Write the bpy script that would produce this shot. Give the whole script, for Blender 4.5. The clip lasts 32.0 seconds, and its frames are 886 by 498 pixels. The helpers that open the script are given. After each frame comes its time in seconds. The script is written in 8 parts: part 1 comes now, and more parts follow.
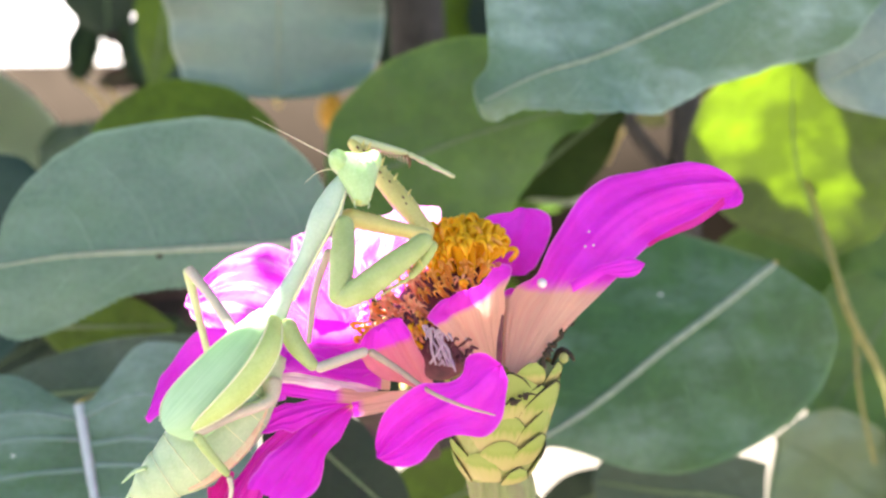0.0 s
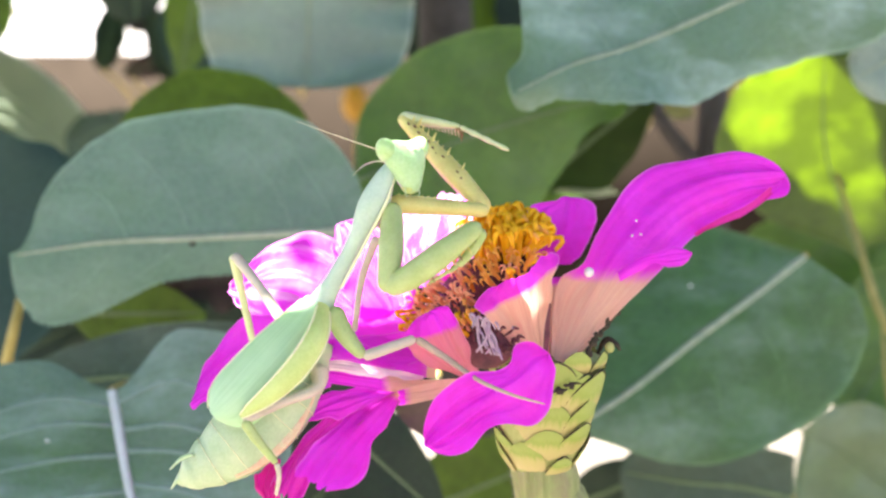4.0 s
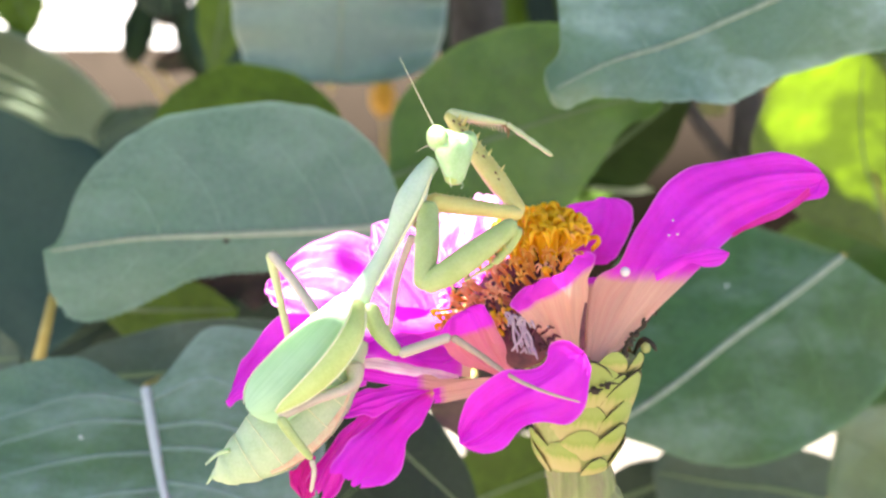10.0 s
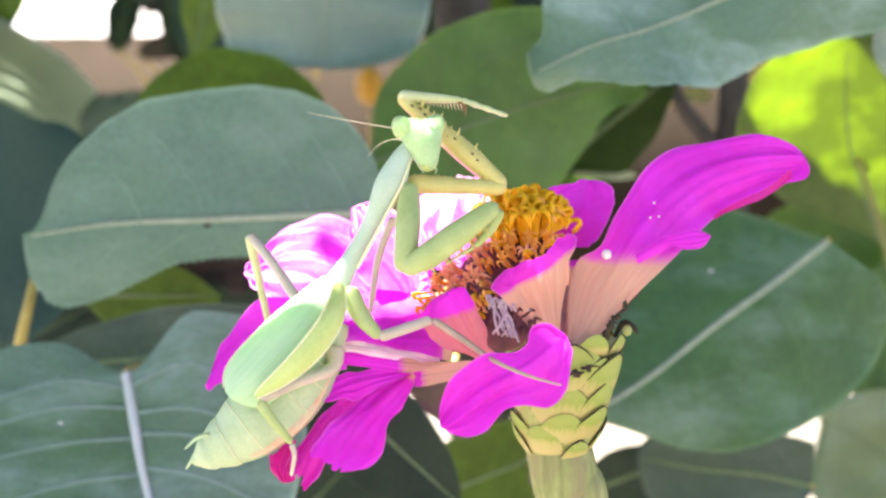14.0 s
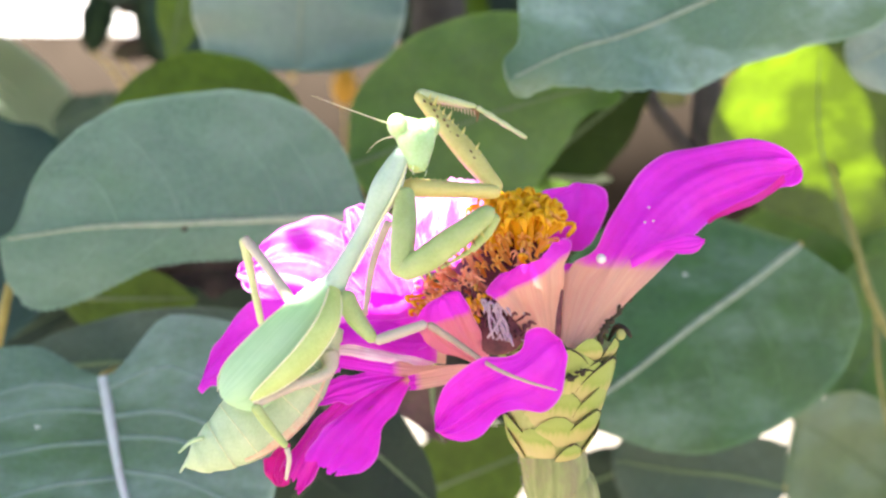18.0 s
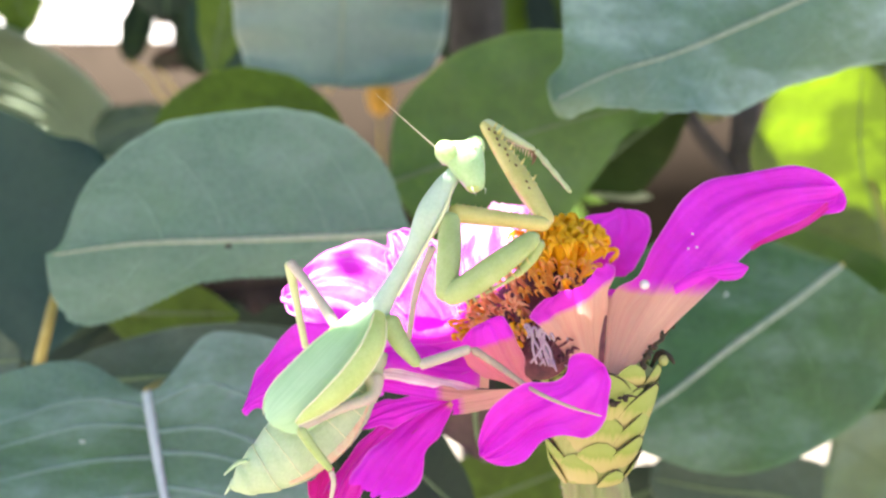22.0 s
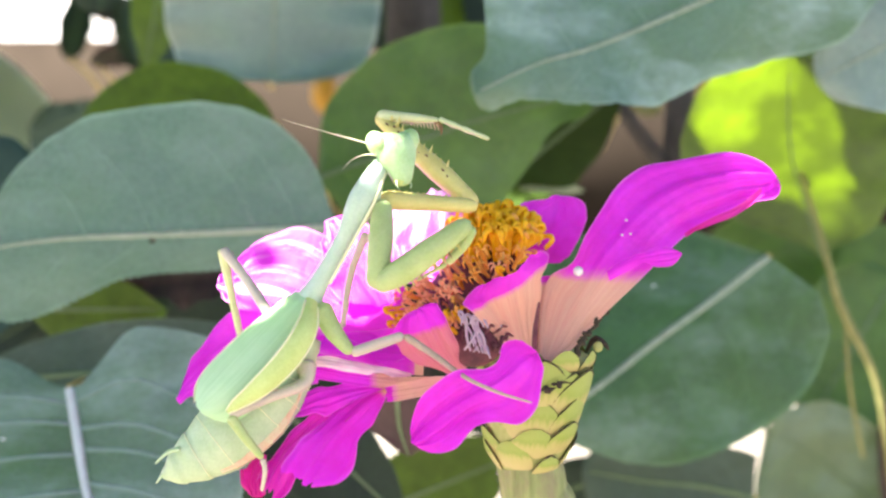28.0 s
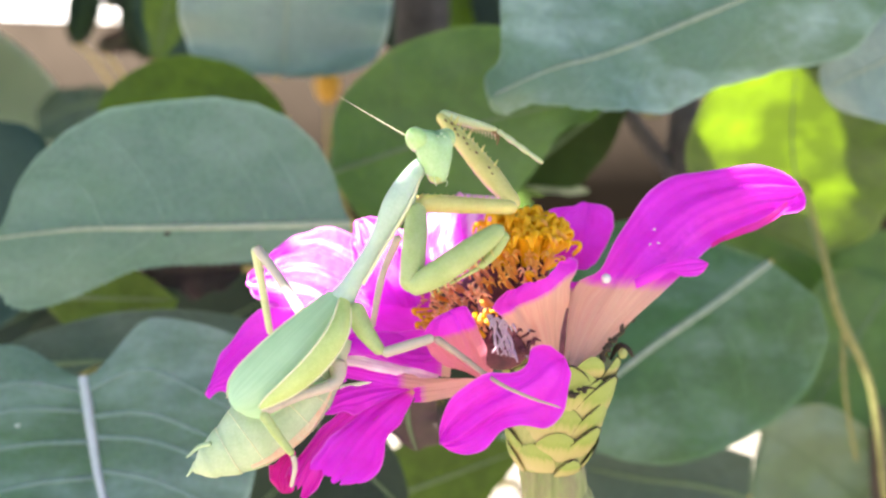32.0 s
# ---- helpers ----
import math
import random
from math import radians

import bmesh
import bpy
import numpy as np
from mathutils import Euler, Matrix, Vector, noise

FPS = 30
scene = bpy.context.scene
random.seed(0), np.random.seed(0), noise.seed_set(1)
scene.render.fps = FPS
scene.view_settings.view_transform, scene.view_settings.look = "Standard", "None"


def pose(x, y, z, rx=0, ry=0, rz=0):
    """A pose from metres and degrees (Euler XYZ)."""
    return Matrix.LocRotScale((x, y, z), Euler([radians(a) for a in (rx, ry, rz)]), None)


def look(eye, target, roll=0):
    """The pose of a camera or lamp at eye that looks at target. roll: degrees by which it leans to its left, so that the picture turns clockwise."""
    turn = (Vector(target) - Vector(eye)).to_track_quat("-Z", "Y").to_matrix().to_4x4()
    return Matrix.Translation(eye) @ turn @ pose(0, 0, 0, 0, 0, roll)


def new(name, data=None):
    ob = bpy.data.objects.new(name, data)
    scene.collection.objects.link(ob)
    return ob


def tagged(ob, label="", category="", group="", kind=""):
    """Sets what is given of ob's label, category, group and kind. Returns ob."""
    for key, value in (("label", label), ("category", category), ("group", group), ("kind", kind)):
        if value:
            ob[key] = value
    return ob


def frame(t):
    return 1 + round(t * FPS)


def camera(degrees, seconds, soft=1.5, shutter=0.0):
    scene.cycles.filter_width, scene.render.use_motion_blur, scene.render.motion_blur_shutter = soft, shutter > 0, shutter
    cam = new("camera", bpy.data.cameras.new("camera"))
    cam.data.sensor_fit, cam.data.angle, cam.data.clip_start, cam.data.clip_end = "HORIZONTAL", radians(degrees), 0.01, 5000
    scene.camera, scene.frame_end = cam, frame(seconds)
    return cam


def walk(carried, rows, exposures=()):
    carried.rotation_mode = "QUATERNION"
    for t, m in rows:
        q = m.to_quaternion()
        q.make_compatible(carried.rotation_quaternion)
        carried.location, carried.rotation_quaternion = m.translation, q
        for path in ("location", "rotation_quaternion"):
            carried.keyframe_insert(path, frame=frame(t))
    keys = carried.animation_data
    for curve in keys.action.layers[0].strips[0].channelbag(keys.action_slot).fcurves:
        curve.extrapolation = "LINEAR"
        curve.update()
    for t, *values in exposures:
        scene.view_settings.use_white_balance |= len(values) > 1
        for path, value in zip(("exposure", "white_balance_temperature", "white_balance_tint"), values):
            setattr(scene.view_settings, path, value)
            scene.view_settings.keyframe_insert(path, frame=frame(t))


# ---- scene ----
# A praying mantis on a zinnia before a shrub of broad leathery leaves. Metres, z up.
cam = camera(36.0, 32.0, soft=2.4)
cam.data.dof.use_dof = True
cam.data.dof.focus_distance = 0.232
cam.data.dof.aperture_fstop = 17.0
CAMERA_ROWS = [
    (0, pose(0.01001, -0.00188, 0.59940, 90.280, 0.881, -1.358)),
    (0.5, pose(0.00852, -0.00169, 0.59864, 90.425, 0.661, -1.214)),
    (1, pose(0.00869, -0.00181, 0.59840, 90.273, 0.752, -1.014)),
    (1.5, pose(0.00900, -0.00203, 0.59815, 90.106, 0.744, -0.986)),
    (2, pose(0.00882, -0.00193, 0.59822, 90.199, 0.647, -1.091)),
    (2.5, pose(0.00905, -0.00105, 0.59755, 90.019, 0.768, -1.093)),
    (3, pose(0.00774, -0.00230, 0.59784, 90.027, 0.778, -1.003)),
    (3.5, pose(0.00643, -0.00288, 0.59844, 90.022, 0.571, -0.874)),
    (5.5, pose(0.00260, -0.00079, 0.59895, 89.741, 0.345, -0.506)),
    (6, pose(0.00037, -0.00138, 0.59911, 89.928, 0.231, -0.394)),
    (6.5, pose(-0.00109, -0.00201, 0.60060, 89.943, 0.154, -0.221)),
    (7, pose(-0.00250, -0.00112, 0.60014, 89.849, 0.026, -0.103)),
    (7.5, pose(-0.00228, -0.00001, 0.59998, 89.872, -0.039, 0.144)),
    (8, pose(-0.00146, -0.00036, 0.60066, 89.793, -0.053, 0.175)),
    (8.5, pose(-0.00118, -0.00081, 0.60071, 89.907, 0.020, 0.082)),
    (9, pose(-0.00000, 0.00000, 0.60000, 90.000, -0.000, -0.000)),
    (9.5, pose(0.00149, 0.00094, 0.59952, 89.882, 0.072, 0.160)),
    (10, pose(0.00250, -0.00013, 0.59978, 89.723, 0.125, 0.187)),
    (10.5, pose(0.00353, 0.00037, 0.59904, 89.725, 0.257, 0.224)),
    (11, pose(0.00366, 0.00001, 0.59907, 89.945, 0.230, 0.247)),
    (11.5, pose(0.00367, -0.00015, 0.59883, 89.835, 0.248, 0.114)),
    (12, pose(0.00411, -0.00031, 0.59871, 89.620, 0.210, 0.319)),
    (12.5, pose(0.00409, 0.00086, 0.59830, 89.591, 0.283, 0.263)),
    (13, pose(0.00444, 0.00066, 0.59873, 89.543, 0.234, 0.075)),
    (13.5, pose(0.00398, 0.00043, 0.59813, 89.572, 0.247, -0.109)),
    (14, pose(0.00438, 0.00174, 0.59830, 89.321, 0.143, -0.224)),
    (14.5, pose(0.00437, 0.00155, 0.59739, 89.394, 0.127, -0.245)),
    (15, pose(0.00410, 0.00145, 0.59791, 89.239, 0.138, -0.288)),
    (15.5, pose(0.00498, 0.00012, 0.59848, 89.225, 0.167, -0.594)),
    (17.5, pose(0.00438, -0.00006, 0.59877, 89.238, 0.187, -1.465)),
    (18, pose(0.00368, -0.00017, 0.59948, 89.287, 0.081, -1.329)),
    (18.5, pose(0.00231, 0.00025, 0.60005, 89.147, 0.072, -1.095)),
    (19, pose(0.00203, 0.00045, 0.60042, 89.043, -0.007, -0.996)),
    (19.5, pose(0.00133, 0.00028, 0.60056, 88.961, -0.007, -1.037)),
    (20, pose(0.00034, -0.00039, 0.60202, 88.964, -0.163, -1.225)),
    (20.5, pose(-0.00021, -0.00020, 0.60096, 89.129, -0.091, -1.198)),
    (21, pose(-0.00103, -0.00035, 0.60232, 89.069, -0.237, -0.975)),
    (21.5, pose(-0.00083, -0.00083, 0.60256, 89.218, -0.290, -0.523)),
    (22, pose(-0.00012, -0.00131, 0.60326, 89.447, -0.396, -0.187)),
    (22.5, pose(0.00109, -0.00140, 0.60277, 89.682, -0.369, -0.105)),
    (23, pose(0.00207, -0.00176, 0.60226, 89.679, -0.273, -0.145)),
    (23.5, pose(0.00212, -0.00177, 0.60359, 89.939, -0.279, 0.021)),
    (24, pose(0.00435, -0.00141, 0.60246, 90.153, -0.403, -0.227)),
    (24.5, pose(0.00664, -0.00070, 0.60219, 89.691, -0.296, -0.658)),
    (25, pose(0.00765, -0.00114, 0.60181, 89.434, -0.237, -1.061)),
    (25.5, pose(0.00787, -0.00053, 0.60183, 89.488, -0.124, -1.208)),
    (26, pose(0.00823, -0.00031, 0.60171, 89.493, -0.114, -1.300)),
    (26.5, pose(0.00893, 0.00004, 0.60146, 89.375, -0.079, -1.551)),
    (28.5, pose(0.00865, -0.00211, 0.60163, 89.540, -0.001, -1.821)),
    (29, pose(0.00706, -0.00340, 0.60103, 89.785, -0.044, -1.654)),
    (29.5, pose(0.00508, -0.00370, 0.60150, 89.578, -0.058, -1.285)),
    (30, pose(0.00419, -0.00467, 0.60184, 89.605, -0.440, -0.732)),
    (30.5, pose(0.00468, -0.00438, 0.60156, 89.237, -0.711, -0.864)),
    (31, pose(0.00513, -0.00507, 0.60310, 88.873, -0.958, -1.530)),
    (31.5, pose(0.00476, -0.00557, 0.60436, 88.837, -1.203, -1.999)),
    (32, pose(0.00350, -0.00703, 0.60471, 88.902, -1.406, -2.223)),
]
walk(cam, CAMERA_ROWS)

# ---- light ----
SUN_DIR = Vector((-0.52, -0.18, 0.84)).normalized()
world = bpy.data.worlds.new("sky")
scene.world = world
world.use_nodes = True
wn = world.node_tree
sky = wn.nodes.new("ShaderNodeTexSky")
sky.sky_type = "NISHITA"
sky.sun_disc = False
sky.sun_elevation = math.asin(SUN_DIR.z)
sky.sun_rotation = math.atan2(SUN_DIR.x, SUN_DIR.y)
wn.nodes["Background"].inputs["Strength"].default_value = 0.038
wn.links.new(sky.outputs["Color"], wn.nodes["Background"].inputs["Color"])
sun = new("sun", bpy.data.lights.new("sun", "SUN"))
sun.data.energy = 5.0
sun.data.angle = radians(0.42)
sun.data.color = (1.0, 0.95, 0.87)
sun.matrix_world = look(SUN_DIR * 3, (0, 0, 0))
scene.view_settings.exposure = 3.12

# ---- materials ----


def nodes_of(name):
    m = bpy.data.materials.new(name)
    m.use_nodes = True
    return m, m.node_tree, m.node_tree.nodes["Principled BSDF"]


def ramp(nt, fac, stops):
    r = nt.nodes.new("ShaderNodeValToRGB")
    while len(r.color_ramp.elements) < len(stops):
        r.color_ramp.elements.new(0.5)
    for e, (p, c) in zip(r.color_ramp.elements, stops):
        e.position, e.color = p, (*c, 1)
    nt.links.new(fac, r.inputs["Fac"])
    return r.outputs["Color"]


def noise_node(nt, scale, detail=4, rough=0.6, vec=None, stretch=None):
    n = nt.nodes.new("ShaderNodeTexNoise")
    n.inputs["Scale"].default_value, n.inputs["Detail"].default_value, n.inputs["Roughness"].default_value = scale, detail, rough
    if vec is None:
        tc = nt.nodes.new("ShaderNodeTexCoord")
        vec = tc.outputs["Object"]
    if stretch:
        mp = nt.nodes.new("ShaderNodeMapping")
        mp.inputs["Scale"].default_value = stretch
        nt.links.new(vec, mp.inputs["Vector"])
        vec = mp.outputs["Vector"]
    nt.links.new(vec, n.inputs["Vector"])
    return n.outputs["Fac"]


def mix_color(nt, fac, a, b, blend="MIX"):
    m = nt.nodes.new("ShaderNodeMix")
    m.data_type, m.blend_type = "RGBA", blend
    for v, s in ((fac, m.inputs[0]), (a, m.inputs[6]), (b, m.inputs[7])):
        if isinstance(v, bpy.types.NodeSocket):
            nt.links.new(v, s)
        elif isinstance(v, tuple):
            s.default_value = (*v, 1)
        else:
            s.default_value = v
    return m.outputs[2]


def bump(nt, p, height, strength, distance):
    b = nt.nodes.new("ShaderNodeBump")
    b.inputs["Strength"].default_value, b.inputs["Distance"].default_value = strength, distance
    nt.links.new(height, b.inputs["Height"])
    nt.links.new(b.outputs["Normal"], p.inputs["Normal"])
    return b


def see_through(nt, p, color, share):
    """Mixes in light that comes through a thin sheet."""
    out = nt.nodes["Material Output"]
    t = nt.nodes.new("ShaderNodeBsdfTranslucent")
    if isinstance(color, bpy.types.NodeSocket):
        nt.links.new(color, t.inputs["Color"])
    else:
        t.inputs["Color"].default_value = (*color, 1)
    mx = nt.nodes.new("ShaderNodeMixShader")
    mx.inputs[0].default_value = share
    nt.links.new(p.outputs[0], mx.inputs[1])
    nt.links.new(t.outputs[0], mx.inputs[2])
    nt.links.new(mx.outputs[0], out.inputs["Surface"])


def scaled_uv(nt, su, sv):
    uv = nt.nodes.new("ShaderNodeTexCoord")
    mp = nt.nodes.new("ShaderNodeMapping")
    mp.inputs["Scale"].default_value = (su, sv, 1)
    nt.links.new(uv.outputs["UV"], mp.inputs["Vector"])
    return mp.outputs["Vector"]


def simple(name, a, b, rough=0.5, scale=300, relief=0.2, dist=0.0003):
    m, nt, p = nodes_of(name)
    n = noise_node(nt, scale)
    nt.links.new(ramp(nt, n, [(0.3, a), (0.7, b)]), p.inputs["Base Color"])
    p.inputs["Roughness"].default_value = rough
    bump(nt, p, noise_node(nt, scale * 3), relief, dist)
    return m


def leaf_material(name, dark, light, through_color, share, rough=0.42, bloom=0.0, gloss=0.5, green=0.0, through_noise=(75, 0.45, 1.2)):
    m, nt, p = nodes_of(name)
    big = noise_node(nt, 24, 4, 0.5)
    fine = noise_node(nt, 900, 3, 0.6)
    col = ramp(nt, big, [(0.3, dark), (0.72, light)])
    col = mix_color(nt, 0.18, col, ramp(nt, fine, [(0.35, (0.0, 0.0, 0.0)), (0.65, (1, 1, 1))]), "SOFT_LIGHT")
    # greener stretches where the wax has worn off
    if green:
        worn = noise_node(nt, 17, 5, 0.6, stretch=(1.0, 1.3, 0.8))
        col = mix_color(nt, ramp(nt, worn, [(0.44, (0, 0, 0)), (0.62, (green, green, green))]), col, (dark[0] * 0.95, dark[1] * 0.92, dark[2] * 0.52))
    # waxy bloom in patches
    patch = noise_node(nt, 46, 6, 0.62, stretch=(0.6, 1.0, 1.5))
    if bloom:
        fac = ramp(nt, patch, [(0.46, (0, 0, 0)), (0.68, (bloom, bloom, bloom))])
        crumb = ramp(nt, noise_node(nt, 210, 5, 0.7), [(0.30, (0.35, 0.35, 0.35)), (0.62, (1, 1, 1))])
        col = mix_color(nt, mix_color(nt, 1.0, fac, crumb, "MULTIPLY"), col, (0.33, 0.46, 0.46))
    # fine net of veins across the blade
    w = nt.nodes.new("ShaderNodeTexVoronoi")
    w.feature = "DISTANCE_TO_EDGE"
    w.inputs["Scale"].default_value = 26
    nt.links.new(scaled_uv(nt, 1, 1.6), w.inputs["Vector"])
    net = ramp(nt, w.outputs["Distance"], [(0.0, (1, 1, 1)), (0.06, (0, 0, 0))])
    col = mix_color(nt, mix_color(nt, 1.0, net, (0.24, 0.24, 0.24), "MULTIPLY"), col, (light[0] * 1.6, light[1] * 1.35, light[2] * 1.4))
    # pale margin
    uvc = nt.nodes.new("ShaderNodeTexCoord")
    sx = nt.nodes.new("ShaderNodeSeparateXYZ")
    nt.links.new(uvc.outputs["UV"], sx.inputs["Vector"])
    edge = ramp(nt, sx.outputs["X"], [(0.0, (0.7, 0.7, 0.7)), (0.026, (0, 0, 0)), (0.974, (0, 0, 0)), (1.0, (0.7, 0.7, 0.7))])
    edge = mix_color(nt, 1.0, edge, ramp(nt, noise_node(nt, 130, 4, 0.6), [(0.35, (0.25, 0.25, 0.25)), (0.65, (1, 1, 1))]), "MULTIPLY")
    col = mix_color(nt, edge, col, (min(light[0] * 2.6, 1), min(light[1] * 2.2, 1), light[2] * 2.2))
    nt.links.new(col, p.inputs["Base Color"])
    nt.links.new(ramp(nt, patch, [(0.3, (rough - 0.06,) * 3), (0.75, (rough + 0.14,) * 3)]), p.inputs["Roughness"])
    p.inputs["Specular IOR Level"].default_value = gloss
    b1 = bump(nt, p, net, 0.25, 0.0002)
    b2 = nt.nodes.new("ShaderNodeBump")
    b2.inputs["Strength"].default_value, b2.inputs["Distance"].default_value = 0.35, 0.0008
    nt.links.new(big, b2.inputs["Height"])
    nt.links.new(b2.outputs["Normal"], b1.inputs["Normal"])
    thick = noise_node(nt, through_noise[0], 4, 0.6)
    tc = ramp(nt, thick, [(0.40, tuple(c * through_noise[1] for c in through_color)), (0.63, tuple(c * through_noise[2] for c in through_color))])
    see_through(nt, p, tc, share)
    return m


LEAF_BLUE = leaf_material("leaf_blue_green", (0.106, 0.188, 0.150), (0.150, 0.244, 0.200), (0.10, 0.30, 0.03), 0.14, 0.42, 0.95, green=0.75)
LEAF_SAGE = leaf_material("leaf_sage", (0.067, 0.150, 0.126), (0.094, 0.188, 0.160), (0.10, 0.30, 0.03), 0.12, 0.44, 0.24, green=0.45)
LEAF_HEART = leaf_material("leaf_heart_sage", (0.070, 0.136, 0.106), (0.108, 0.186, 0.152), (0.10, 0.30, 0.03), 0.12, 0.44, 0.62, green=0.7)
LEAF_TEAL = leaf_material("leaf_teal_green", (0.030, 0.086, 0.034), (0.056, 0.126, 0.060), (0.12, 0.34, 0.03), 0.14, 0.44, 0.32, 0.45, green=0.8)
LEAF_GREEN = leaf_material("leaf_mid_green", (0.042, 0.094, 0.018), (0.076, 0.148, 0.036), (0.18, 0.40, 0.02), 0.2, 0.45, 0.08, 0.36)
LEAF_OLIVE = leaf_material("leaf_olive", (0.033, 0.068, 0.006), (0.060, 0.108, 0.012), (0.22, 0.40, 0.02), 0.25, 0.55, 0.0, 0.3)
# its strong translucency noise stands in for bright streaks of sun
LEAF_LIT = leaf_material("leaf_thin_yellow_green", (0.060, 0.105, 0.036), (0.095, 0.145, 0.055), (0.195, 0.315, 0.002), 0.40, 0.45, through_noise=(20, 0.45, 2.0))
# two dark leaf colours with the shrub's inner shade put into them
LEAF_SHADE_DARK = leaf_material("leaf_shade_dark", (0.010, 0.023, 0.014), (0.020, 0.038, 0.026), (0.06, 0.14, 0.02), 0.08, 0.6, 0.0, 0.3)
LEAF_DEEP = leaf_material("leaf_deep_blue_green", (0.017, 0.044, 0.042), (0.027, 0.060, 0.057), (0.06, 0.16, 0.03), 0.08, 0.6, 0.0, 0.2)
# sky reflected by a glossy leaf, painted as a pale blue base colour
LEAF_SKY_PALE = leaf_material("leaf_sky_sheen_blue", (0.150, 0.225, 0.215), (0.225, 0.310, 0.300), (0.12, 0.30, 0.08), 0.14, 0.42, 0.3)
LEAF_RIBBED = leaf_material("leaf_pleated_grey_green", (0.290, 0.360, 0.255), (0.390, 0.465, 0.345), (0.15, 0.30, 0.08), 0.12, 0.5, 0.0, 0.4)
# darker copies of leaf greens, shade among the leaves held in the colour
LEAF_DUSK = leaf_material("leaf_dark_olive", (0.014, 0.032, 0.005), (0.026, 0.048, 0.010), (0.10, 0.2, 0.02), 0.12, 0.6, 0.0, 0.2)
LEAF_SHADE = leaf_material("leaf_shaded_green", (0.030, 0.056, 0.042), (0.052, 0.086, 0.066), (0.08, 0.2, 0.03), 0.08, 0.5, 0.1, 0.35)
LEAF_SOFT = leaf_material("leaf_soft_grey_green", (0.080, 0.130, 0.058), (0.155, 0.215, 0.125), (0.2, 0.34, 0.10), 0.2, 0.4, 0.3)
VEIN_FAINT = simple("leaf_side_vein", (0.145, 0.235, 0.205), (0.195, 0.295, 0.260), 0.5, 400)
VEIN = simple("leaf_vein", (0.20, 0.27, 0.20), (0.30, 0.36, 0.28), 0.5, 400)
VEIN_WHITE = simple("leaf_vein_white", (0.42, 0.49, 0.50), (0.54, 0.60, 0.62), 0.5, 400)
VEIN_DULL = simple("leaf_vein_dull", (0.080, 0.135, 0.060), (0.12, 0.18, 0.085), 0.5, 400)
TWIG_YELLOW = simple("twig_yellow", (0.34, 0.26, 0.06), (0.46, 0.37, 0.11), 0.55, 250)
TWIG_GREEN = simple("twig_green", (0.17, 0.17, 0.05), (0.27, 0.26, 0.09), 0.6, 250)
BARK = simple("bark_grey", (0.035, 0.03, 0.032), (0.085, 0.075, 0.075), 0.85, 120, 0.7, 0.002)
SPECK = simple("dark_speck", (0.01, 0.008, 0.006), (0.03, 0.025, 0.02), 0.8, 500)
DEAD = simple("dead_leaf", (0.030, 0.020, 0.018), (0.075, 0.050, 0.045), 0.8, 150, 0.6, 0.001)


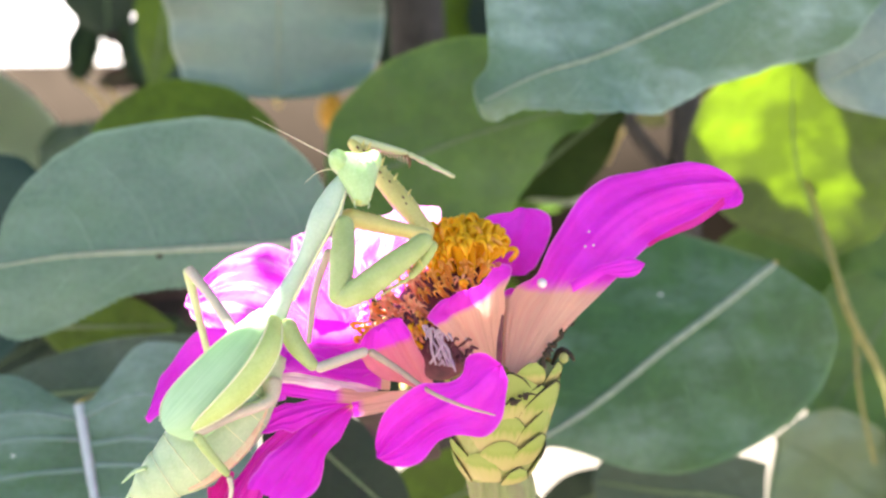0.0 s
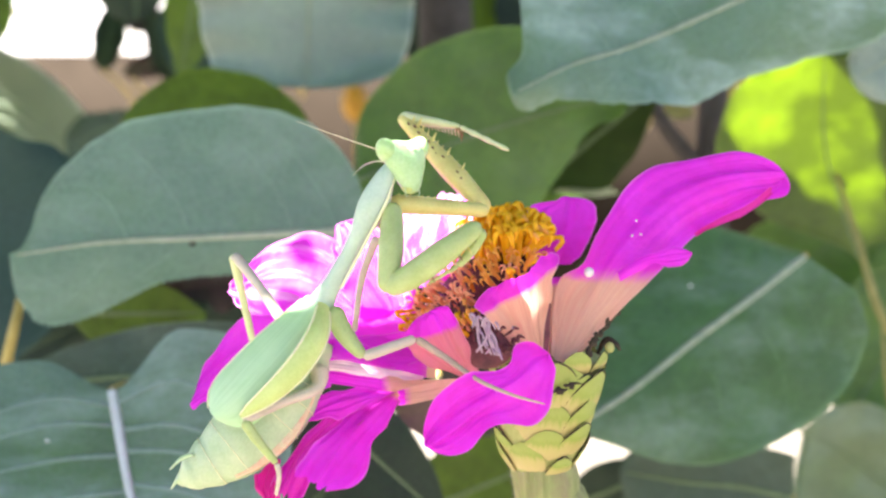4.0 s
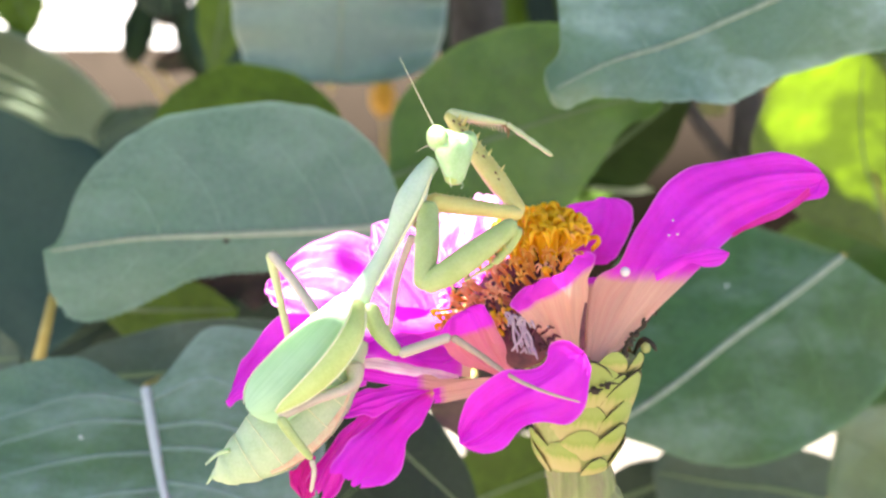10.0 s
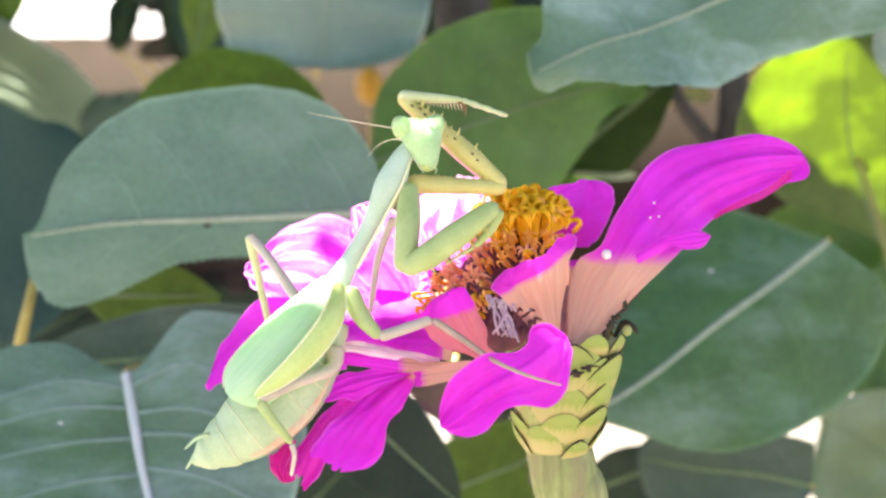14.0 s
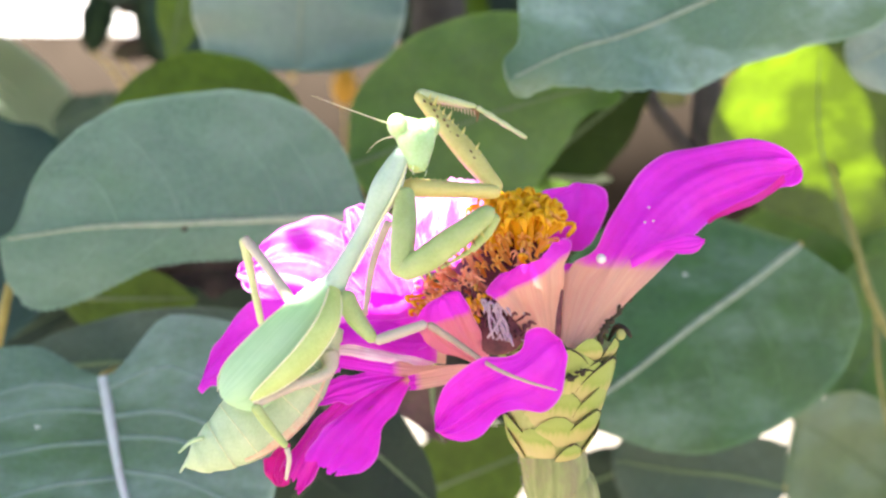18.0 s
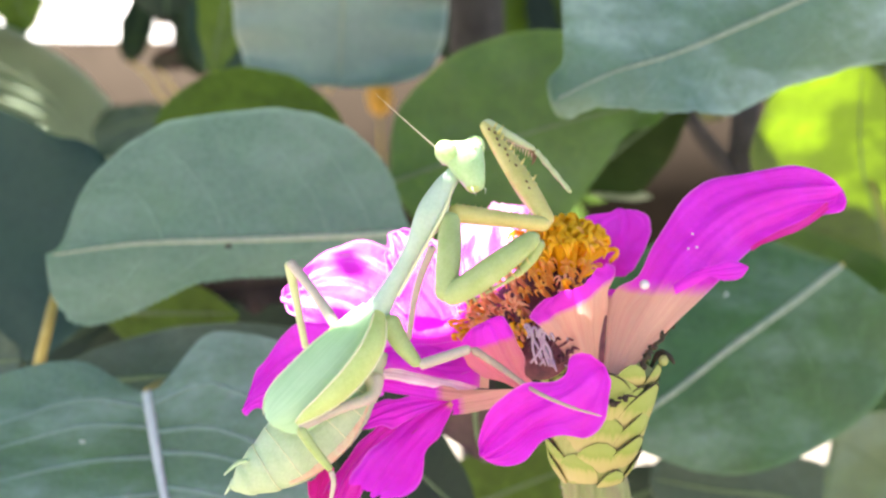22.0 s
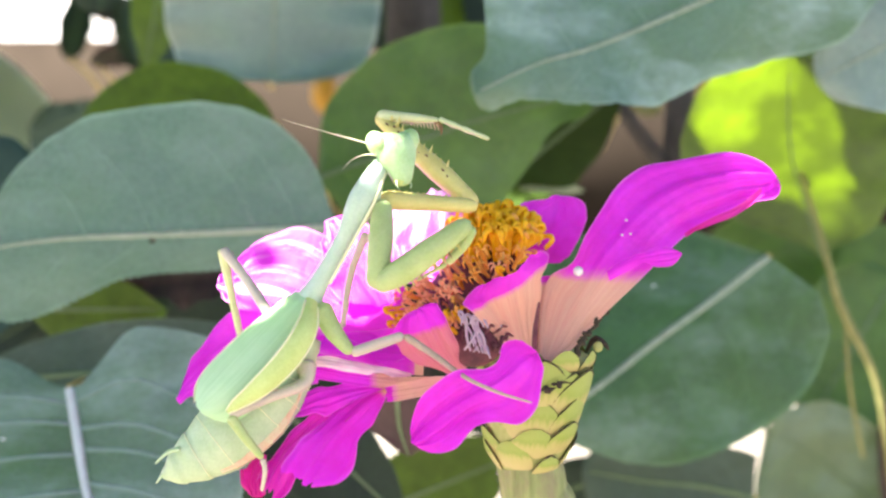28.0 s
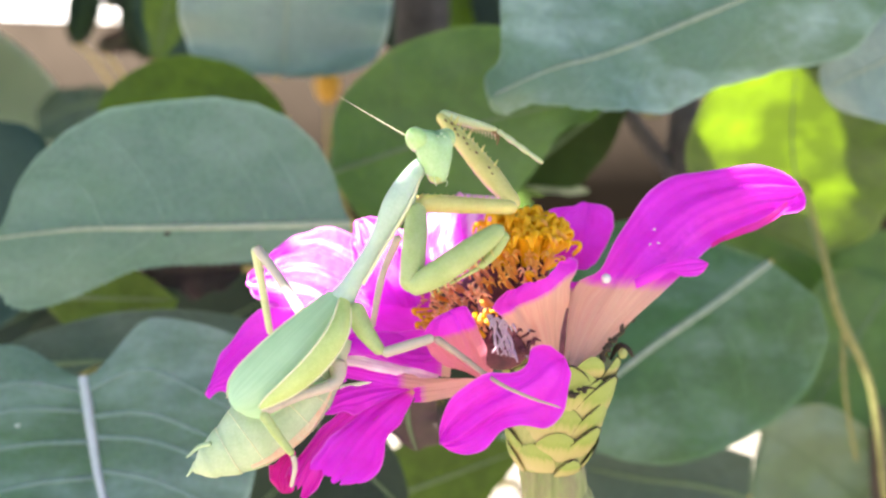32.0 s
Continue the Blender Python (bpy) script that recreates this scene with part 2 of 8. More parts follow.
def petal_material(name="petal_magenta", low=(0.84, 0.028, 0.88), high=(0.95, 0.046, 0.985), blot_low=(0.78, 0.006, 0.56), claws=((0.80, 0.35, 0.30), (0.94, 0.63, 0.48)), whitened=0.0, white_from=0.86):
    m, nt, p = nodes_of(name)
    uv = nt.nodes.new("ShaderNodeTexCoord")
    sep = nt.nodes.new("ShaderNodeSeparateXYZ")
    nt.links.new(uv.outputs["UV"], sep.inputs["Vector"])
    streak = noise_node(nt, 1.0, 6, 0.72, scaled_uv(nt, 46, 1.3))
    blot = noise_node(nt, 160, 4, 0.6)
    # along the petal, with an uneven border: salmon claw, then magenta
    wob = nt.nodes.new("ShaderNodeMath")
    wob.operation = "MULTIPLY_ADD"
    wob.inputs[1].default_value, wob.inputs[2].default_value = 0.10, -0.05
    nt.links.new(streak, wob.inputs[0])
    add = nt.nodes.new("ShaderNodeMath")
    nt.links.new(sep.outputs["Y"], add.inputs[0])
    nt.links.new(wob.outputs[0], add.inputs[1])
    mag = ramp(nt, streak, [(0.25, low), (0.8, high)])
    mag = mix_color(nt, 0.42, mag, ramp(nt, blot, [(0.35, blot_low), (0.7, (high[0], 0.050, high[2]))]))
    # paler, faded stretches
    fade = noise_node(nt, 75, 4, 0.55)
    mag = mix_color(nt, ramp(nt, fade, [(0.5, (0, 0, 0)), (0.72, (0.45, 0.45, 0.45))]), mag, (min(high[0] * 1.03, 0.97), 0.085, min(high[2] * 1.02, 0.97)))
    # sunlit white painted onto the margin, ending in uneven streaks
    if whitened:
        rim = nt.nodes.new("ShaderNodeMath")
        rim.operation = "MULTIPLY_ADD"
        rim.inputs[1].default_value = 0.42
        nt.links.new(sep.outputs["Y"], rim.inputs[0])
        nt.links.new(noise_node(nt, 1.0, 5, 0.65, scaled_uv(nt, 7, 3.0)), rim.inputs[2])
        mag = mix_color(nt, ramp(nt, rim.outputs[0], [(white_from, (0, 0, 0)), (white_from + 0.14, (whitened,) * 3)]), mag, (0.95, 0.52, 0.90))
    mid = tuple((a + b) / 2 for a, b in zip(*claws))
    claw = ramp(nt, streak, [(0.25, claws[0]), (0.5, mid), (0.75, claws[1])])
    edge = ramp(nt, sep.outputs["X"], [(0.0, (0.55, 0.55, 0.55)), (0.03, (0, 0, 0)), (0.97, (0, 0, 0)), (1.0, (0.55, 0.55, 0.55))])
    mag = mix_color(nt, edge, mag, (0.85, 0.30, 0.80))
    fac = ramp(nt, add.outputs[0], [(0.455, (0, 0, 0)), (0.525, (1, 1, 1))])
    col = mix_color(nt, fac, claw, mag)
    nt.links.new(col, p.inputs["Base Color"])
    p.inputs["Roughness"].default_value = 0.44
    p.inputs["Specular IOR Level"].default_value = 0.42
    p.inputs["Sheen Weight"].default_value = 0.06
    p.inputs["Sheen Roughness"].default_value = 0.5
    b1 = bump(nt, p, streak, 0.5, 0.0005)
    b2 = nt.nodes.new("ShaderNodeBump")
    b2.inputs["Strength"].default_value, b2.inputs["Distance"].default_value = 0.7, 0.0010
    nt.links.new(noise_node(nt, 260, 6, 0.65), b2.inputs["Height"])
    nt.links.new(b2.outputs["Normal"], b1.inputs["Normal"])
    see_through(nt, p, col, 0.42)
    return m


PETAL = petal_material()
# back petals: the glare of direct sun is painted into their margins
PETAL_PAINTED_SUN = petal_material("petal_painted_sun", whitened=0.72)
PETAL_PAINTED_SUN_WIDE = petal_material("petal_painted_sun_wide", whitened=0.82, white_from=0.77)
# darker petal copy: shade on the overlapped hanging petal, put into the colour
PETAL_DEEP_SHADE = petal_material("petal_deep_shade", (0.70, 0.012, 0.50), (0.86, 0.030, 0.76), (0.68, 0.006, 0.30))
PETAL_ROSE = petal_material("petal_rose_backed", claws=((0.74, 0.14, 0.26), (0.88, 0.36, 0.40)))
# pale pink holds the sunlight on the edge-on petal, set as base colour
PETAL_SUNLIT_PALE = simple("petal_sunlit_pale", (0.84, 0.42, 0.62), (0.95, 0.72, 0.80), 0.45, 240, 0.3)
# crimson carries the shade and the light coming through curled petals
PETAL_CRIMSON_SHADE = petal_material("petal_crimson_shade", (0.72, 0.008, 0.30), (0.86, 0.020, 0.55), (0.66, 0.006, 0.20))


def stem_material():
    m, nt, p = nodes_of("stem_pale_green")
    ridge = noise_node(nt, 700, 4, 0.6, stretch=(1.0, 1.0, 0.06))
    stain = noise_node(nt, 260, 6, 0.72, stretch=(1.0, 1.0, 0.5))
    col = ramp(nt, ridge, [(0.32, (0.17, 0.20, 0.06)), (0.55, (0.28, 0.31, 0.11)), (0.72, (0.40, 0.41, 0.20))])
    col = mix_color(nt, ramp(nt, stain, [(0.46, (0, 0, 0)), (0.66, (0.7, 0.7, 0.7))]), col, (0.22, 0.17, 0.10))
    nt.links.new(col, p.inputs["Base Color"])
    p.inputs["Roughness"].default_value = 0.6
    bump(nt, p, ridge, 0.6, 0.0005)
    return m


STEM_GREEN = stem_material()


def bract_material():
    m, nt, p = nodes_of("bract_tan_and_green")
    uv = nt.nodes.new("ShaderNodeTexCoord")
    sep = nt.nodes.new("ShaderNodeSeparateXYZ")
    nt.links.new(uv.outputs["UV"], sep.inputs["Vector"])
    streak = noise_node(nt, 1.0, 4, 0.6, scaled_uv(nt, 16, 1.2))
    wob = nt.nodes.new("ShaderNodeMath")
    wob.operation = "MULTIPLY_ADD"
    wob.inputs[1].default_value = 0.5
    nt.links.new(streak, wob.inputs[0])
    nt.links.new(sep.outputs["Y"], wob.inputs[2])
    col = ramp(nt, wob.outputs[0], [(0.35, (0.45, 0.37, 0.16)), (0.72, (0.40, 0.36, 0.12)), (0.88, (0.24, 0.31, 0.05)), (1.05, (0.28, 0.34, 0.07))])
    nt.links.new(col, p.inputs["Base Color"])
    p.inputs["Roughness"].default_value = 0.5
    bump(nt, p, streak, 0.4, 0.0003)
    return m


BRACT_LEAF = bract_material()
BRACT = simple("bract_green", (0.24, 0.27, 0.07), (0.40, 0.40, 0.14), 0.5, 320, 0.3)
BRACT_EDGE = simple("bract_dark_rim", (0.018, 0.013, 0.008), (0.06, 0.04, 0.02), 0.8, 500)


def floret_material(name, a, b):
    m = simple(name, a, b, 0.42, 500)
    see_through(m.node_tree, m.node_tree.nodes["Principled BSDF"], b, 0.42)
    return m


FLORET_YELLOW = floret_material("floret_yellow", (0.99, 0.54, 0.006), (1.0, 0.68, 0.020))
FLORET_ORANGE = floret_material("floret_orange", (0.96, 0.48, 0.07), (0.99, 0.60, 0.16))
FLORET_SALMON = floret_material("floret_salmon", (0.99, 0.45, 0.25), (1.0, 0.61, 0.38))
MAROON = simple("disc_maroon", (0.055, 0.008, 0.020), (0.15, 0.035, 0.05), 0.7, 420)
BUD = simple("bud_ochre", (0.46, 0.23, 0.016), (0.58, 0.31, 0.03), 0.6, 200)
STIGMA = simple("stigma_pale", (0.32, 0.22, 0.32), (0.50, 0.40, 0.46), 0.5, 500)
BEAD = simple("bead_white", (0.62, 0.55, 0.60), (0.75, 0.68, 0.70), 0.4, 500)


def skin(name, a, b, share, rough=0.42, scale=220, depth=0.0012):
    m, nt, p = nodes_of(name)
    n = noise_node(nt, scale, 4)
    col = ramp(nt, n, [(0.3, a), (0.7, b)])
    # fine speckle of the cuticle
    col = mix_color(nt, 0.16, col, ramp(nt, noise_node(nt, 2600, 2, 0.5), [(0.36, (0.25, 0.25, 0.2)), (0.6, (0.75, 0.75, 0.7))]), "SOFT_LIGHT")
    nt.links.new(col, p.inputs["Base Color"])
    p.inputs["Roughness"].default_value = rough
    p.inputs["Subsurface Weight"].default_value = share
    p.inputs["Subsurface Radius"].default_value = (0.6, 1.0, 0.3)
    p.inputs["Subsurface Scale"].default_value = depth
    bump(nt, p, noise_node(nt, scale * 6, 4), 0.35, 0.00022)
    return m


SKIN = skin("mantis_green", (0.37, 0.48, 0.29), (0.48, 0.57, 0.37), 0.25)
SKIN_BLUE = skin("mantis_pale_blue_green", (0.40, 0.52, 0.42), (0.50, 0.61, 0.50), 0.25)
SKIN_HEAD = skin("mantis_head_teal_green", (0.34, 0.53, 0.25), (0.46, 0.64, 0.36), 0.35, 0.36, 420, 0.002)
SKIN_LEG = skin("mantis_leg_green", (0.33, 0.41, 0.15), (0.43, 0.50, 0.22), 0.3)
SKIN_TIBIA = skin("mantis_pale_tibia", (0.50, 0.54, 0.28), (0.62, 0.65, 0.38), 0.2)
SKIN_OCHRE = skin("mantis_ochre", (0.54, 0.48, 0.15), (0.64, 0.58, 0.22), 0.2)
SKIN_PINK = skin("mantis_pinkish_leg", (0.47, 0.40, 0.34), (0.58, 0.50, 0.41), 0.2)
SKIN_TARSUS = skin("mantis_tarsus", (0.36, 0.24, 0.20), (0.48, 0.38, 0.28), 0.2)
SKIN_BAND = skin("mantis_pink_band", (0.66, 0.36, 0.25), (0.64, 0.58, 0.38), 0.2, 0.42, 700)
EYE_GREEN = skin("mantis_eye", (0.36, 0.54, 0.22), (0.48, 0.65, 0.33), 0.35, 0.28, 900, 0.002)
SPINE_DARK = simple("spine_dark", (0.10, 0.06, 0.02), (0.22, 0.13, 0.05), 0.5, 500)
SKIN_RIM = skin("mantis_segment_rim", (0.44, 0.58, 0.34), (0.56, 0.66, 0.42), 0.2)
CREAM = skin("mantis_cream_rim", (0.70, 0.70, 0.42), (0.80, 0.78, 0.52), 0.2)


def wing_material():
    m, nt, p = nodes_of("mantis_wing_green")
    n = noise_node(nt, 140, 4)
    vein = noise_node(nt, 1.0, 3, 0.6, scaled_uv(nt, 30, 2.0))
    col = ramp(nt, n, [(0.3, (0.47, 0.69, 0.44)), (0.7, (0.60, 0.79, 0.55))])
    col = mix_color(nt, 0.3, col, ramp(nt, vein, [(0.35, (0.28, 0.52, 0.24)), (0.7, (0.66, 0.84, 0.60))]))
    nt.links.new(col, p.inputs["Base Color"])
    p.inputs["Roughness"].default_value = 0.34
    bump(nt, p, vein, 0.35, 0.0003)
    see_through(nt, p, (0.5, 0.8, 0.2), 0.22)
    return m


WING = wing_material()
WING_COSTAL = skin("mantis_wing_costal", (0.42, 0.52, 0.17), (0.52, 0.62, 0.25), 0.2, 0.4)

# ---- mesh helpers ----


def finish(name, bm, mat, parent=None, label=""):
    me = bpy.data.meshes.new(name)
    bm.to_mesh(me)
    bm.free()
    me.materials.append(mat)
    me.shade_smooth()
    ob = new(name, me)
    if parent:
        ob.parent = parent
    if label:
        tagged(ob, label)
    return ob


def part(name, bm, material, parent, label=""):
    return finish(name, bm, material, parent, label)


def spline(pts, n):
    """A smooth curve through the points, as n + 1 places."""
    pts = [Vector(p) for p in pts]
    pts = [2 * pts[0] - pts[1], *pts, 2 * pts[-1] - pts[-2]]
    out, k = [], len(pts) - 3
    for i in range(n + 1):
        s = i / n * k
        j = min(int(s), k - 1)
        t = s - j
        a, b, c, d = pts[j:j + 4]
        out.append(0.5 * (2 * b + (c - a) * t + (2 * a - 5 * b + 4 * c - d) * t * t + (3 * b - a - 3 * c + d) * t ** 3))
    return out


def lerp_list(v, u):
    s = u * (len(v) - 1)
    j = min(int(s), len(v) - 2)
    return v[j] + (v[j + 1] - v[j]) * (s - j)


def rounding(u, tip, head):
    """How far a blade narrows within the rounded shares at its two ends."""
    k = 1.0
    if tip and u > 1 - tip:
        k = math.sqrt(max(1 - ((u - 1 + tip) / tip) ** 2, 0.0)) * 0.985 + 0.015
    if head and u < head:
        k = math.sqrt(max(1 - ((head - u) / head) ** 2, 0.0)) * 0.985 + 0.015
    return k


def soft_list(v, u):
    return spline([(a, 0, 0) for a in v], 40)[round(u * 40)].x


def tube(bm, pts, radii, rings=14, sides=10, flat=1.0, cap=True, facing=(0, -1, 0), blunt=False):
    """A round or flattened tube along a smooth curve."""
    line = spline(pts, rings)
    facing = Vector(facing)
    prev = None
    total = sum((line[i + 1] - line[i]).length for i in range(rings))
    for i, p in enumerate(line):
        a = (line[min(i + 1, rings)] - line[max(i - 1, 0)]).normalized()
        s = a.cross(facing)
        s = s.normalized() if s.length > 1e-4 else a.orthogonal().normalized()
        nrm = s.cross(a).normalized()
        r = max(soft_list(radii, i / rings), 1e-5)
        if blunt:
            gap = min(i, rings - i) / rings * total
            r *= math.sqrt(max(1 - max(1 - gap / r, 0) ** 2, 0.04))
        ring = [bm.verts.new(p + (s * math.cos(q) + nrm * math.sin(q) * flat) * r) for q in [2 * math.pi * k / sides for k in range(sides)]]
        if prev:
            for k in range(sides):
                bm.faces.new((prev[(k + 1) % sides], prev[k], ring[k], ring[(k + 1) % sides]))
        elif cap:
            bm.faces.new(ring)
        prev = ring
    if cap:
        bm.faces.new(prev[::-1])
    return bm


def sheet(bm, nu, nv, place):
    """A grid place(u, v), u along 0..1 and v across -1..1, with UVs (across, along)."""
    layer = bm.loops.layers.uv.verify()
    grid = [[bm.verts.new(place(i / nu, 2 * j / nv - 1)) for j in range(nv + 1)] for i in range(nu + 1)]
    for i in range(nu):
        for j in range(nv):
            quad = ((i, j), (i, j + 1), (i + 1, j + 1), (i + 1, j))
            f = bm.faces.new([grid[a][b] for a, b in quad])
            for loop, (a, b) in zip(f.loops, quad):
                loop[layer].uv = (b / nv, a / nu)
    return bm


def blob(bm, centre, size, turn=None, seg=16):
    """An ellipsoid."""
    m = Matrix.Translation(centre) @ (turn or Matrix()) @ Matrix.Diagonal((*size, 1))
    bmesh.ops.create_uvsphere(bm, u_segments=seg, v_segments=seg // 2 + 2, radius=1, matrix=m)
    return bm


# ---- ground and distance ----


def slab(bm, lo, hi, bevel=0.004):
    g = bmesh.ops.create_cube(bm, size=1, matrix=Matrix.Translation((Vector(lo) + Vector(hi)) / 2) @ Matrix.Diagonal((*(Vector(hi) - Vector(lo)), 1)))
    if bevel:
        bmesh.ops.bevel(bm, geom=list({e for v in g["verts"] for e in v.link_edges}), offset=bevel, segments=2, affect="EDGES")


PAVING = simple("dry_soil", (0.13, 0.112, 0.090), (0.22, 0.185, 0.150), 0.95, 22, 0.7, 0.01)
WOOD = simple("weathered_wood", (0.026, 0.0190, 0.0136), (0.038, 0.0280, 0.0205), 0.9, 14, 0.3, 0.0006)
WOOD.node_tree.nodes["Principled BSDF"].inputs["Specular IOR Level"].default_value = 0.08
RENDERED = simple("white_render", (0.72, 0.68, 0.68), (0.82, 0.79, 0.78), 0.9, 10, 0.4, 0.003)

bm = bmesh.new()
bmesh.ops.create_grid(bm, x_segments=40, y_segments=40, size=400)
tagged(finish("ground", bm, PAVING), "dry sandy garden soil in full sunlight", "ground", kind="structure")

bm = bmesh.new()
slab(bm, (-30, 9.0, 0), (30, 9.3, 3.0), 0.01)
tagged(finish("wall_garden", bm, RENDERED), "pale rendered garden wall far behind the shrub", "wall", kind="structure")

fence = tagged(new("fence"), "weathered brown wooden board fence behind the shrub", "fence")
fence.location = (-0.1, 1.34, 0.0)
bm = bmesh.new()
slab(bm, (-1.6, -0.02, 0.52), (1.6, 0.03, 0.791))
part("board", bm, WOOD, fence)
for x in (-1.5, 1.5):
    bm = bmesh.new()
    slab(bm, (x - 0.05, 0.03, 0.0), (x + 0.05, 0.13, 0.86))
    part("post", bm, WOOD, fence)

# ---- the shrub ----
TOWARD = Vector((0, -1, 0))
shrub = tagged(new("shrub"), "shrub with broad leathery blue-green leaves on dark branches", "shrub")
SHRUB_AT = Vector((0.06, 0.54, 0.0))
shrub.location = SHRUB_AT


def leaf(base, tip, left, right, mat, label="", tilt=0, fold=(10, 10), bow=0.0, wave=0.0, shape=(1.0, 0.6), veins=5, vein_r=0.0007, seed=1, rib=True):
    """One broad leaf from base to tip; left and right are its half widths."""
    base, tip = Vector(base), Vector(tip)
    along = tip - base
    length = along.length
    a = along.normalized()
    s0 = TOWARD.cross(a).normalized()
    s0 = Matrix.Rotation(radians(tilt), 3, a) @ s0
    n0 = a.cross(s0).normalized()
    ph = random.Random(seed).uniform(0, 6)

    def place(u, v):
        w = (math.sin(math.pi * u ** shape[0])) ** shape[1] if 0 < u < 1 else 0.0
        hw = (left if v > 0 else right) * w
        f = radians(fold[0] if v > 0 else fold[1])
        k = abs(v) ** 1.15
        side = s0 * (1 if v > 0 else -1)
        p = a * (u * length) + side * (hw * k * math.cos(f)) + n0 * (hw * k * math.sin(f) + bow * math.sin(math.pi * u) * length)
        p += n0 * wave * k * k * (math.sin(u * 9 + ph + (1.3 if v > 0 else 0)) + 0.5 * math.sin(u * 23 + ph))
        p += side * wave * 0.25 * k * math.sin(u * 17 + 2 * ph) * w
        return p

    return grow_leaf(base, place, n0, mat, label, None, None, vein_r, veins, seed, rib, 0.03, 40, 24)


def grow_leaf(base, place, n0, mat, label, vein_mat, side_mat, vein_r, veins, seed, rib, stalk, nu, nv):
    """The blade over place(u, v), with its midrib, side veins and stalk."""
    rnd = random.Random(seed)
    bm = bmesh.new()
    sheet(bm, nu, nv, lambda x, v: place(0.5 - 0.5 * math.cos(math.pi * x), v))
    blade = part("leaf", bm, mat, shrub, label)
    blade.location = base - SHRUB_AT
    if rib:
        lift = n0 * 0.0002
        bm = bmesh.new()
        tube(bm, [place(u, 0) + lift for u in (0.002, *(0.0625 * k for k in range(1, 16)), 0.98)], [vein_r, vein_r, vein_r * 0.8, vein_r * 0.6, vein_r * 0.3], 48, 8, 0.45, facing=n0)
        part("midrib", bm, vein_mat or (VEIN if mat in (LEAF_BLUE, LEAF_SAGE, LEAF_HEART, LEAF_TEAL, LEAF_SKY_PALE) else VEIN_DULL), blade, "raised midrib")
        for i in range(veins):
            for sg in (1, -1):
                u0 = 0.04 + 0.8 * (i + rnd.uniform(0.1, 0.5)) / veins
                pts = [place(min(u0 + 0.20 * q ** 1.5, 0.98), sg * q * 0.93) + lift * 0.15 for q in (0.01, 0.35, 0.7, 1.0)]
                bm = bmesh.new()
                tube(bm, pts, [vein_r * w for w in ((0.5, 0.4, 0.3, 0.1) if side_mat else (0.15, 0.12, 0.08, 0.03))], 8, 6, 0.3, facing=n0)
                part("vein", bm, side_mat or mat, blade)
    if stalk:
        bm = bmesh.new()
        tube(bm, [Vector((0, 0, 0)), Vector((0, stalk * 0.5, 0.0)), Vector((0, stalk * 1.6, -0.003)), Vector((0, stalk * 3, -0.012))], [0.0010, 0.0011, 0.0013, 0.0015], 10, 6)
        part("leaf_stalk", bm, TWIG_YELLOW, blade)
    return blade


def shaped_leaf(spine, left, right, side, mat, label="", cup=0.1, wave=0.001, tip=0.0, head=0.0, veins=5, vein_r=0.0007, stalk=0.03, seed=1, rib=True, vein_mat=None, side_mat=None, lobes=None, torn=0.0, teeth=0.0, pleat=0.0, nu=56, nv=32):
    """A leaf along a curved midrib, with the half widths of its two sides listed along it;
    lobes: for each side where across it the base lobe peaks, its height and how it falls off. Returns place(u, v) in the world."""
    base = Vector(spine[0])
    line = spline([Vector(p) - base for p in spine], 80)
    side = Vector(side).normalized()
    table = [[q.x for q in spline([(x, 0, 0) for x in half], 80)] for half in (left, right)]
    n0 = (line[80] - line[0]).cross(side).normalized()
    if n0.y > 0:
        n0 = -n0
    ph = random.Random(seed).uniform(0, 6)

    def place(u, v):
        hw = max(lerp_list(table[1 if v > 0 else 0], u), 0.0) * rounding(u, tip, head)
        i = min(int(u * 80), 79)
        k = abs(v)
        p = line[i].lerp(line[i + 1], u * 80 - i) + side * (v * hw)
        p += n0 * ((cup[1 if v > 0 else 0] if isinstance(cup, tuple) else cup) * hw * k ** 1.3 + pleat * math.cos(v * 22) * (1 - u ** 4))
        p += n0 * wave * k * k * (math.sin(u * 9 + ph + (1.3 if v > 0 else 0)) + 0.5 * math.sin(u * 23 + ph))
        p += side * (torn * k ** 6 * math.sin(u * 90 + ph) * math.sin(u * 31) * (1 if v > 0 else -1))
        if teeth and v > 0.97:
            p += side * teeth * (0.5 + 0.5 * math.sin(u * 300))
        if lobes:
            top, high, fall = lobes[1 if v > 0 else 0]
            q = min(k / top, 1.0)
            rise = q * q * (3 - 2 * q) if k < top else math.cos(fall * (k - top) / (1 - top))
            p.z += high * rise * (1 - u) ** 5
        return p

    grow_leaf(base, place, n0, mat, label, vein_mat, side_mat, vein_r, veins, seed, rib, stalk, nu, nv)
    return lambda u, v: base + place(u, v)


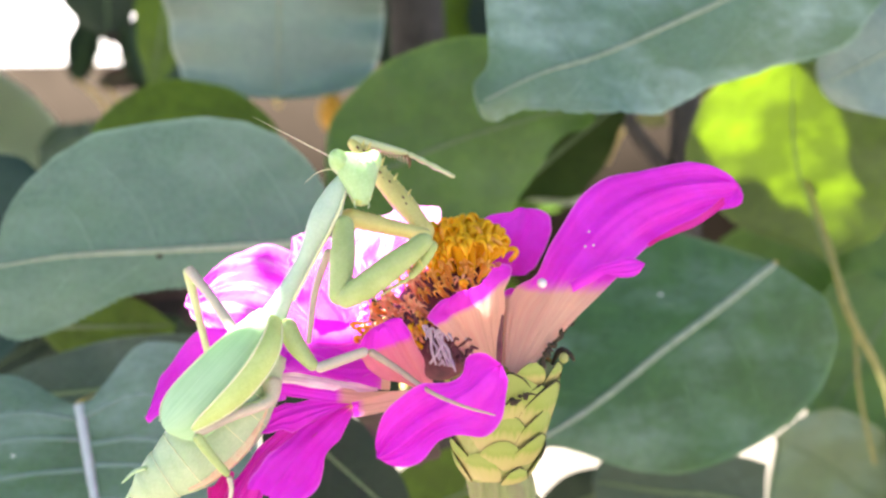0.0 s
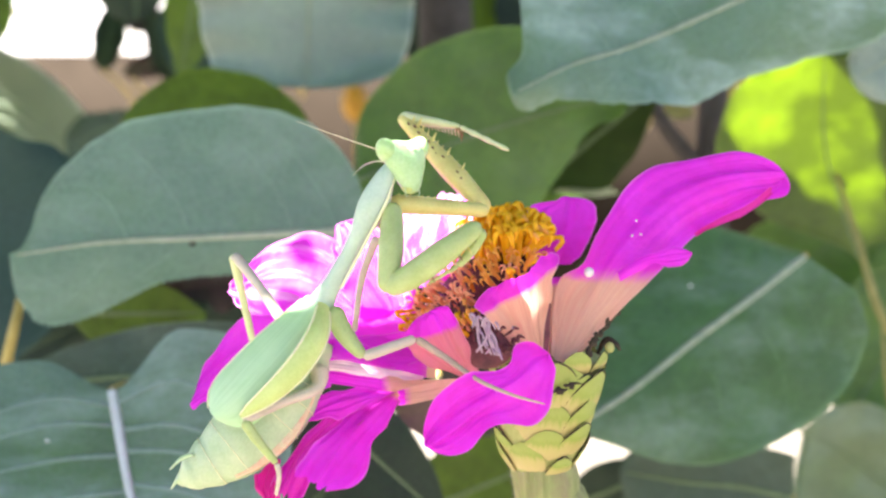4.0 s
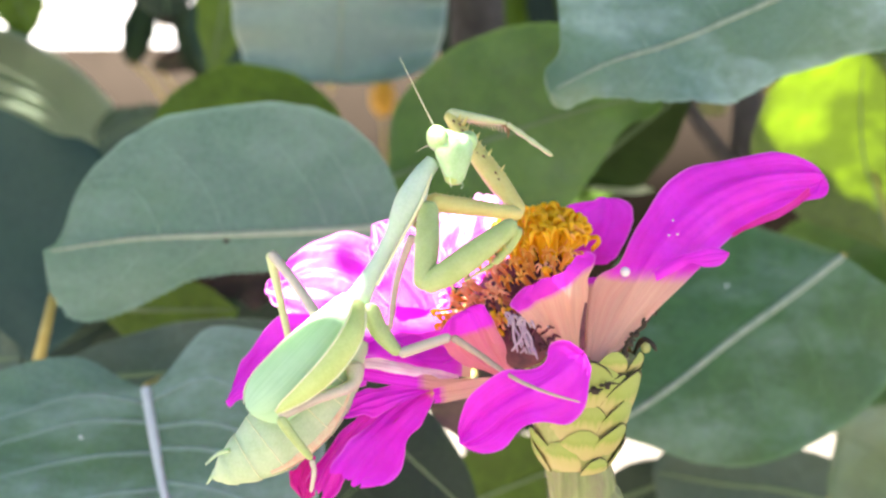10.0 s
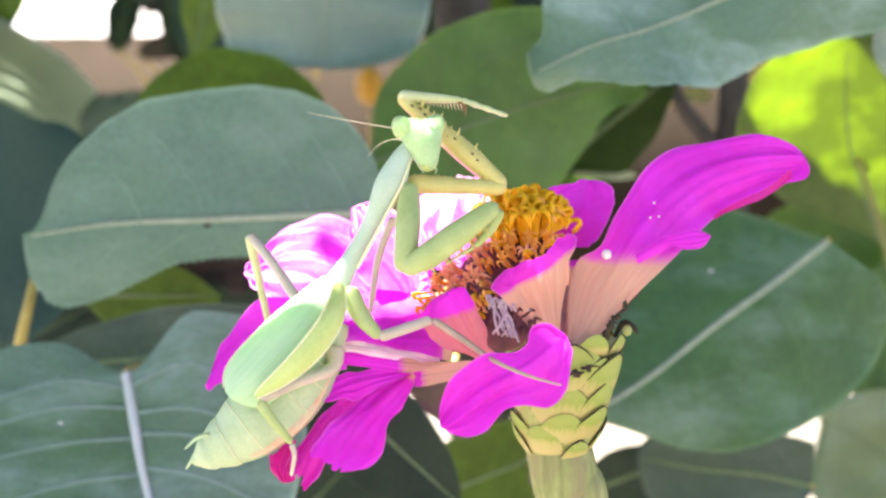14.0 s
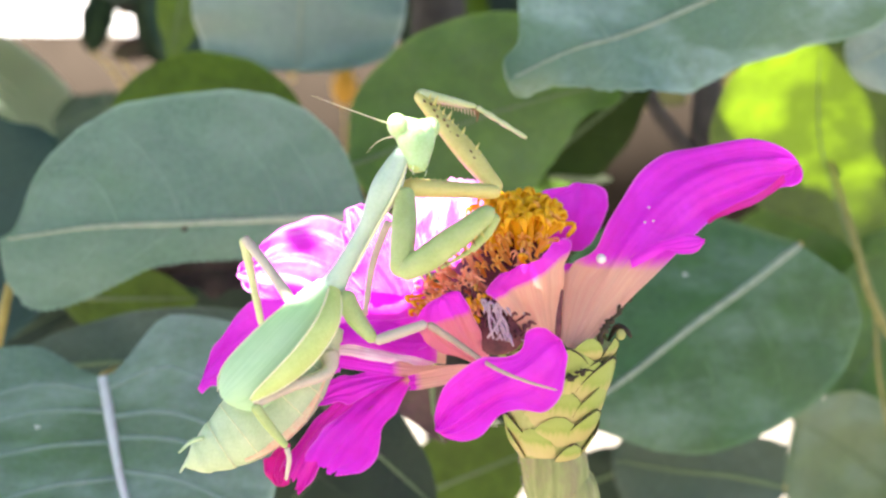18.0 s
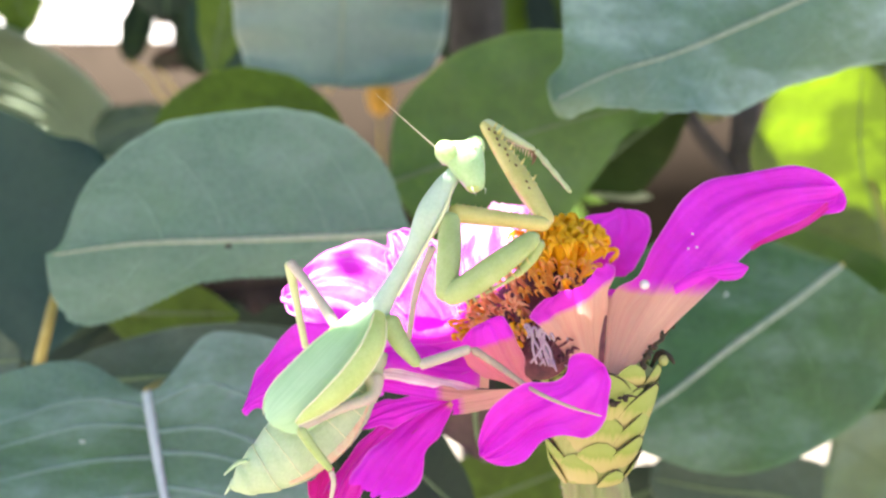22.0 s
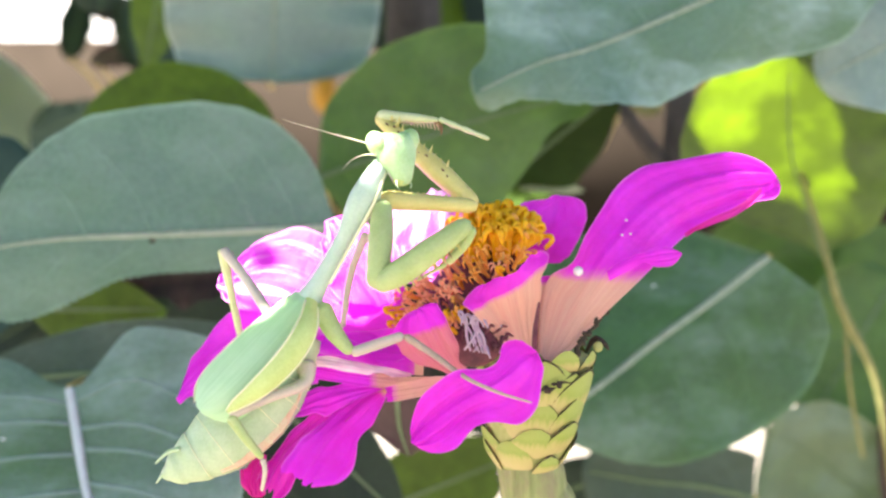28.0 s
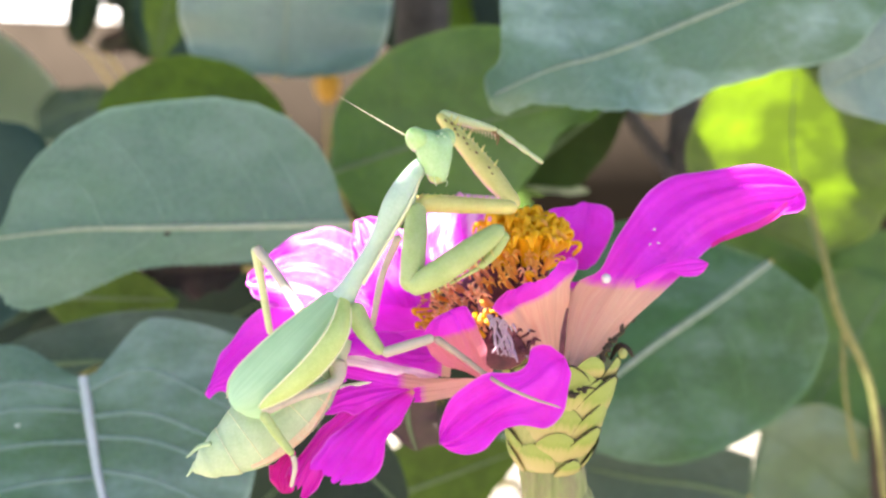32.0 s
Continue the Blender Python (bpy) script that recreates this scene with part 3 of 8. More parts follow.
# nearest leaves
shaped_leaf([(-0.00671, 0.35200, 0.60408), (-0.02661, 0.34900, 0.60304), (-0.05205, 0.34500, 0.60186), (-0.07547, 0.34100, 0.60085), (-0.09749, 0.33700, 0.59763)], (0.0000, 0.0042, 0.0105, 0.0154, 0.0189, 0.0216, 0.0237, 0.0258, 0.0277, 0.0288, 0.0300, 0.0312, 0.0317, 0.0322, 0.0328, 0.0330, 0.0328, 0.0326, 0.0324, 0.0322, 0.0318, 0.0314, 0.0310, 0.0305, 0.0302, 0.0291, 0.0277, 0.0263, 0.0251, 0.0230, 0.0210, 0.0189, 0.0158, 0.0118, 0.0048, 0.0012, 0.0012), (0.0039, 0.0047, 0.0055, 0.0062, 0.0070, 0.0077, 0.0085, 0.0090, 0.0091, 0.0092, 0.0092, 0.0093, 0.0094, 0.0095, 0.0096, 0.0096, 0.0096, 0.0096, 0.0096, 0.0099, 0.0102, 0.0105, 0.0111, 0.0123, 0.0136, 0.0147, 0.0159, 0.0170, 0.0178, 0.0185, 0.0191, 0.0192, 0.0193, 0.0185, 0.0170, 0.0129, 0.0129), (0.000, 0.000, -1.000), LEAF_SAGE, "broad blue-green leaf folded along its pale midrib", cup=(0.14, -0.50), wave=0.0007, tip=0.03, seed=2, vein_r=0.0010, vein_mat=VEIN, veins=4, teeth=0.0007, nu=230)
shaped_leaf([(0.11159, 0.37600, 0.59589), (0.09591, 0.37200, 0.58463), (0.07915, 0.36700, 0.57358), (0.05963, 0.36100, 0.55969), (0.04399, 0.35700, 0.55102), (0.03337, 0.35500, 0.54778)], (0.0013, 0.0271, 0.0378, 0.0386, 0.0392, 0.0386, 0.0363, 0.0339, 0.0296, 0.0247, 0.0201, 0.0153, 0.0106, 0.0066, 0.0066), (0.0175, 0.0284, 0.0331, 0.0365, 0.0384, 0.0392, 0.0388, 0.0370, 0.0340, 0.0299, 0.0214, 0.0059, 0.0030, 0.0019, 0.0019), (0.844, -0.100, -0.526), LEAF_TEAL, "large teal green leaf with a pale midrib", cup=(-0.14, -0.22), wave=0.0010, tip=0.06, vein_r=0.0010, seed=3)
shaped_leaf([(0.13363, 0.35200, 0.68330), (0.08757, 0.34300, 0.66198), (0.06698, 0.33600, 0.65236), (0.05432, 0.33100, 0.64705), (0.04134, 0.32600, 0.64269), (0.02652, 0.32000, 0.63514)], (0.0000, 0.0135, 0.0224, 0.0268, 0.0295, 0.0314, 0.0322, 0.0320, 0.0317, 0.0313, 0.0306, 0.0300, 0.0289, 0.0081, 0.0081), (0.0146, 0.0241, 0.0210, 0.0189, 0.0188, 0.0194, 0.0186, 0.0169, 0.0153, 0.0134, 0.0115, 0.0094, 0.0066, 0.0050, 0.0050), (0.292, -0.243, -0.925), LEAF_BLUE, "blue-green leaf with a blunt tip and waxy bloom", cup=(0.02, -0.14), wave=0.0016, tip=0.04, vein_r=0.0007, seed=4, torn=0.0005, veins=3)
shaped_leaf([(-0.07170, 0.33400, 0.56443), (-0.06830, 0.32700, 0.55406), (-0.06425, 0.31900, 0.54196), (-0.05814, 0.30900, 0.52841), (-0.05531, 0.30400, 0.51949)], (0.0466, 0.0483, 0.0500, 0.0504, 0.0503, 0.0503, 0.0481, 0.0441, 0.0382, 0.0312, 0.0312), (0.0449, 0.0438, 0.0427, 0.0414, 0.0402, 0.0379, 0.0338, 0.0285, 0.0229, 0.0188, 0.0188), (0.999, -0.050, -0.000), LEAF_HEART, "heart-shaped blue-green leaf with a pale midrib", cup=0.10, wave=0.0014, tip=0.1, vein_r=0.0012, seed=12, veins=6, vein_mat=VEIN_WHITE, side_mat=VEIN_FAINT, lobes=((0.36, 0.0068, 2.0), (0.38, 0.0145, 1.1)))
shaped_leaf([(-0.01539, 0.39500, 0.61817), (0.00260, 0.39200, 0.62453), (0.01870, 0.38900, 0.63047), (0.03446, 0.38500, 0.63526), (0.06205, 0.38000, 0.64173)], (0.0000, 0.0158, 0.0222, 0.0256, 0.0277, 0.0291, 0.0293, 0.0290, 0.0276, 0.0234, 0.0234), (0.0000, 0.0221, 0.0256, 0.0289, 0.0297, 0.0289, 0.0280, 0.0235, 0.0165, 0.0076, 0.0076), (0.347, -0.100, -0.932), LEAF_GREEN, "large dark green leaf", cup=(0.05, -0.06), wave=0.0014, tip=0.06, seed=6)
LIT_PLACE = shaped_leaf([(0.14883, 0.44600, 0.59421), (0.13960, 0.43600, 0.61270), (0.13181, 0.42400, 0.62661), (0.12668, 0.41000, 0.64121), (0.12349, 0.39600, 0.65573)], (0.0008, 0.0142, 0.0259, 0.0304, 0.0335, 0.0351, 0.0341, 0.0315, 0.0276, 0.0217, 0.0217), (0.0006, 0.0135, 0.0220, 0.0272, 0.0309, 0.0332, 0.0328, 0.0319, 0.0271, 0.0207, 0.0207), (1.000, 0.000, -0.000), LEAF_LIT, "leaf lit through by the sun in glowing yellow-green", cup=0.10, wave=0.0024, tip=0.1, seed=19, stalk=0.0, veins=0, vein_r=0.0005)
bm = bmesh.new()
blob(bm, (0, 0, 0), (0.0009, 0.0004, 0.0006), seg=8)
speck = part("speck", bm, SPECK, shrub, "small dark speck on a leaf")
speck.location = Vector((-0.05293, 0.34150, 0.60028)) - SHRUB_AT
for at in ((-0.08434, 0.32200, 0.55383), (0.07709, 0.36400, 0.58808), (0.05793, 0.33600, 0.65584)):
    bm = bmesh.new()
    blob(bm, (0, 0, 0), (0.0006, 0.0003, 0.0004), seg=8)
    part("speck", bm, VEIN_WHITE, shrub, "small pale speck on a leaf").location = Vector(at) - SHRUB_AT
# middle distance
shaped_leaf([(-0.03173, 0.44000, 0.70959), (-0.03165, 0.44400, 0.69219), (-0.03231, 0.44800, 0.67445), (-0.03353, 0.45200, 0.65301)], (0.0000, 0.0343, 0.0351, 0.0358, 0.0362, 0.0360, 0.0357, 0.0353, 0.0345, 0.0325, 0.0325), (0.0310, 0.0320, 0.0331, 0.0342, 0.0346, 0.0346, 0.0347, 0.0344, 0.0336, 0.0312, 0.0312), (1.000, 0.000, -0.000), LEAF_SKY_PALE, "pale bluish leaf with skylight sheen put into its colour", cup=0.10, wave=0.0060, tip=0.12, seed=5, veins=0)
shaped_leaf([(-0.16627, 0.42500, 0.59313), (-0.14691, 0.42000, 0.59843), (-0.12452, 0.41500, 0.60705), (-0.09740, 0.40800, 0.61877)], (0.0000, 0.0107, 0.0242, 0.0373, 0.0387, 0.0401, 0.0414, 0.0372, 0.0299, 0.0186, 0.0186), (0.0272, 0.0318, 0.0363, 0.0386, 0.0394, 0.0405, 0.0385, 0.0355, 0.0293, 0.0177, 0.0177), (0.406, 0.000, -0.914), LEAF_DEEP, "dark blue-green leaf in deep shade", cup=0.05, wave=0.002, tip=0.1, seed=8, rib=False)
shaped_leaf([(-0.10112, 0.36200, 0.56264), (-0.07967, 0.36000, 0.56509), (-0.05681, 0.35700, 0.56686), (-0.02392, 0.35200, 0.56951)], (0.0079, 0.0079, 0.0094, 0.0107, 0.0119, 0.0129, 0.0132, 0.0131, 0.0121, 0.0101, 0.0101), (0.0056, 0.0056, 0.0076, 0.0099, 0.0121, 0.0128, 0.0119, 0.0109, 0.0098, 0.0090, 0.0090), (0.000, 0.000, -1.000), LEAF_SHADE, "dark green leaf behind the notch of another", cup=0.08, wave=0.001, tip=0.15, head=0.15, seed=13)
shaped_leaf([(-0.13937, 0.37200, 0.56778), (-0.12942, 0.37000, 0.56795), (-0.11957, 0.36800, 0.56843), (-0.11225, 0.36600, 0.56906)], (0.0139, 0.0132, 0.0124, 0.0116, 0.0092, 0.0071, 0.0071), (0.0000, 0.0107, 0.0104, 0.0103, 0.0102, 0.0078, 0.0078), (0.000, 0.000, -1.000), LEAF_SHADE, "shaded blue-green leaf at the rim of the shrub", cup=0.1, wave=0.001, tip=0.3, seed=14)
shaped_leaf([(0.03805, 0.42500, 0.61515), (0.05540, 0.42300, 0.62998), (0.06735, 0.42100, 0.63943), (0.07937, 0.42000, 0.64891)], (0.0006, 0.0115, 0.0131, 0.0116, 0.0106, 0.0097, 0.0088, 0.0075, 0.0014), (0.0013, 0.0054, 0.0141, 0.0135, 0.0126, 0.0102, 0.0070, 0.0038, 0.0006), (0.707, 0.000, -0.707), LEAF_DUSK, "dark olive leaf behind a lighter one", cup=0.05, wave=0.001, seed=22)
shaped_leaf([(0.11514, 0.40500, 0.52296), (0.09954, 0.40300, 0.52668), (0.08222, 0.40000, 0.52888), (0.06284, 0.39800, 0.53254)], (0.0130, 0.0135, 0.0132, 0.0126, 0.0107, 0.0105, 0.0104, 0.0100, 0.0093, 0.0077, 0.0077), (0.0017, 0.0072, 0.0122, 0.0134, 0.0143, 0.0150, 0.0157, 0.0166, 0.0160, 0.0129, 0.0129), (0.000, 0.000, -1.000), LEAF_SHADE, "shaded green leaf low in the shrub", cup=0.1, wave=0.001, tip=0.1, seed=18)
# added dark leaf that fills the shadowed gap behind the flower
shaped_leaf([(0.00821, 0.30000, 0.57028), (0.00826, 0.30200, 0.56383), (0.00895, 0.30400, 0.55792), (0.01091, 0.30600, 0.55194)], (0.0000, 0.0110, 0.0100, 0.0085, 0.0055, 0.0026, 0.0008), (0.0000, 0.0064, 0.0067, 0.0068, 0.0066, 0.0061, 0.0010), (1.000, 0.000, -0.000), DEAD, "dark leaf filling the shadowed gap behind the flower", cup=0.2, wave=0.001, seed=28, veins=0)
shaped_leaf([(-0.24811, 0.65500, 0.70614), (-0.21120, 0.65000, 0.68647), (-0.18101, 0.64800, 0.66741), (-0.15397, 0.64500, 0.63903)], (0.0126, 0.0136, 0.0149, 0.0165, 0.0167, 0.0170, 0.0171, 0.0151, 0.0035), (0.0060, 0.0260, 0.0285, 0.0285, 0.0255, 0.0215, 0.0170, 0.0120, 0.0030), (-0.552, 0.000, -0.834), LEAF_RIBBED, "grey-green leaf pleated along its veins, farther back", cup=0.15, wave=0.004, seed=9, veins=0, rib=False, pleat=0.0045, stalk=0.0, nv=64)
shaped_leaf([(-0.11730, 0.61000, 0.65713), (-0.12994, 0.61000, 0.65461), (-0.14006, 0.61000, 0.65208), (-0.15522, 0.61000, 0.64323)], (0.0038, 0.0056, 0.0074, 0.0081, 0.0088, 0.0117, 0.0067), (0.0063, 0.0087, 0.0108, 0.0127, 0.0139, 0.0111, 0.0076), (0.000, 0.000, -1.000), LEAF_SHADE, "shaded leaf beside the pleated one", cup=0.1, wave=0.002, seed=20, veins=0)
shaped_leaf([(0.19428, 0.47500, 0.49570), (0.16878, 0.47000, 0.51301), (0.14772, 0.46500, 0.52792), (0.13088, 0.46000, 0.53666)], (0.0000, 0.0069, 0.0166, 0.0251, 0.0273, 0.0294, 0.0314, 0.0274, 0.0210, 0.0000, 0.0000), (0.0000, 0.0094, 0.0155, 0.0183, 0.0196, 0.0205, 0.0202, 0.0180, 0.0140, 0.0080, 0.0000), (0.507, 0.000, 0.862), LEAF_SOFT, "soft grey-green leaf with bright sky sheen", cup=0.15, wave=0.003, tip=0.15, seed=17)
leaf((-0.02958, 0.41500, 0.63595), (-0.08493, 0.40500, 0.63441), 0.016, 0.0185, LEAF_OLIVE, "small olive green leaf", 0, (10, 0), 0.0, 0.001, (1.0, 0.55), veins=4, seed=7)
leaf((-0.07142, 0.48000, 0.71160), (-0.08204, 0.49000, 0.66072), 0.014, 0.011, LEAF_OLIVE, "narrow dark olive leaf", 30, (10, 10), 0.0, 0.001, (0.9, 0.6), veins=4, seed=10)
leaf((-0.10832, 0.54000, 0.74122), (-0.10832, 0.54000, 0.68929), 0.016, 0.022, LEAF_SHADE_DARK, "", 10, (10, 10), 0.0, 0.002, (0.9, 0.45), veins=4, seed=11)
leaf((-0.02631, 0.34500, 0.56297), (0.00916, 0.33500, 0.53211), 0.012, 0.014, LEAF_SHADE_DARK, "", 0, (10, 10), 0.0, 0.001, (0.9, 0.6), veins=4, seed=15)
leaf((-0.00238, 0.41000, 0.51691), (0.04465, 0.40500, 0.53639), 0.016, 0.012, LEAF_OLIVE, "olive green leaf", 10, (5, 5), 0.0, 0.001, (0.9, 0.6), veins=4, seed=16)
leaf((0.05033, 0.44000, 0.51356), (0.08055, 0.43000, 0.52783), 0.010, 0.012, LEAF_SHADE_DARK, "", 0, (5, 5), 0.0, 0.001, (0.9, 0.6), veins=4, seed=29)
leaf((0.19008, 0.49000, 0.58802), (0.15437, 0.48000, 0.53455), 0.034, 0.026, LEAF_GREEN, "green leaf in shade", 0, (5, 5), 0.0, 0.002, (0.9, 0.5), seed=20)
leaf((0.17009, 0.38500, 0.66717), (0.12693, 0.38000, 0.64583), 0.020, 0.020, LEAF_SKY_PALE, "", 0, (5, 5), 0.0, 0.002, (0.9, 0.5), seed=21)
leaf((-0.03883, 0.39200, 0.58960), (-0.06686, 0.38500, 0.58739), 0.008, 0.010, DEAD, "withered brown leaf", 20, (20, 20), 0.0, 0.003, (0.9, 0.6), veins=0, rib=False, seed=23)
leaf((-0.09637, 0.38500, 0.58101), (-0.05575, 0.38000, 0.58126), 0.012, 0.013, LEAF_OLIVE, "olive leaf", 30, (5, 5), 0.0, 0.001, (0.9, 0.6), veins=4, seed=24)
leaf((-0.2120, 0.700, 0.740), (-0.2165, 0.690, 0.690), 0.0075, 0.0075, LEAF_SHADE, "soft green leaf before the bright gap", 0, (5, 5), 0.0, 0.001, (0.9, 0.5), veins=0, rib=False, seed=41)
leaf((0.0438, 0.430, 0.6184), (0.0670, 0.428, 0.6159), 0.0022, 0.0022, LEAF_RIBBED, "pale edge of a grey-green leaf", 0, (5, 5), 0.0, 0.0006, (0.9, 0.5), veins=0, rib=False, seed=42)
leaf((0.1030, 0.550, 0.6545), (0.1155, 0.550, 0.6530), 0.0035, 0.0035, TWIG_GREEN, "small yellowing leaf", 0, (5, 5), 0.0, 0.0006, (0.9, 0.5), veins=0, rib=False, seed=43)
# leaves that close the depth of the shrub; the dark ones carry its shade in their colour
def deep_leaf(k, b, t, wd, mt):
    leaf(b, t, wd, wd * 0.9, mt, "", (k * 37) % 30 - 10, (8, 8), 0.0, 0.0015, (0.9, 0.55), veins=4, vein_r=0.0004, seed=40 + k)


deep_leaf(0, (-0.16830, 0.47000, 0.54565), (-0.10562, 0.46000, 0.57731), 0.020, LEAF_SHADE_DARK)
deep_leaf(1, (-0.12521, 0.45500, 0.54739), (-0.04551, 0.45000, 0.57781), 0.018, LEAF_SHADE_DARK)
deep_leaf(2, (-0.07002, 0.44000, 0.56006), (-0.01896, 0.44000, 0.58742), 0.018, LEAF_SHADE_DARK)
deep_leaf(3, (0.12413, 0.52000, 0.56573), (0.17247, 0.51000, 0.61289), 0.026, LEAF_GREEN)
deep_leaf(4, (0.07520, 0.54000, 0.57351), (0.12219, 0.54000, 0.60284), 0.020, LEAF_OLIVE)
deep_leaf(5, (-0.04705, 0.43000, 0.50038), (-0.00784, 0.43000, 0.54315), 0.020, LEAF_SHADE_DARK)
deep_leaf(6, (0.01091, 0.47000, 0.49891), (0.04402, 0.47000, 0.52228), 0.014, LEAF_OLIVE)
deep_leaf(7, (0.07878, 0.48000, 0.49874), (0.12652, 0.48000, 0.51068), 0.010, LEAF_SHADE_DARK)
deep_leaf(8, (-0.15832, 0.50000, 0.59192), (-0.10858, 0.50000, 0.61264), 0.020, LEAF_SHADE_DARK)
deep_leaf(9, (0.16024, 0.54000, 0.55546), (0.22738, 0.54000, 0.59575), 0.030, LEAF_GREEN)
deep_leaf(10, (0.13706, 0.52000, 0.66918), (0.09612, 0.52000, 0.70150), 0.020, LEAF_SHADE_DARK)
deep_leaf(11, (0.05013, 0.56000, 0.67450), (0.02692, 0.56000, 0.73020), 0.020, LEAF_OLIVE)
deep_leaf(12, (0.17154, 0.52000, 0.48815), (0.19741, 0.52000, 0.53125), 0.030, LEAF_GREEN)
deep_leaf(13, (-0.07984, 0.56000, 0.73484), (-0.07984, 0.56000, 0.67682), 0.014, LEAF_SHADE_DARK)
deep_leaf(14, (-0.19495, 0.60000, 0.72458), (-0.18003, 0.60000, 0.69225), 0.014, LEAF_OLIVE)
deep_leaf(15, (0.04376, 0.60000, 0.72458), (-0.00099, 0.60000, 0.71712), 0.03, LEAF_SHADE_DARK)
deep_leaf(16, (-0.04363, 0.47000, 0.56903), (0.02260, 0.47000, 0.57682), 0.030, LEAF_SHADE_DARK)
deep_leaf(17, (0.02404, 0.50000, 0.53804), (0.08620, 0.50000, 0.57534), 0.030, LEAF_SHADE_DARK)
deep_leaf(18, (-0.00331, 0.57000, 0.72071), (0.00520, 0.57000, 0.67583), 0.012, LEAF_SHADE_DARK)
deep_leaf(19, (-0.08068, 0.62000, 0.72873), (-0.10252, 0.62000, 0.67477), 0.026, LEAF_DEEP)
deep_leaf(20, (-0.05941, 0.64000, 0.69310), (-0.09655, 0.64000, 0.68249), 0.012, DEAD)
deep_leaf(21, (-0.15699, 0.69000, 0.69036), (-0.15144, 0.70000, 0.72794), 0.009, LEAF_SHADE_DARK)
deep_leaf(22, (-0.12155, 0.70000, 0.68442), (-0.13461, 0.70000, 0.72213), 0.009, LEAF_SHADE_DARK)
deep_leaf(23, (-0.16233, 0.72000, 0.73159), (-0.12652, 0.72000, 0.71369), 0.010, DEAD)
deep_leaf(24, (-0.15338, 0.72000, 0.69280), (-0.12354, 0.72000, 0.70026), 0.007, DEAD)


def branch(name, pts, radii, mat, label):
    o = Vector(pts[0])
    bm = bmesh.new()
    tube(bm, [Vector(p) - o for p in pts], radii, 24, 10)
    ob = part(name, bm, mat, shrub, label)
    ob.location = o - SHRUB_AT
    return ob


branch("branch", [(0.06, 0.54, 0.02), (0.10693, 0.50000, 0.33911), (0.10986, 0.49000, 0.56771), (0.10747, 0.48200, 0.62817), (0.11021, 0.48000, 0.67181), (0.11458, 0.48000, 0.74741)], [0.008, 0.007, 0.006, 0.0052, 0.005, 0.004], BARK, "dark grey woody branch of the shrub")
branch("branch", [(0.10707, 0.48200, 0.62217), (0.09628, 0.47800, 0.63388), (0.08590, 0.47000, 0.64694), (0.07908, 0.47000, 0.67421)], [0.003, 0.003, 0.0025, 0.002], BARK, "thin grey side branch of the shrub")
branch("trunk", [(0.06, 0.54, 0.0), (0.02596, 0.54000, 0.36300), (0.01889, 0.53000, 0.58704), (0.01422, 0.52000, 0.67780), (0.01315, 0.52000, 0.75969)], [0.014, 0.012, 0.011, 0.0105, 0.010], BARK, "dark brown trunk of the shrub")
branch("twig", [(-0.11102, 0.37000, 0.55108), (-0.10770, 0.36600, 0.56678), (-0.10439, 0.36400, 0.57903), (-0.10391, 0.37200, 0.59090)], [0.0016, 0.0016, 0.0014, 0.001], TWIG_YELLOW, "yellowish twig")
branch("twig", [(0.13562, 0.43000, 0.62513), (0.14163, 0.42400, 0.60018), (0.14709, 0.42200, 0.57919), (0.15920, 0.42400, 0.55449), (0.16680, 0.43000, 0.51820)], [0.0008, 0.0010, 0.0014, 0.0012, 0.0012], TWIG_GREEN, "yellow-green twig")
branch("twig", [(0.15112, 0.43000, 0.57879), (0.15255, 0.43000, 0.55384), (0.15773, 0.43200, 0.53035)], [0.0007, 0.0007, 0.0007], TWIG_GREEN, "thin pale twig")

# branches added out of view to hold the shading leaves
for pts in ([(0.01315, 0.52000, 0.75538), (-0.06, 0.45, 0.85), (-0.16, 0.40, 0.98), (-0.28, 0.36, 1.06)], [(-0.06, 0.45, 0.85), (-0.13, 0.34, 0.93), (-0.20, 0.22, 0.98), (-0.24, 0.14, 1.0)], [(0.11458, 0.48000, 0.74343), (0.08, 0.45, 0.86), (0.02, 0.42, 0.98), (-0.06, 0.38, 1.08)]):
    branch("branch", pts, [0.006, 0.005, 0.004, 0.002], BARK, "unseen grey branch added overhead to carry the upper leaves")

branch("branch", [(0.14, 0.52, 0.02), (0.190, 0.47, 0.40), (0.17630, 0.46, 0.51587), (0.17471, 0.46, 0.54435)], [0.006, 0.005, 0.0035, 0.002], DEAD, "dark reddish brown dry shoot")

# ripe yellow bud far behind
bm = bmesh.new()
blob(bm, (0, 0, 0), (0.008, 0.007, 0.0115), seg=12)
bud = part("bud", bm, BUD, shrub, "small yellow-orange bud")
bud.location = Vector((-0.03514, 0.80000, 0.68488)) - SHRUB_AT
bm = bmesh.new()
tube(bm, [(0, 0, -0.011), (0.004, 0, -0.05), (0.03, -0.02, -0.12)], [0.0008, 0.0012, 0.0016], 8, 6)
part("bud_stalk", bm, TWIG_YELLOW, bud)

# foliage behind, the rest of the shrub, and unseen leaves added above
rnd = random.Random(7)


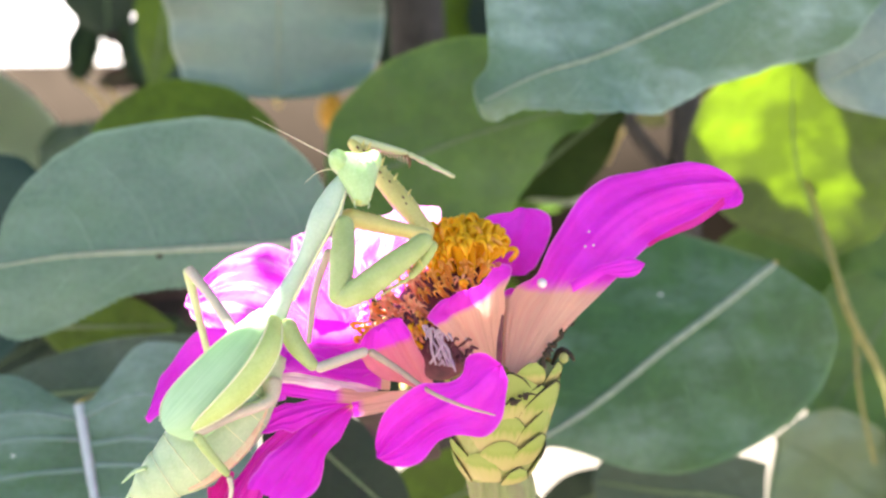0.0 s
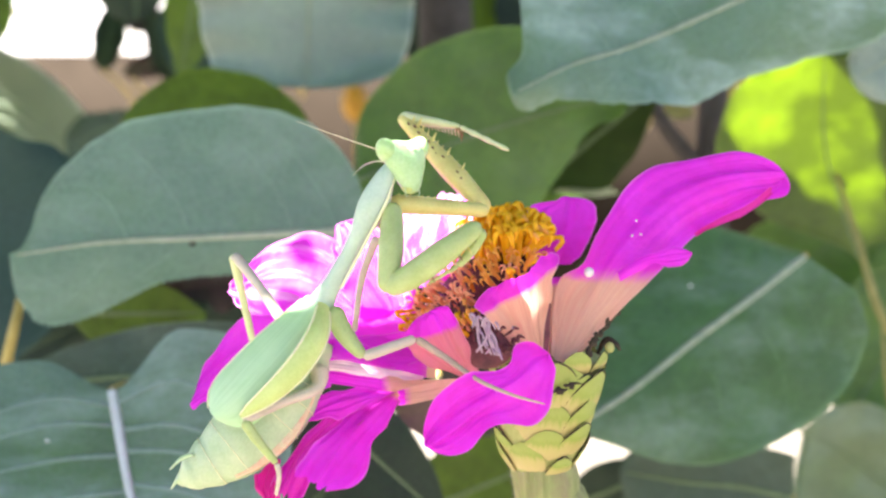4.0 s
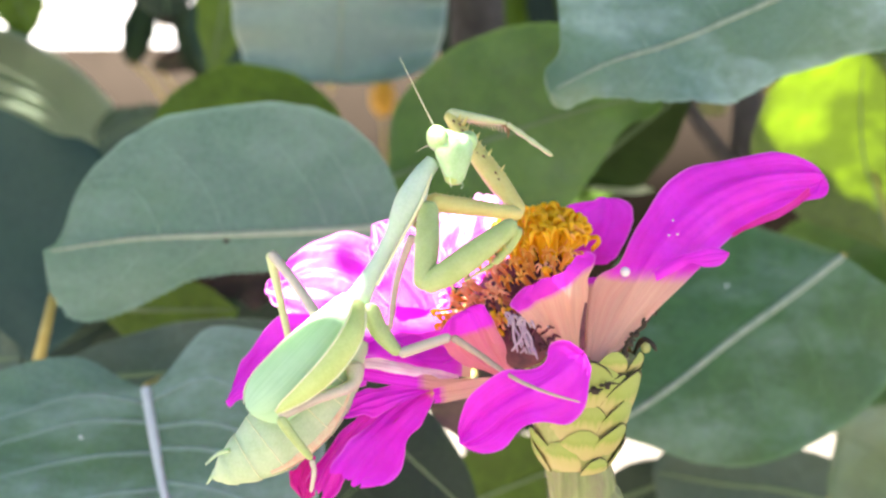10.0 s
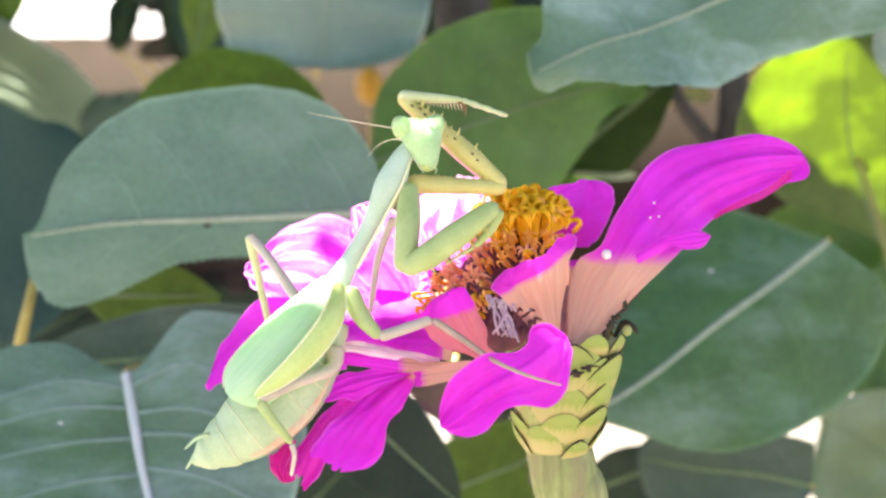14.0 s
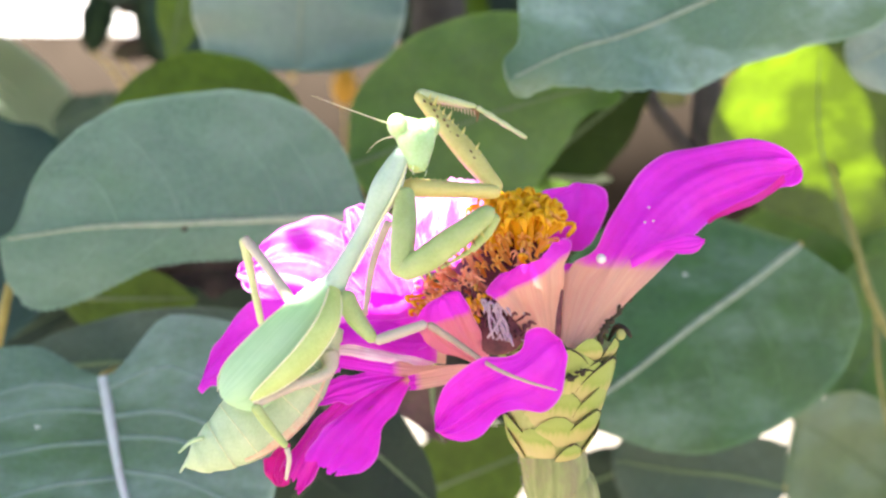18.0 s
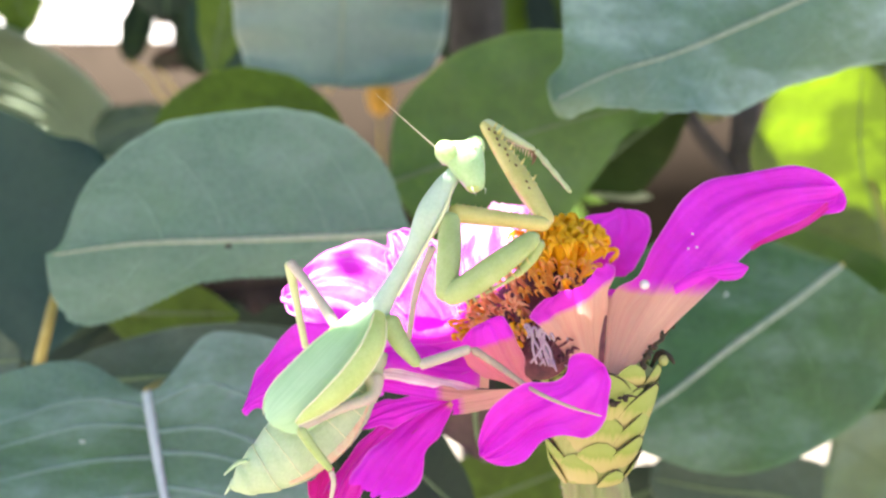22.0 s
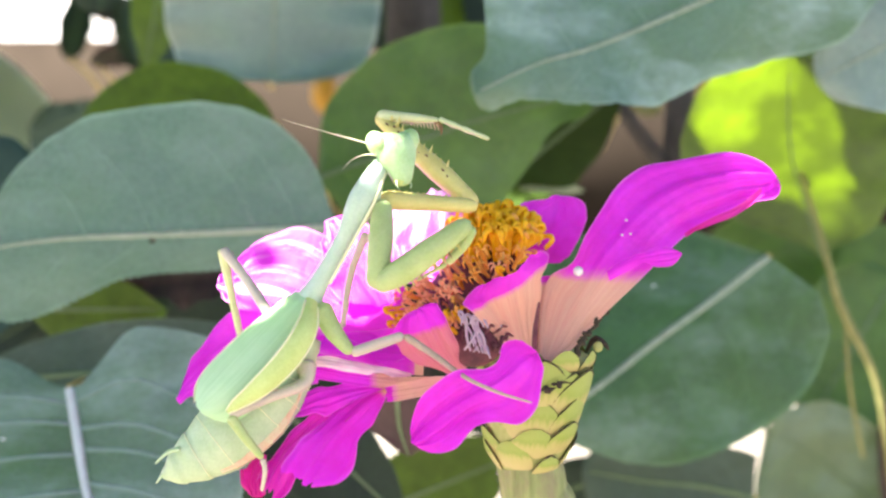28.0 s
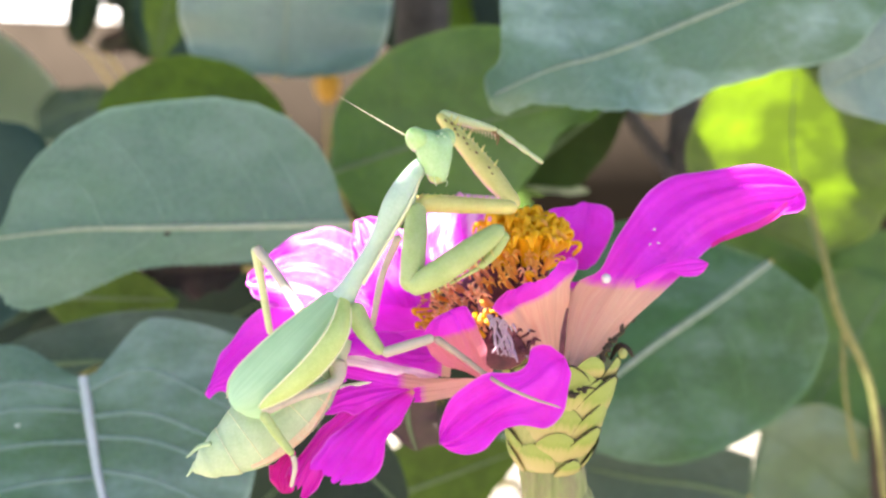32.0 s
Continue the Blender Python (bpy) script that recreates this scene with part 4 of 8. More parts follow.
def spray(name, spots, mat, label):
    """Many simple leaves in one mesh. spots: place, direction, normal, size."""
    bm = bmesh.new()
    layer = bm.loops.layers.uv.verify()
    for p, d, n, size in spots:
        s = d.cross(n).normalized()
        rows_ = []
        for i in range(9):
            u = i / 8
            wv = 0.42 * size * (math.sin(math.pi * min(u * 0.97 + 0.015, 1.0) ** 0.85)) ** 0.6
            rows_.append([bm.verts.new(p + d * size * (u - 0.5) + s * wv * v + n * (0.16 * abs(v) * wv - 0.1 * size * (u - 0.5) ** 2)) for v in (-1, -0.5, 0, 0.5, 1)])
        for i in range(8):
            for j in range(4):
                f = bm.faces.new((rows_[i][j], rows_[i][j + 1], rows_[i + 1][j + 1], rows_[i + 1][j]))
                for loop, (a, b) in zip(f.loops, ((i, j), (i, j + 1), (i + 1, j + 1), (i + 1, j))):
                    loop[layer].uv = (b / 4, a / 8)
    return tagged(finish(name, bm, mat), label, "foliage", kind="stuff")


def rand_dir(flat=0.4):
    return Vector((rnd.uniform(-1, 1), rnd.uniform(-flat, flat), rnd.uniform(-1, 0.6))).normalized()


EYE = Vector((0, 0, 0.60))
# openings to the bright distance: left, right, low, high as slopes from the eye
WINDOWS = ((0.150, 0.205, 0.020, 0.105), (-0.345, -0.035, 0.0, 0.22), (-0.010, 0.016, -0.164, -0.135), (0.130, 0.168, -0.170, -0.142), (0.258, 0.318, -0.172, -0.125))


def in_window(p):
    q = p - EYE
    return any(a < q.x / q.y < b and c < q.z / q.y < d for a, b, c, d in WINDOWS)


back = []
while len(back) < 300:
    d = rnd.uniform(0.56, 0.95)
    p = EYE + Vector((rnd.uniform(-0.75, 0.8) * d, d, rnd.uniform(-0.62, 0.6) * d))
    n = (Vector((rnd.uniform(-0.5, 0.5), -1, rnd.uniform(-0.1, 0.9)))).normalized()
    dd = rand_dir()
    dd = (dd - n * dd.dot(n)).normalized()
    size = rnd.uniform(0.055, 0.085)
    sd = dd.cross(n)
    if any(in_window(p + dd * size * u + sd * size * 0.42 * v) for u in (-0.5, -0.25, 0, 0.25, 0.5) for v in (-1, -0.5, 0, 0.5, 1)):
        continue
    back.append((p, dd, n, size))
spray("shrub_foliage", back[:130], LEAF_SHADE_DARK, "leaves deep inside the shrub with shade put into their dark colour")
spray("shrub_foliage", back[130:], LEAF_OLIVE, "olive leaves deep inside the shrub")

# unseen leaves added above the view, which shade all but a patch of the flower and one leaf
over = []
LEVEL = 0.585
GAPS = ((-0.034, -0.0130, 0.2580, 0.292), (-0.0130, -0.0060, 0.2525, 0.2618), (-0.0130, -0.0060, 0.2685, 0.296), (-0.0060, 0.0010, 0.2520, 0.296), (0.0010, 0.010, 0.2545, 0.296), (0.010, 0.034, 0.2600, 0.296), (0.0222, 0.0275, 0.2279, 0.2298),
        (-0.034, -0.008, 0.2276, 0.2290), (0.0915, 0.104, 0.2430, 0.2570))

GAP_GRID = np.array([(x, y, LEVEL) for a, b, c, d in GAPS for x in np.arange(a, b, 0.0015) for y in np.arange(c, d, 0.0012)])
# the sunlit parts of the thin leaf: shares along it, and across it
for u0, u1, v0, v1 in ((0.40, 0.50, -0.20, -0.10), (0.50, 0.60, -0.30, -0.06), (0.60, 0.70, -0.48, -0.06), (0.70, 0.78, -0.74, -0.06), (0.78, 0.96, -0.96, -0.06), (0.30, 0.52, 0.06, 0.40), (0.52, 0.90, 0.03, 0.32)):
    spots = [LIT_PLACE(u, v) for u in np.arange(u0, u1, 0.02) for v in np.arange(v0, v1, 0.03)]
    spots = [p - SUN_DIR * ((p.z - LEVEL) / SUN_DIR.z) for p in spots]
    GAP_GRID = np.concatenate([GAP_GRID, np.array([tuple(p) for p in spots])])
SUN_ROW = np.array(SUN_DIR)


def shades_gap(p, dd, n, sd, size):
    """True if a leaf there would cast its shadow into one of the gaps."""
    p, dd, n, sd = (np.array(q) for q in (p, dd, n, sd))
    rel = GAP_GRID - p
    q = rel - SUN_ROW * ((rel @ n) / (SUN_ROW @ n))[:, None]
    return bool(((abs(q @ dd) < 0.51 * size) & (abs(q @ sd) < 0.42 * size)).any())


def canopy(count, area, sizes, round_=False):
    """Unseen added leaves overhead whose shadows fall within the area and leave the gaps free."""
    found, tries = 0, 0
    while found < count and tries < 60000:
        tries += 1
        t = Vector((rnd.uniform(area[0], area[1]), rnd.uniform(area[2], area[3]), LEVEL))
        if round_ and ((t.x - 0.06) / 0.27) ** 2 + ((t.y - 0.34) / 0.25) ** 2 > rnd.uniform(0.7, 1.1):
            continue
        p = t + SUN_DIR * rnd.uniform(0.28, 0.60)
        # out of sight
        if p.z - 0.60 < 0.30 * p.y + 0.07:
            continue
        n = (SUN_DIR + Vector((rnd.uniform(-0.5, 0.5), rnd.uniform(-0.5, 0.5), rnd.uniform(-0.3, 0.3)))).normalized()
        dd = rand_dir(1.0)
        dd = (dd - n * dd.dot(n)).normalized()
        size = rnd.uniform(*sizes)
        sd = dd.cross(n)
        if shades_gap(p, dd, n, sd, size):
            continue
        found += 1
        over.append((p, dd, n, size))


canopy(680, (-0.23, 0.35, 0.10, 0.58), (0.045, 0.075), True)
canopy(900, (-0.06, 0.11, 0.195, 0.305), (0.014, 0.026))
canopy(900, (-0.045, 0.04, 0.200, 0.275), (0.007, 0.014))
# tiny added leaves that shade two streaks on a sunlit petal
canopy(10, (-0.0125, -0.0065, 0.2625, 0.2680), (0.0050, 0.0066))
canopy(120, (0.07, 0.12, 0.22, 0.265), (0.007, 0.014))
canopy(420, (0.10, 0.22, 0.33, 0.46), (0.012, 0.024))
canopy(260, (-0.32, 0.05, 0.48, 0.80), (0.045, 0.075))
canopy(300, (0.05, 0.45, 0.47, 0.88), (0.045, 0.075))
spray("shrub_foliage", over, LEAF_GREEN, "unseen leaves added overhead to cast dappled shade")

# ---- the flower ----
zinnia = tagged(new("zinnia"), "magenta zinnia flower with a yellow disc on a thick green stem", "flower")
zinnia.location = (0.02370, 0.24120, 0.58800)


def petal(spine, left, right, side, label="", cup=0.15, ruffle=0.0006, seed=1, claw=0.0, slant=0.0, tip=0.0, head=0.0, ribs=0.35, nu=44, nv=30, mat=None, rag=0.010, crease=0.0):
    """One petal; spine from claw to tip, the half widths of its two sides along it, side: the way across; claw: share of it that stays salmon;
    tip, head: shares of its length that are rounded off; crease: depth of the fold along its middle."""
    nl = 80
    line = spline(spine, nl)
    table = [[q.x for q in spline([(x, 0, 0) for x in half], nl)] for half in (left, right)]
    r = random.Random(seed)
    ph = [r.uniform(0, 6) for _ in range(6)]
    side = Vector(side).normalized()
    size = sum((line[i + 1] - line[i]).length for i in range(nl))

    def place(x, v):
        u = 1 - (1 - x) ** 1.4
        i = min(int(u * nl), nl - 1)
        a = (line[min(i + 2, nl)] - line[max(i - 1, 0)]).normalized()
        n = side.cross(a).normalized()
        hw = max(lerp_list(table[1 if v > 0 else 0], u), 0.0) * rounding(u, tip, head)
        p = line[i].lerp(line[i + 1], u * nl - i) + side * v * hw + n * (cup * hw * v * v)
        wob = math.sin(v * 5.5 + ph[0]) * 0.5 + math.sin(v * 2.7 + u * 4 + ph[1]) + ribs * math.sin(v * 11 + ph[4]) + 0.25 * math.sin(v * 19 + u * 3 + ph[5])
        p += n * ruffle * wob * (0.25 + u) * min(1.0, hw / 0.003)
        p += n * ruffle * v * v * (0.9 * math.sin(u * 9 + ph[2]) + 0.6 * math.sin(u * 21 + ph[3]))
        p += n * crease * math.exp(-(v / 0.3) ** 2) * min(1.0, 3 * u)
        p += a * size * rag * u ** 4 * (math.sin(v * 7 + ph[3]) + 0.5 * math.sin(v * 17 + ph[2]) + 0.3 * math.sin(v * 31 + ph[1]))
        p += side * (rag * 0.5 * size * abs(v) ** 5 * math.sin(u * 26 + ph[5]) * (0.3 + 0.7 * math.sin(u * 7 + ph[0])) * min(1.0, 2 * u) * (1 if v > 0 else -1) * min(1.0, hw / 0.004))
        return p

    bm = bmesh.new()
    sheet(bm, nu, nv, place)
    layer = bm.loops.layers.uv.verify()
    # the salmon claw ends where the shared material puts its border
    for f in bm.faces:
        for loop in f.loops:
            u = 1 - (1 - loop[layer].uv.y) ** 1.4
            c = min(max(claw + slant * (2 * loop[layer].uv.x - 1), 0.02), 0.95)
            loop[layer].uv.y = (u / c * 0.5 if u < c else 0.5 + 0.5 * (u - c) / (1 - c)) if claw else 0.56 + 0.44 * u
    return part("petal", bm, mat or PETAL, zinnia, label)


# the rising petals with salmon claws
petal([(0.00760, -0.00070, -0.00943), (0.01316, 0.00180, 0.00002), (0.01852, 0.00080, 0.00909), (0.02687, 0.00480, 0.01720), (0.03753, 0.00880, 0.02195), (0.05104, 0.01280, 0.02347)], (0.0021, 0.0056, 0.0073, 0.0049, 0.0058, 0.0066, 0.0077, 0.0082, 0.0071, 0.0065, 0.0065), (0.0004, 0.0031, 0.0041, 0.0057, 0.0068, 0.0074, 0.0072, 0.0069, 0.0068, 0.0048, 0.0048), (0.653, -0.148, -0.742), "broad magenta petal rising from a salmon claw", 0.10, 0.0009, seed=1, claw=0.33, slant=0.11, tip=0.08, crease=0.0004)
petal([(0.01804, -0.00200, 0.00615), (0.02191, -0.00250, 0.00834), (0.02642, -0.00220, 0.00933), (0.03115, -0.00100, 0.00991)], (0.0007, 0.0009, 0.0011, 0.0011, 0.0013, 0.0016, 0.0016), (0.0011, 0.0012, 0.0012, 0.0009, 0.0018, 0.0021, 0.0021), (0.192, -0.287, -0.938), "rolled magenta edge of the broad petal", -0.25, 0.0003, seed=31, tip=0.25)
petal([(0.03292, 0.00450, 0.01312), (0.03826, 0.00550, 0.01497), (0.04378, 0.00700, 0.01725), (0.04826, 0.00900, 0.02061)], (0.0002, 0.0008, 0.0012, 0.0014, 0.0013, 0.0012, 0.0011), (0.0006, 0.0000, 0.0000, 0.0000, 0.0000, 0.0002, 0.0003), (0.312, -0.447, -0.838), "crimson underside of a curled petal tip", 0.2, 0.0002, seed=22, mat=PETAL_CRIMSON_SHADE)
petal([(0.00400, -0.00080, -0.00832), (0.00232, -0.00520, -0.00257), (0.00091, -0.00920, 0.00248), (-0.00017, -0.01040, 0.00664)], (0.0004, 0.0026, 0.0037, 0.0044, 0.0051, 0.0059, 0.0066, 0.0073, 0.0079, 0.0085, 0.0051), (0.0014, 0.0022, 0.0030, 0.0037, 0.0044, 0.0050, 0.0055, 0.0061, 0.0076, 0.0086, 0.0070), (0.860, 0.100, 0.500), "salmon outer face of a petal with a magenta lip", -0.25, 0.0005, seed=3, claw=0.78, slant=0.04)
petal([(0.00605, 0.00980, 0.00794), (0.00799, 0.01280, 0.01211), (0.00983, 0.01480, 0.01582), (0.01151, 0.01780, 0.02048)], (0.0042, 0.0046, 0.0050, 0.0054, 0.0058, 0.0062, 0.0064, 0.0064, 0.0058, 0.0020, 0.0020), (0.0050, 0.0056, 0.0060, 0.0063, 0.0065, 0.0065, 0.0065, 0.0065, 0.0062, 0.0057, 0.0057), (0.984, -0.100, -0.148), "magenta petal behind the disc", 0.12, 0.0006, seed=4, tip=0.15)
petal([(-0.00868, -0.00120, -0.01207), (-0.01197, -0.00720, -0.00730), (-0.01403, -0.01020, -0.00322), (-0.01550, -0.01120, 0.00047)], (0.0000, 0.0011, 0.0025, 0.0035, 0.0044, 0.0051, 0.0052, 0.0053, 0.0054, 0.0043, 0.0043), (0.0026, 0.0031, 0.0035, 0.0039, 0.0041, 0.0041, 0.0042, 0.0041, 0.0041, 0.0038, 0.0038), (0.886, 0.100, 0.453), "salmon outer face of a short petal with a magenta lip", -0.2, 0.0005, seed=12, claw=0.70, slant=-0.06, tip=0.12, mat=PETAL_ROSE)
# added maroon strip in place of the dark open gap between the claws
petal([(0.00449, -0.00820, -0.00835), (0.00460, -0.00870, -0.00407), (0.00480, -0.00900, -0.00160), (0.00525, -0.00920, 0.00175)], (0.0004, 0.0005, 0.0004, 0.0002), (0.0004, 0.0005, 0.0004, 0.0002), (1, 0.1, 0.1), "dark strip standing for the shaded slit between two salmon claws", 0.1, 0.0001, seed=34, nu=16, nv=6, mat=MAROON)
petal([(0.00672, 0.00680, -0.00948), (0.00734, 0.00680, -0.00331), (0.00796, 0.00680, 0.00182), (0.00850, 0.00780, 0.00540)], (0.0030, 0.0040, 0.0042, 0.0040), (0.0030, 0.0040, 0.0042, 0.0040), (1, 0.1, 0.1), "inner petal between two salmon claws", 0.1, 0.0003, seed=33, claw=0.9)
# the drooping petals
petal([(0.00417, -0.01250, -0.00686), (-0.00177, -0.01700, -0.01114), (-0.00852, -0.02050, -0.01489), (-0.01604, -0.02120, -0.02028)], (0.0050, 0.0050, 0.0046, 0.0032, 0.0033, 0.0044, 0.0050, 0.0054, 0.0057, 0.0055, 0.0050, 0.0044, 0.0044), (0.0045, 0.0045, 0.0056, 0.0068, 0.0074, 0.0071, 0.0060, 0.0045, 0.0039, 0.0042, 0.0048, 0.0049, 0.0049), (0.632, -0.148, -0.761), "magenta petal drooping to the front with two lobes", -0.14, 0.0010, seed=5, tip=0.22, head=0.16, crease=-0.0008)
petal([(-0.00830, -0.00300, -0.01258), (-0.01239, -0.00600, -0.01305), (-0.01587, -0.00800, -0.01351), (-0.02069, -0.00700, -0.01430)], (0.0010, 0.0014, 0.0018, 0.0018, 0.0017, 0.0016, 0.0013), (0.0019, 0.0018, 0.0014, 0.0012, 0.0012, 0.0014, 0.0012), (0.098, -0.196, -0.976), "salmon claw of the drooping petal", -0.2, 0.0003, seed=15, claw=0.93)
petal([(-0.01992, -0.00120, -0.01336), (-0.02487, -0.00600, -0.01734), (-0.02956, -0.01300, -0.02148), (-0.03326, -0.01950, -0.02705)], (0.0000, 0.0018, 0.0024, 0.0030, 0.0033, 0.0035, 0.0038, 0.0038, 0.0038, 0.0039, 0.0042, 0.0047, 0.0050, 0.0053, 0.0052), (0.0000, 0.0009, 0.0015, 0.0020, 0.0025, 0.0029, 0.0031, 0.0033, 0.0035, 0.0044, 0.0053, 0.0057, 0.0055, 0.0042, 0.0013), (0.841, -0.287, -0.459), "magenta petal hanging below the mantis with a ragged end", 0.04, 0.0006, ribs=0.5, seed=6, claw=0.10, rag=0.026)
petal([(-0.02212, -0.00220, -0.01346), (-0.02945, -0.00620, -0.01693), (-0.03593, -0.01250, -0.02203), (-0.03972, -0.01650, -0.02935)], (0.0009, 0.0016, 0.0022, 0.0021, 0.0023, 0.0021, 0.0020, 0.0021, 0.0026, 0.0033, 0.0031), (0.0012, 0.0019, 0.0026, 0.0030, 0.0032, 0.0033, 0.0035, 0.0035, 0.0031, 0.0032, 0.0023), (0.692, -0.287, -0.663), "overlapped petal below the mantis with shade painted in deep magenta", 0.06, 0.0007, ribs=0.6, seed=26, claw=0.06, rag=0.026, mat=PETAL_DEEP_SHADE)
petal([(-0.01966, -0.00320, -0.01295), (-0.02604, -0.00620, -0.01342), (-0.03175, -0.01000, -0.01425), (-0.03692, -0.01180, -0.01690)], (0.0005, 0.0008, 0.0011, 0.0013, 0.0014, 0.0017, 0.0018, 0.0022, 0.0014), (0.0006, 0.0011, 0.0017, 0.0023, 0.0029, 0.0034, 0.0023, 0.0016, 0.0011), (0.179, -0.447, -0.876), "narrow magenta petal above another", -0.2, 0.0007, seed=16, claw=0.08, rag=0.02)
petal([(-0.04124, -0.01120, -0.02365), (-0.04222, -0.01320, -0.02570), (-0.04281, -0.01520, -0.02771), (-0.04226, -0.01620, -0.02987)], (0.0000, 0.0016, 0.0024, 0.0023, 0.0018, 0.0018, 0.0018), (0.0006, 0.0011, 0.0015, 0.0019, 0.0023, 0.0024, 0.0024), (0.953, -0.287, -0.095), "petal beside the abdomen with shade painted in crimson", 0.25, 0.0006, seed=17, tip=0.3, mat=PETAL_CRIMSON_SHADE)
petal([(-0.01636, -0.00200, -0.01169), (-0.02213, -0.00500, -0.01022), (-0.02795, -0.00800, -0.00868), (-0.03447, -0.00920, -0.00771)], (0.0006, 0.0007, 0.0009, 0.0008, 0.0008, 0.0007, 0.0000), (0.0000, 0.0008, 0.0011, 0.0013, 0.0014, 0.0013, 0.0011), (0.089, -0.447, -0.890), "petal seen on edge with sunlight put into its pale pink", 0.2, 0.0003, seed=7, claw=0.97, mat=PETAL_SUNLIT_PALE)
petal([(-0.01166, -0.00120, -0.01277), (-0.01819, -0.00400, -0.01248), (-0.02603, -0.00700, -0.01120), (-0.03421, -0.00850, -0.00960)], (0.0010, 0.0011, 0.0012, 0.0013, 0.0012, 0.0011, 0.0009), (0.0000, 0.0015, 0.0015, 0.0014, 0.0014, 0.0014, 0.0014), (0.095, -0.287, -0.953), "salmon underside of the petal seen on edge", 0.3, 0.0003, seed=27, claw=0.55)
petal([(-0.03230, 0.00580, -0.00837), (-0.04180, 0.00980, -0.00745), (-0.05075, 0.01080, -0.00931), (-0.05851, 0.00880, -0.01649)], (0.0000, 0.0064, 0.0064, 0.0065, 0.0068, 0.0073, 0.0079, 0.0087, 0.0089, 0.0067, 0.0067), (0.0060, 0.0071, 0.0082, 0.0091, 0.0095, 0.0097, 0.0092, 0.0080, 0.0060, 0.0035, 0.0035), (-0.087, -0.482, -0.872), "magenta petal under the abdomen of the mantis", -0.1, 0.0008, seed=8, tip=0.06)
petal([(-0.01403, 0.00180, -0.00804), (-0.02309, 0.00480, -0.00829), (-0.03028, 0.00680, -0.00897), (-0.03542, 0.00680, -0.01051)], (0.0046, 0.0046, 0.0047, 0.0043, 0.0043, 0.0041, 0.0041), (0.0046, 0.0041, 0.0037, 0.0033, 0.0027, 0.0025, 0.0025), (0.000, -0.482, -0.876), "magenta petal filling the row beneath the disc", -0.1, 0.0006, seed=38, claw=0.05, tip=0.2)
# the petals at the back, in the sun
petal([(-0.01692, 0.00680, -0.00434), (-0.02835, 0.01380, -0.00058), (-0.04090, 0.01980, 0.00508), (-0.05291, 0.02180, 0.00339)], (0.0000, 0.0118, 0.0129, 0.0140, 0.0150, 0.0146, 0.0137, 0.0129, 0.0125, 0.0118, 0.0110, 0.0101, 0.0073, 0.0029, 0.0029), (0.0070, 0.0087, 0.0103, 0.0118, 0.0125, 0.0133, 0.0145, 0.0157, 0.0148, 0.0134, 0.0115, 0.0103, 0.0081, 0.0052, 0.0052), (-0.037, -0.669, -0.742), "magenta petal with ribs in direct sun", -0.12, 0.0009, seed=9, tip=0.08, mat=PETAL_PAINTED_SUN)
petal([(-0.02202, 0.01180, -0.00048), (-0.02626, 0.01580, 0.00572), (-0.02978, 0.02080, 0.01048), (-0.03247, 0.02680, 0.01567)], (0.0073, 0.0071, 0.0070, 0.0063, 0.0053, 0.0044, 0.0032, 0.0020, 0.0020), (0.0000, 0.0065, 0.0076, 0.0086, 0.0096, 0.0096, 0.0089, 0.0095, 0.0095), (0.990, 0.100, -0.099), "magenta petal behind the prothorax", 0.08, 0.0010, seed=10, tip=0.3, mat=PETAL_PAINTED_SUN)
petal([(-0.01454, 0.01580, 0.00359), (-0.01433, 0.02180, 0.00993), (-0.01314, 0.02980, 0.01548), (-0.01144, 0.03780, 0.02113)], (0.0085, 0.0093, 0.0101, 0.0107, 0.0109, 0.0101, 0.0088, 0.0068, 0.0068), (0.0096, 0.0103, 0.0109, 0.0106, 0.0103, 0.0098, 0.0090, 0.0096, 0.0096), (0.999, 0.050, -0.000), "petal at the back with full sun painted in as white", 0.08, 0.0010, seed=11, tip=0.28, mat=PETAL_PAINTED_SUN_WIDE)

bm = bmesh.new()
blob(bm, (0.01277, -0.00270, 0.00676), (0.0009, 0.0009, 0.0009), seg=10)
part("bead", bm, BEAD, zinnia, "tiny white bead on the petal")
for p in ((0.02155, -0.00020, 0.01570), (0.02075, -0.00070, 0.01310), (0.02225, -0.00070, 0.01330)):
    bm = bmesh.new()
    blob(bm, p, (0.00026, 0.00026, 0.0002), seg=6)
    part("pollen_speck", bm, BEAD, zinnia)

# receptacle and disc: a dome of maroon chaff whose florets have opened yellow on the raised side
DISC_C = Vector((-0.00610, 0.00820, 0.00480))
DISC_AXIS = Vector((-0.54, -0.40, 0.74)).normalized()
DISC_R, DISC_H = 0.0112, 0.0032
turn = DISC_AXIS.to_track_quat("Z", "Y").to_matrix().to_4x4()
bm = bmesh.new()
blob(bm, DISC_C - DISC_AXIS * 0.0012, (DISC_R * 0.94, DISC_R * 0.94, DISC_H), turn, 28)
part("disc", bm, MAROON, zinnia, "dark maroon cone of the flower's disc")


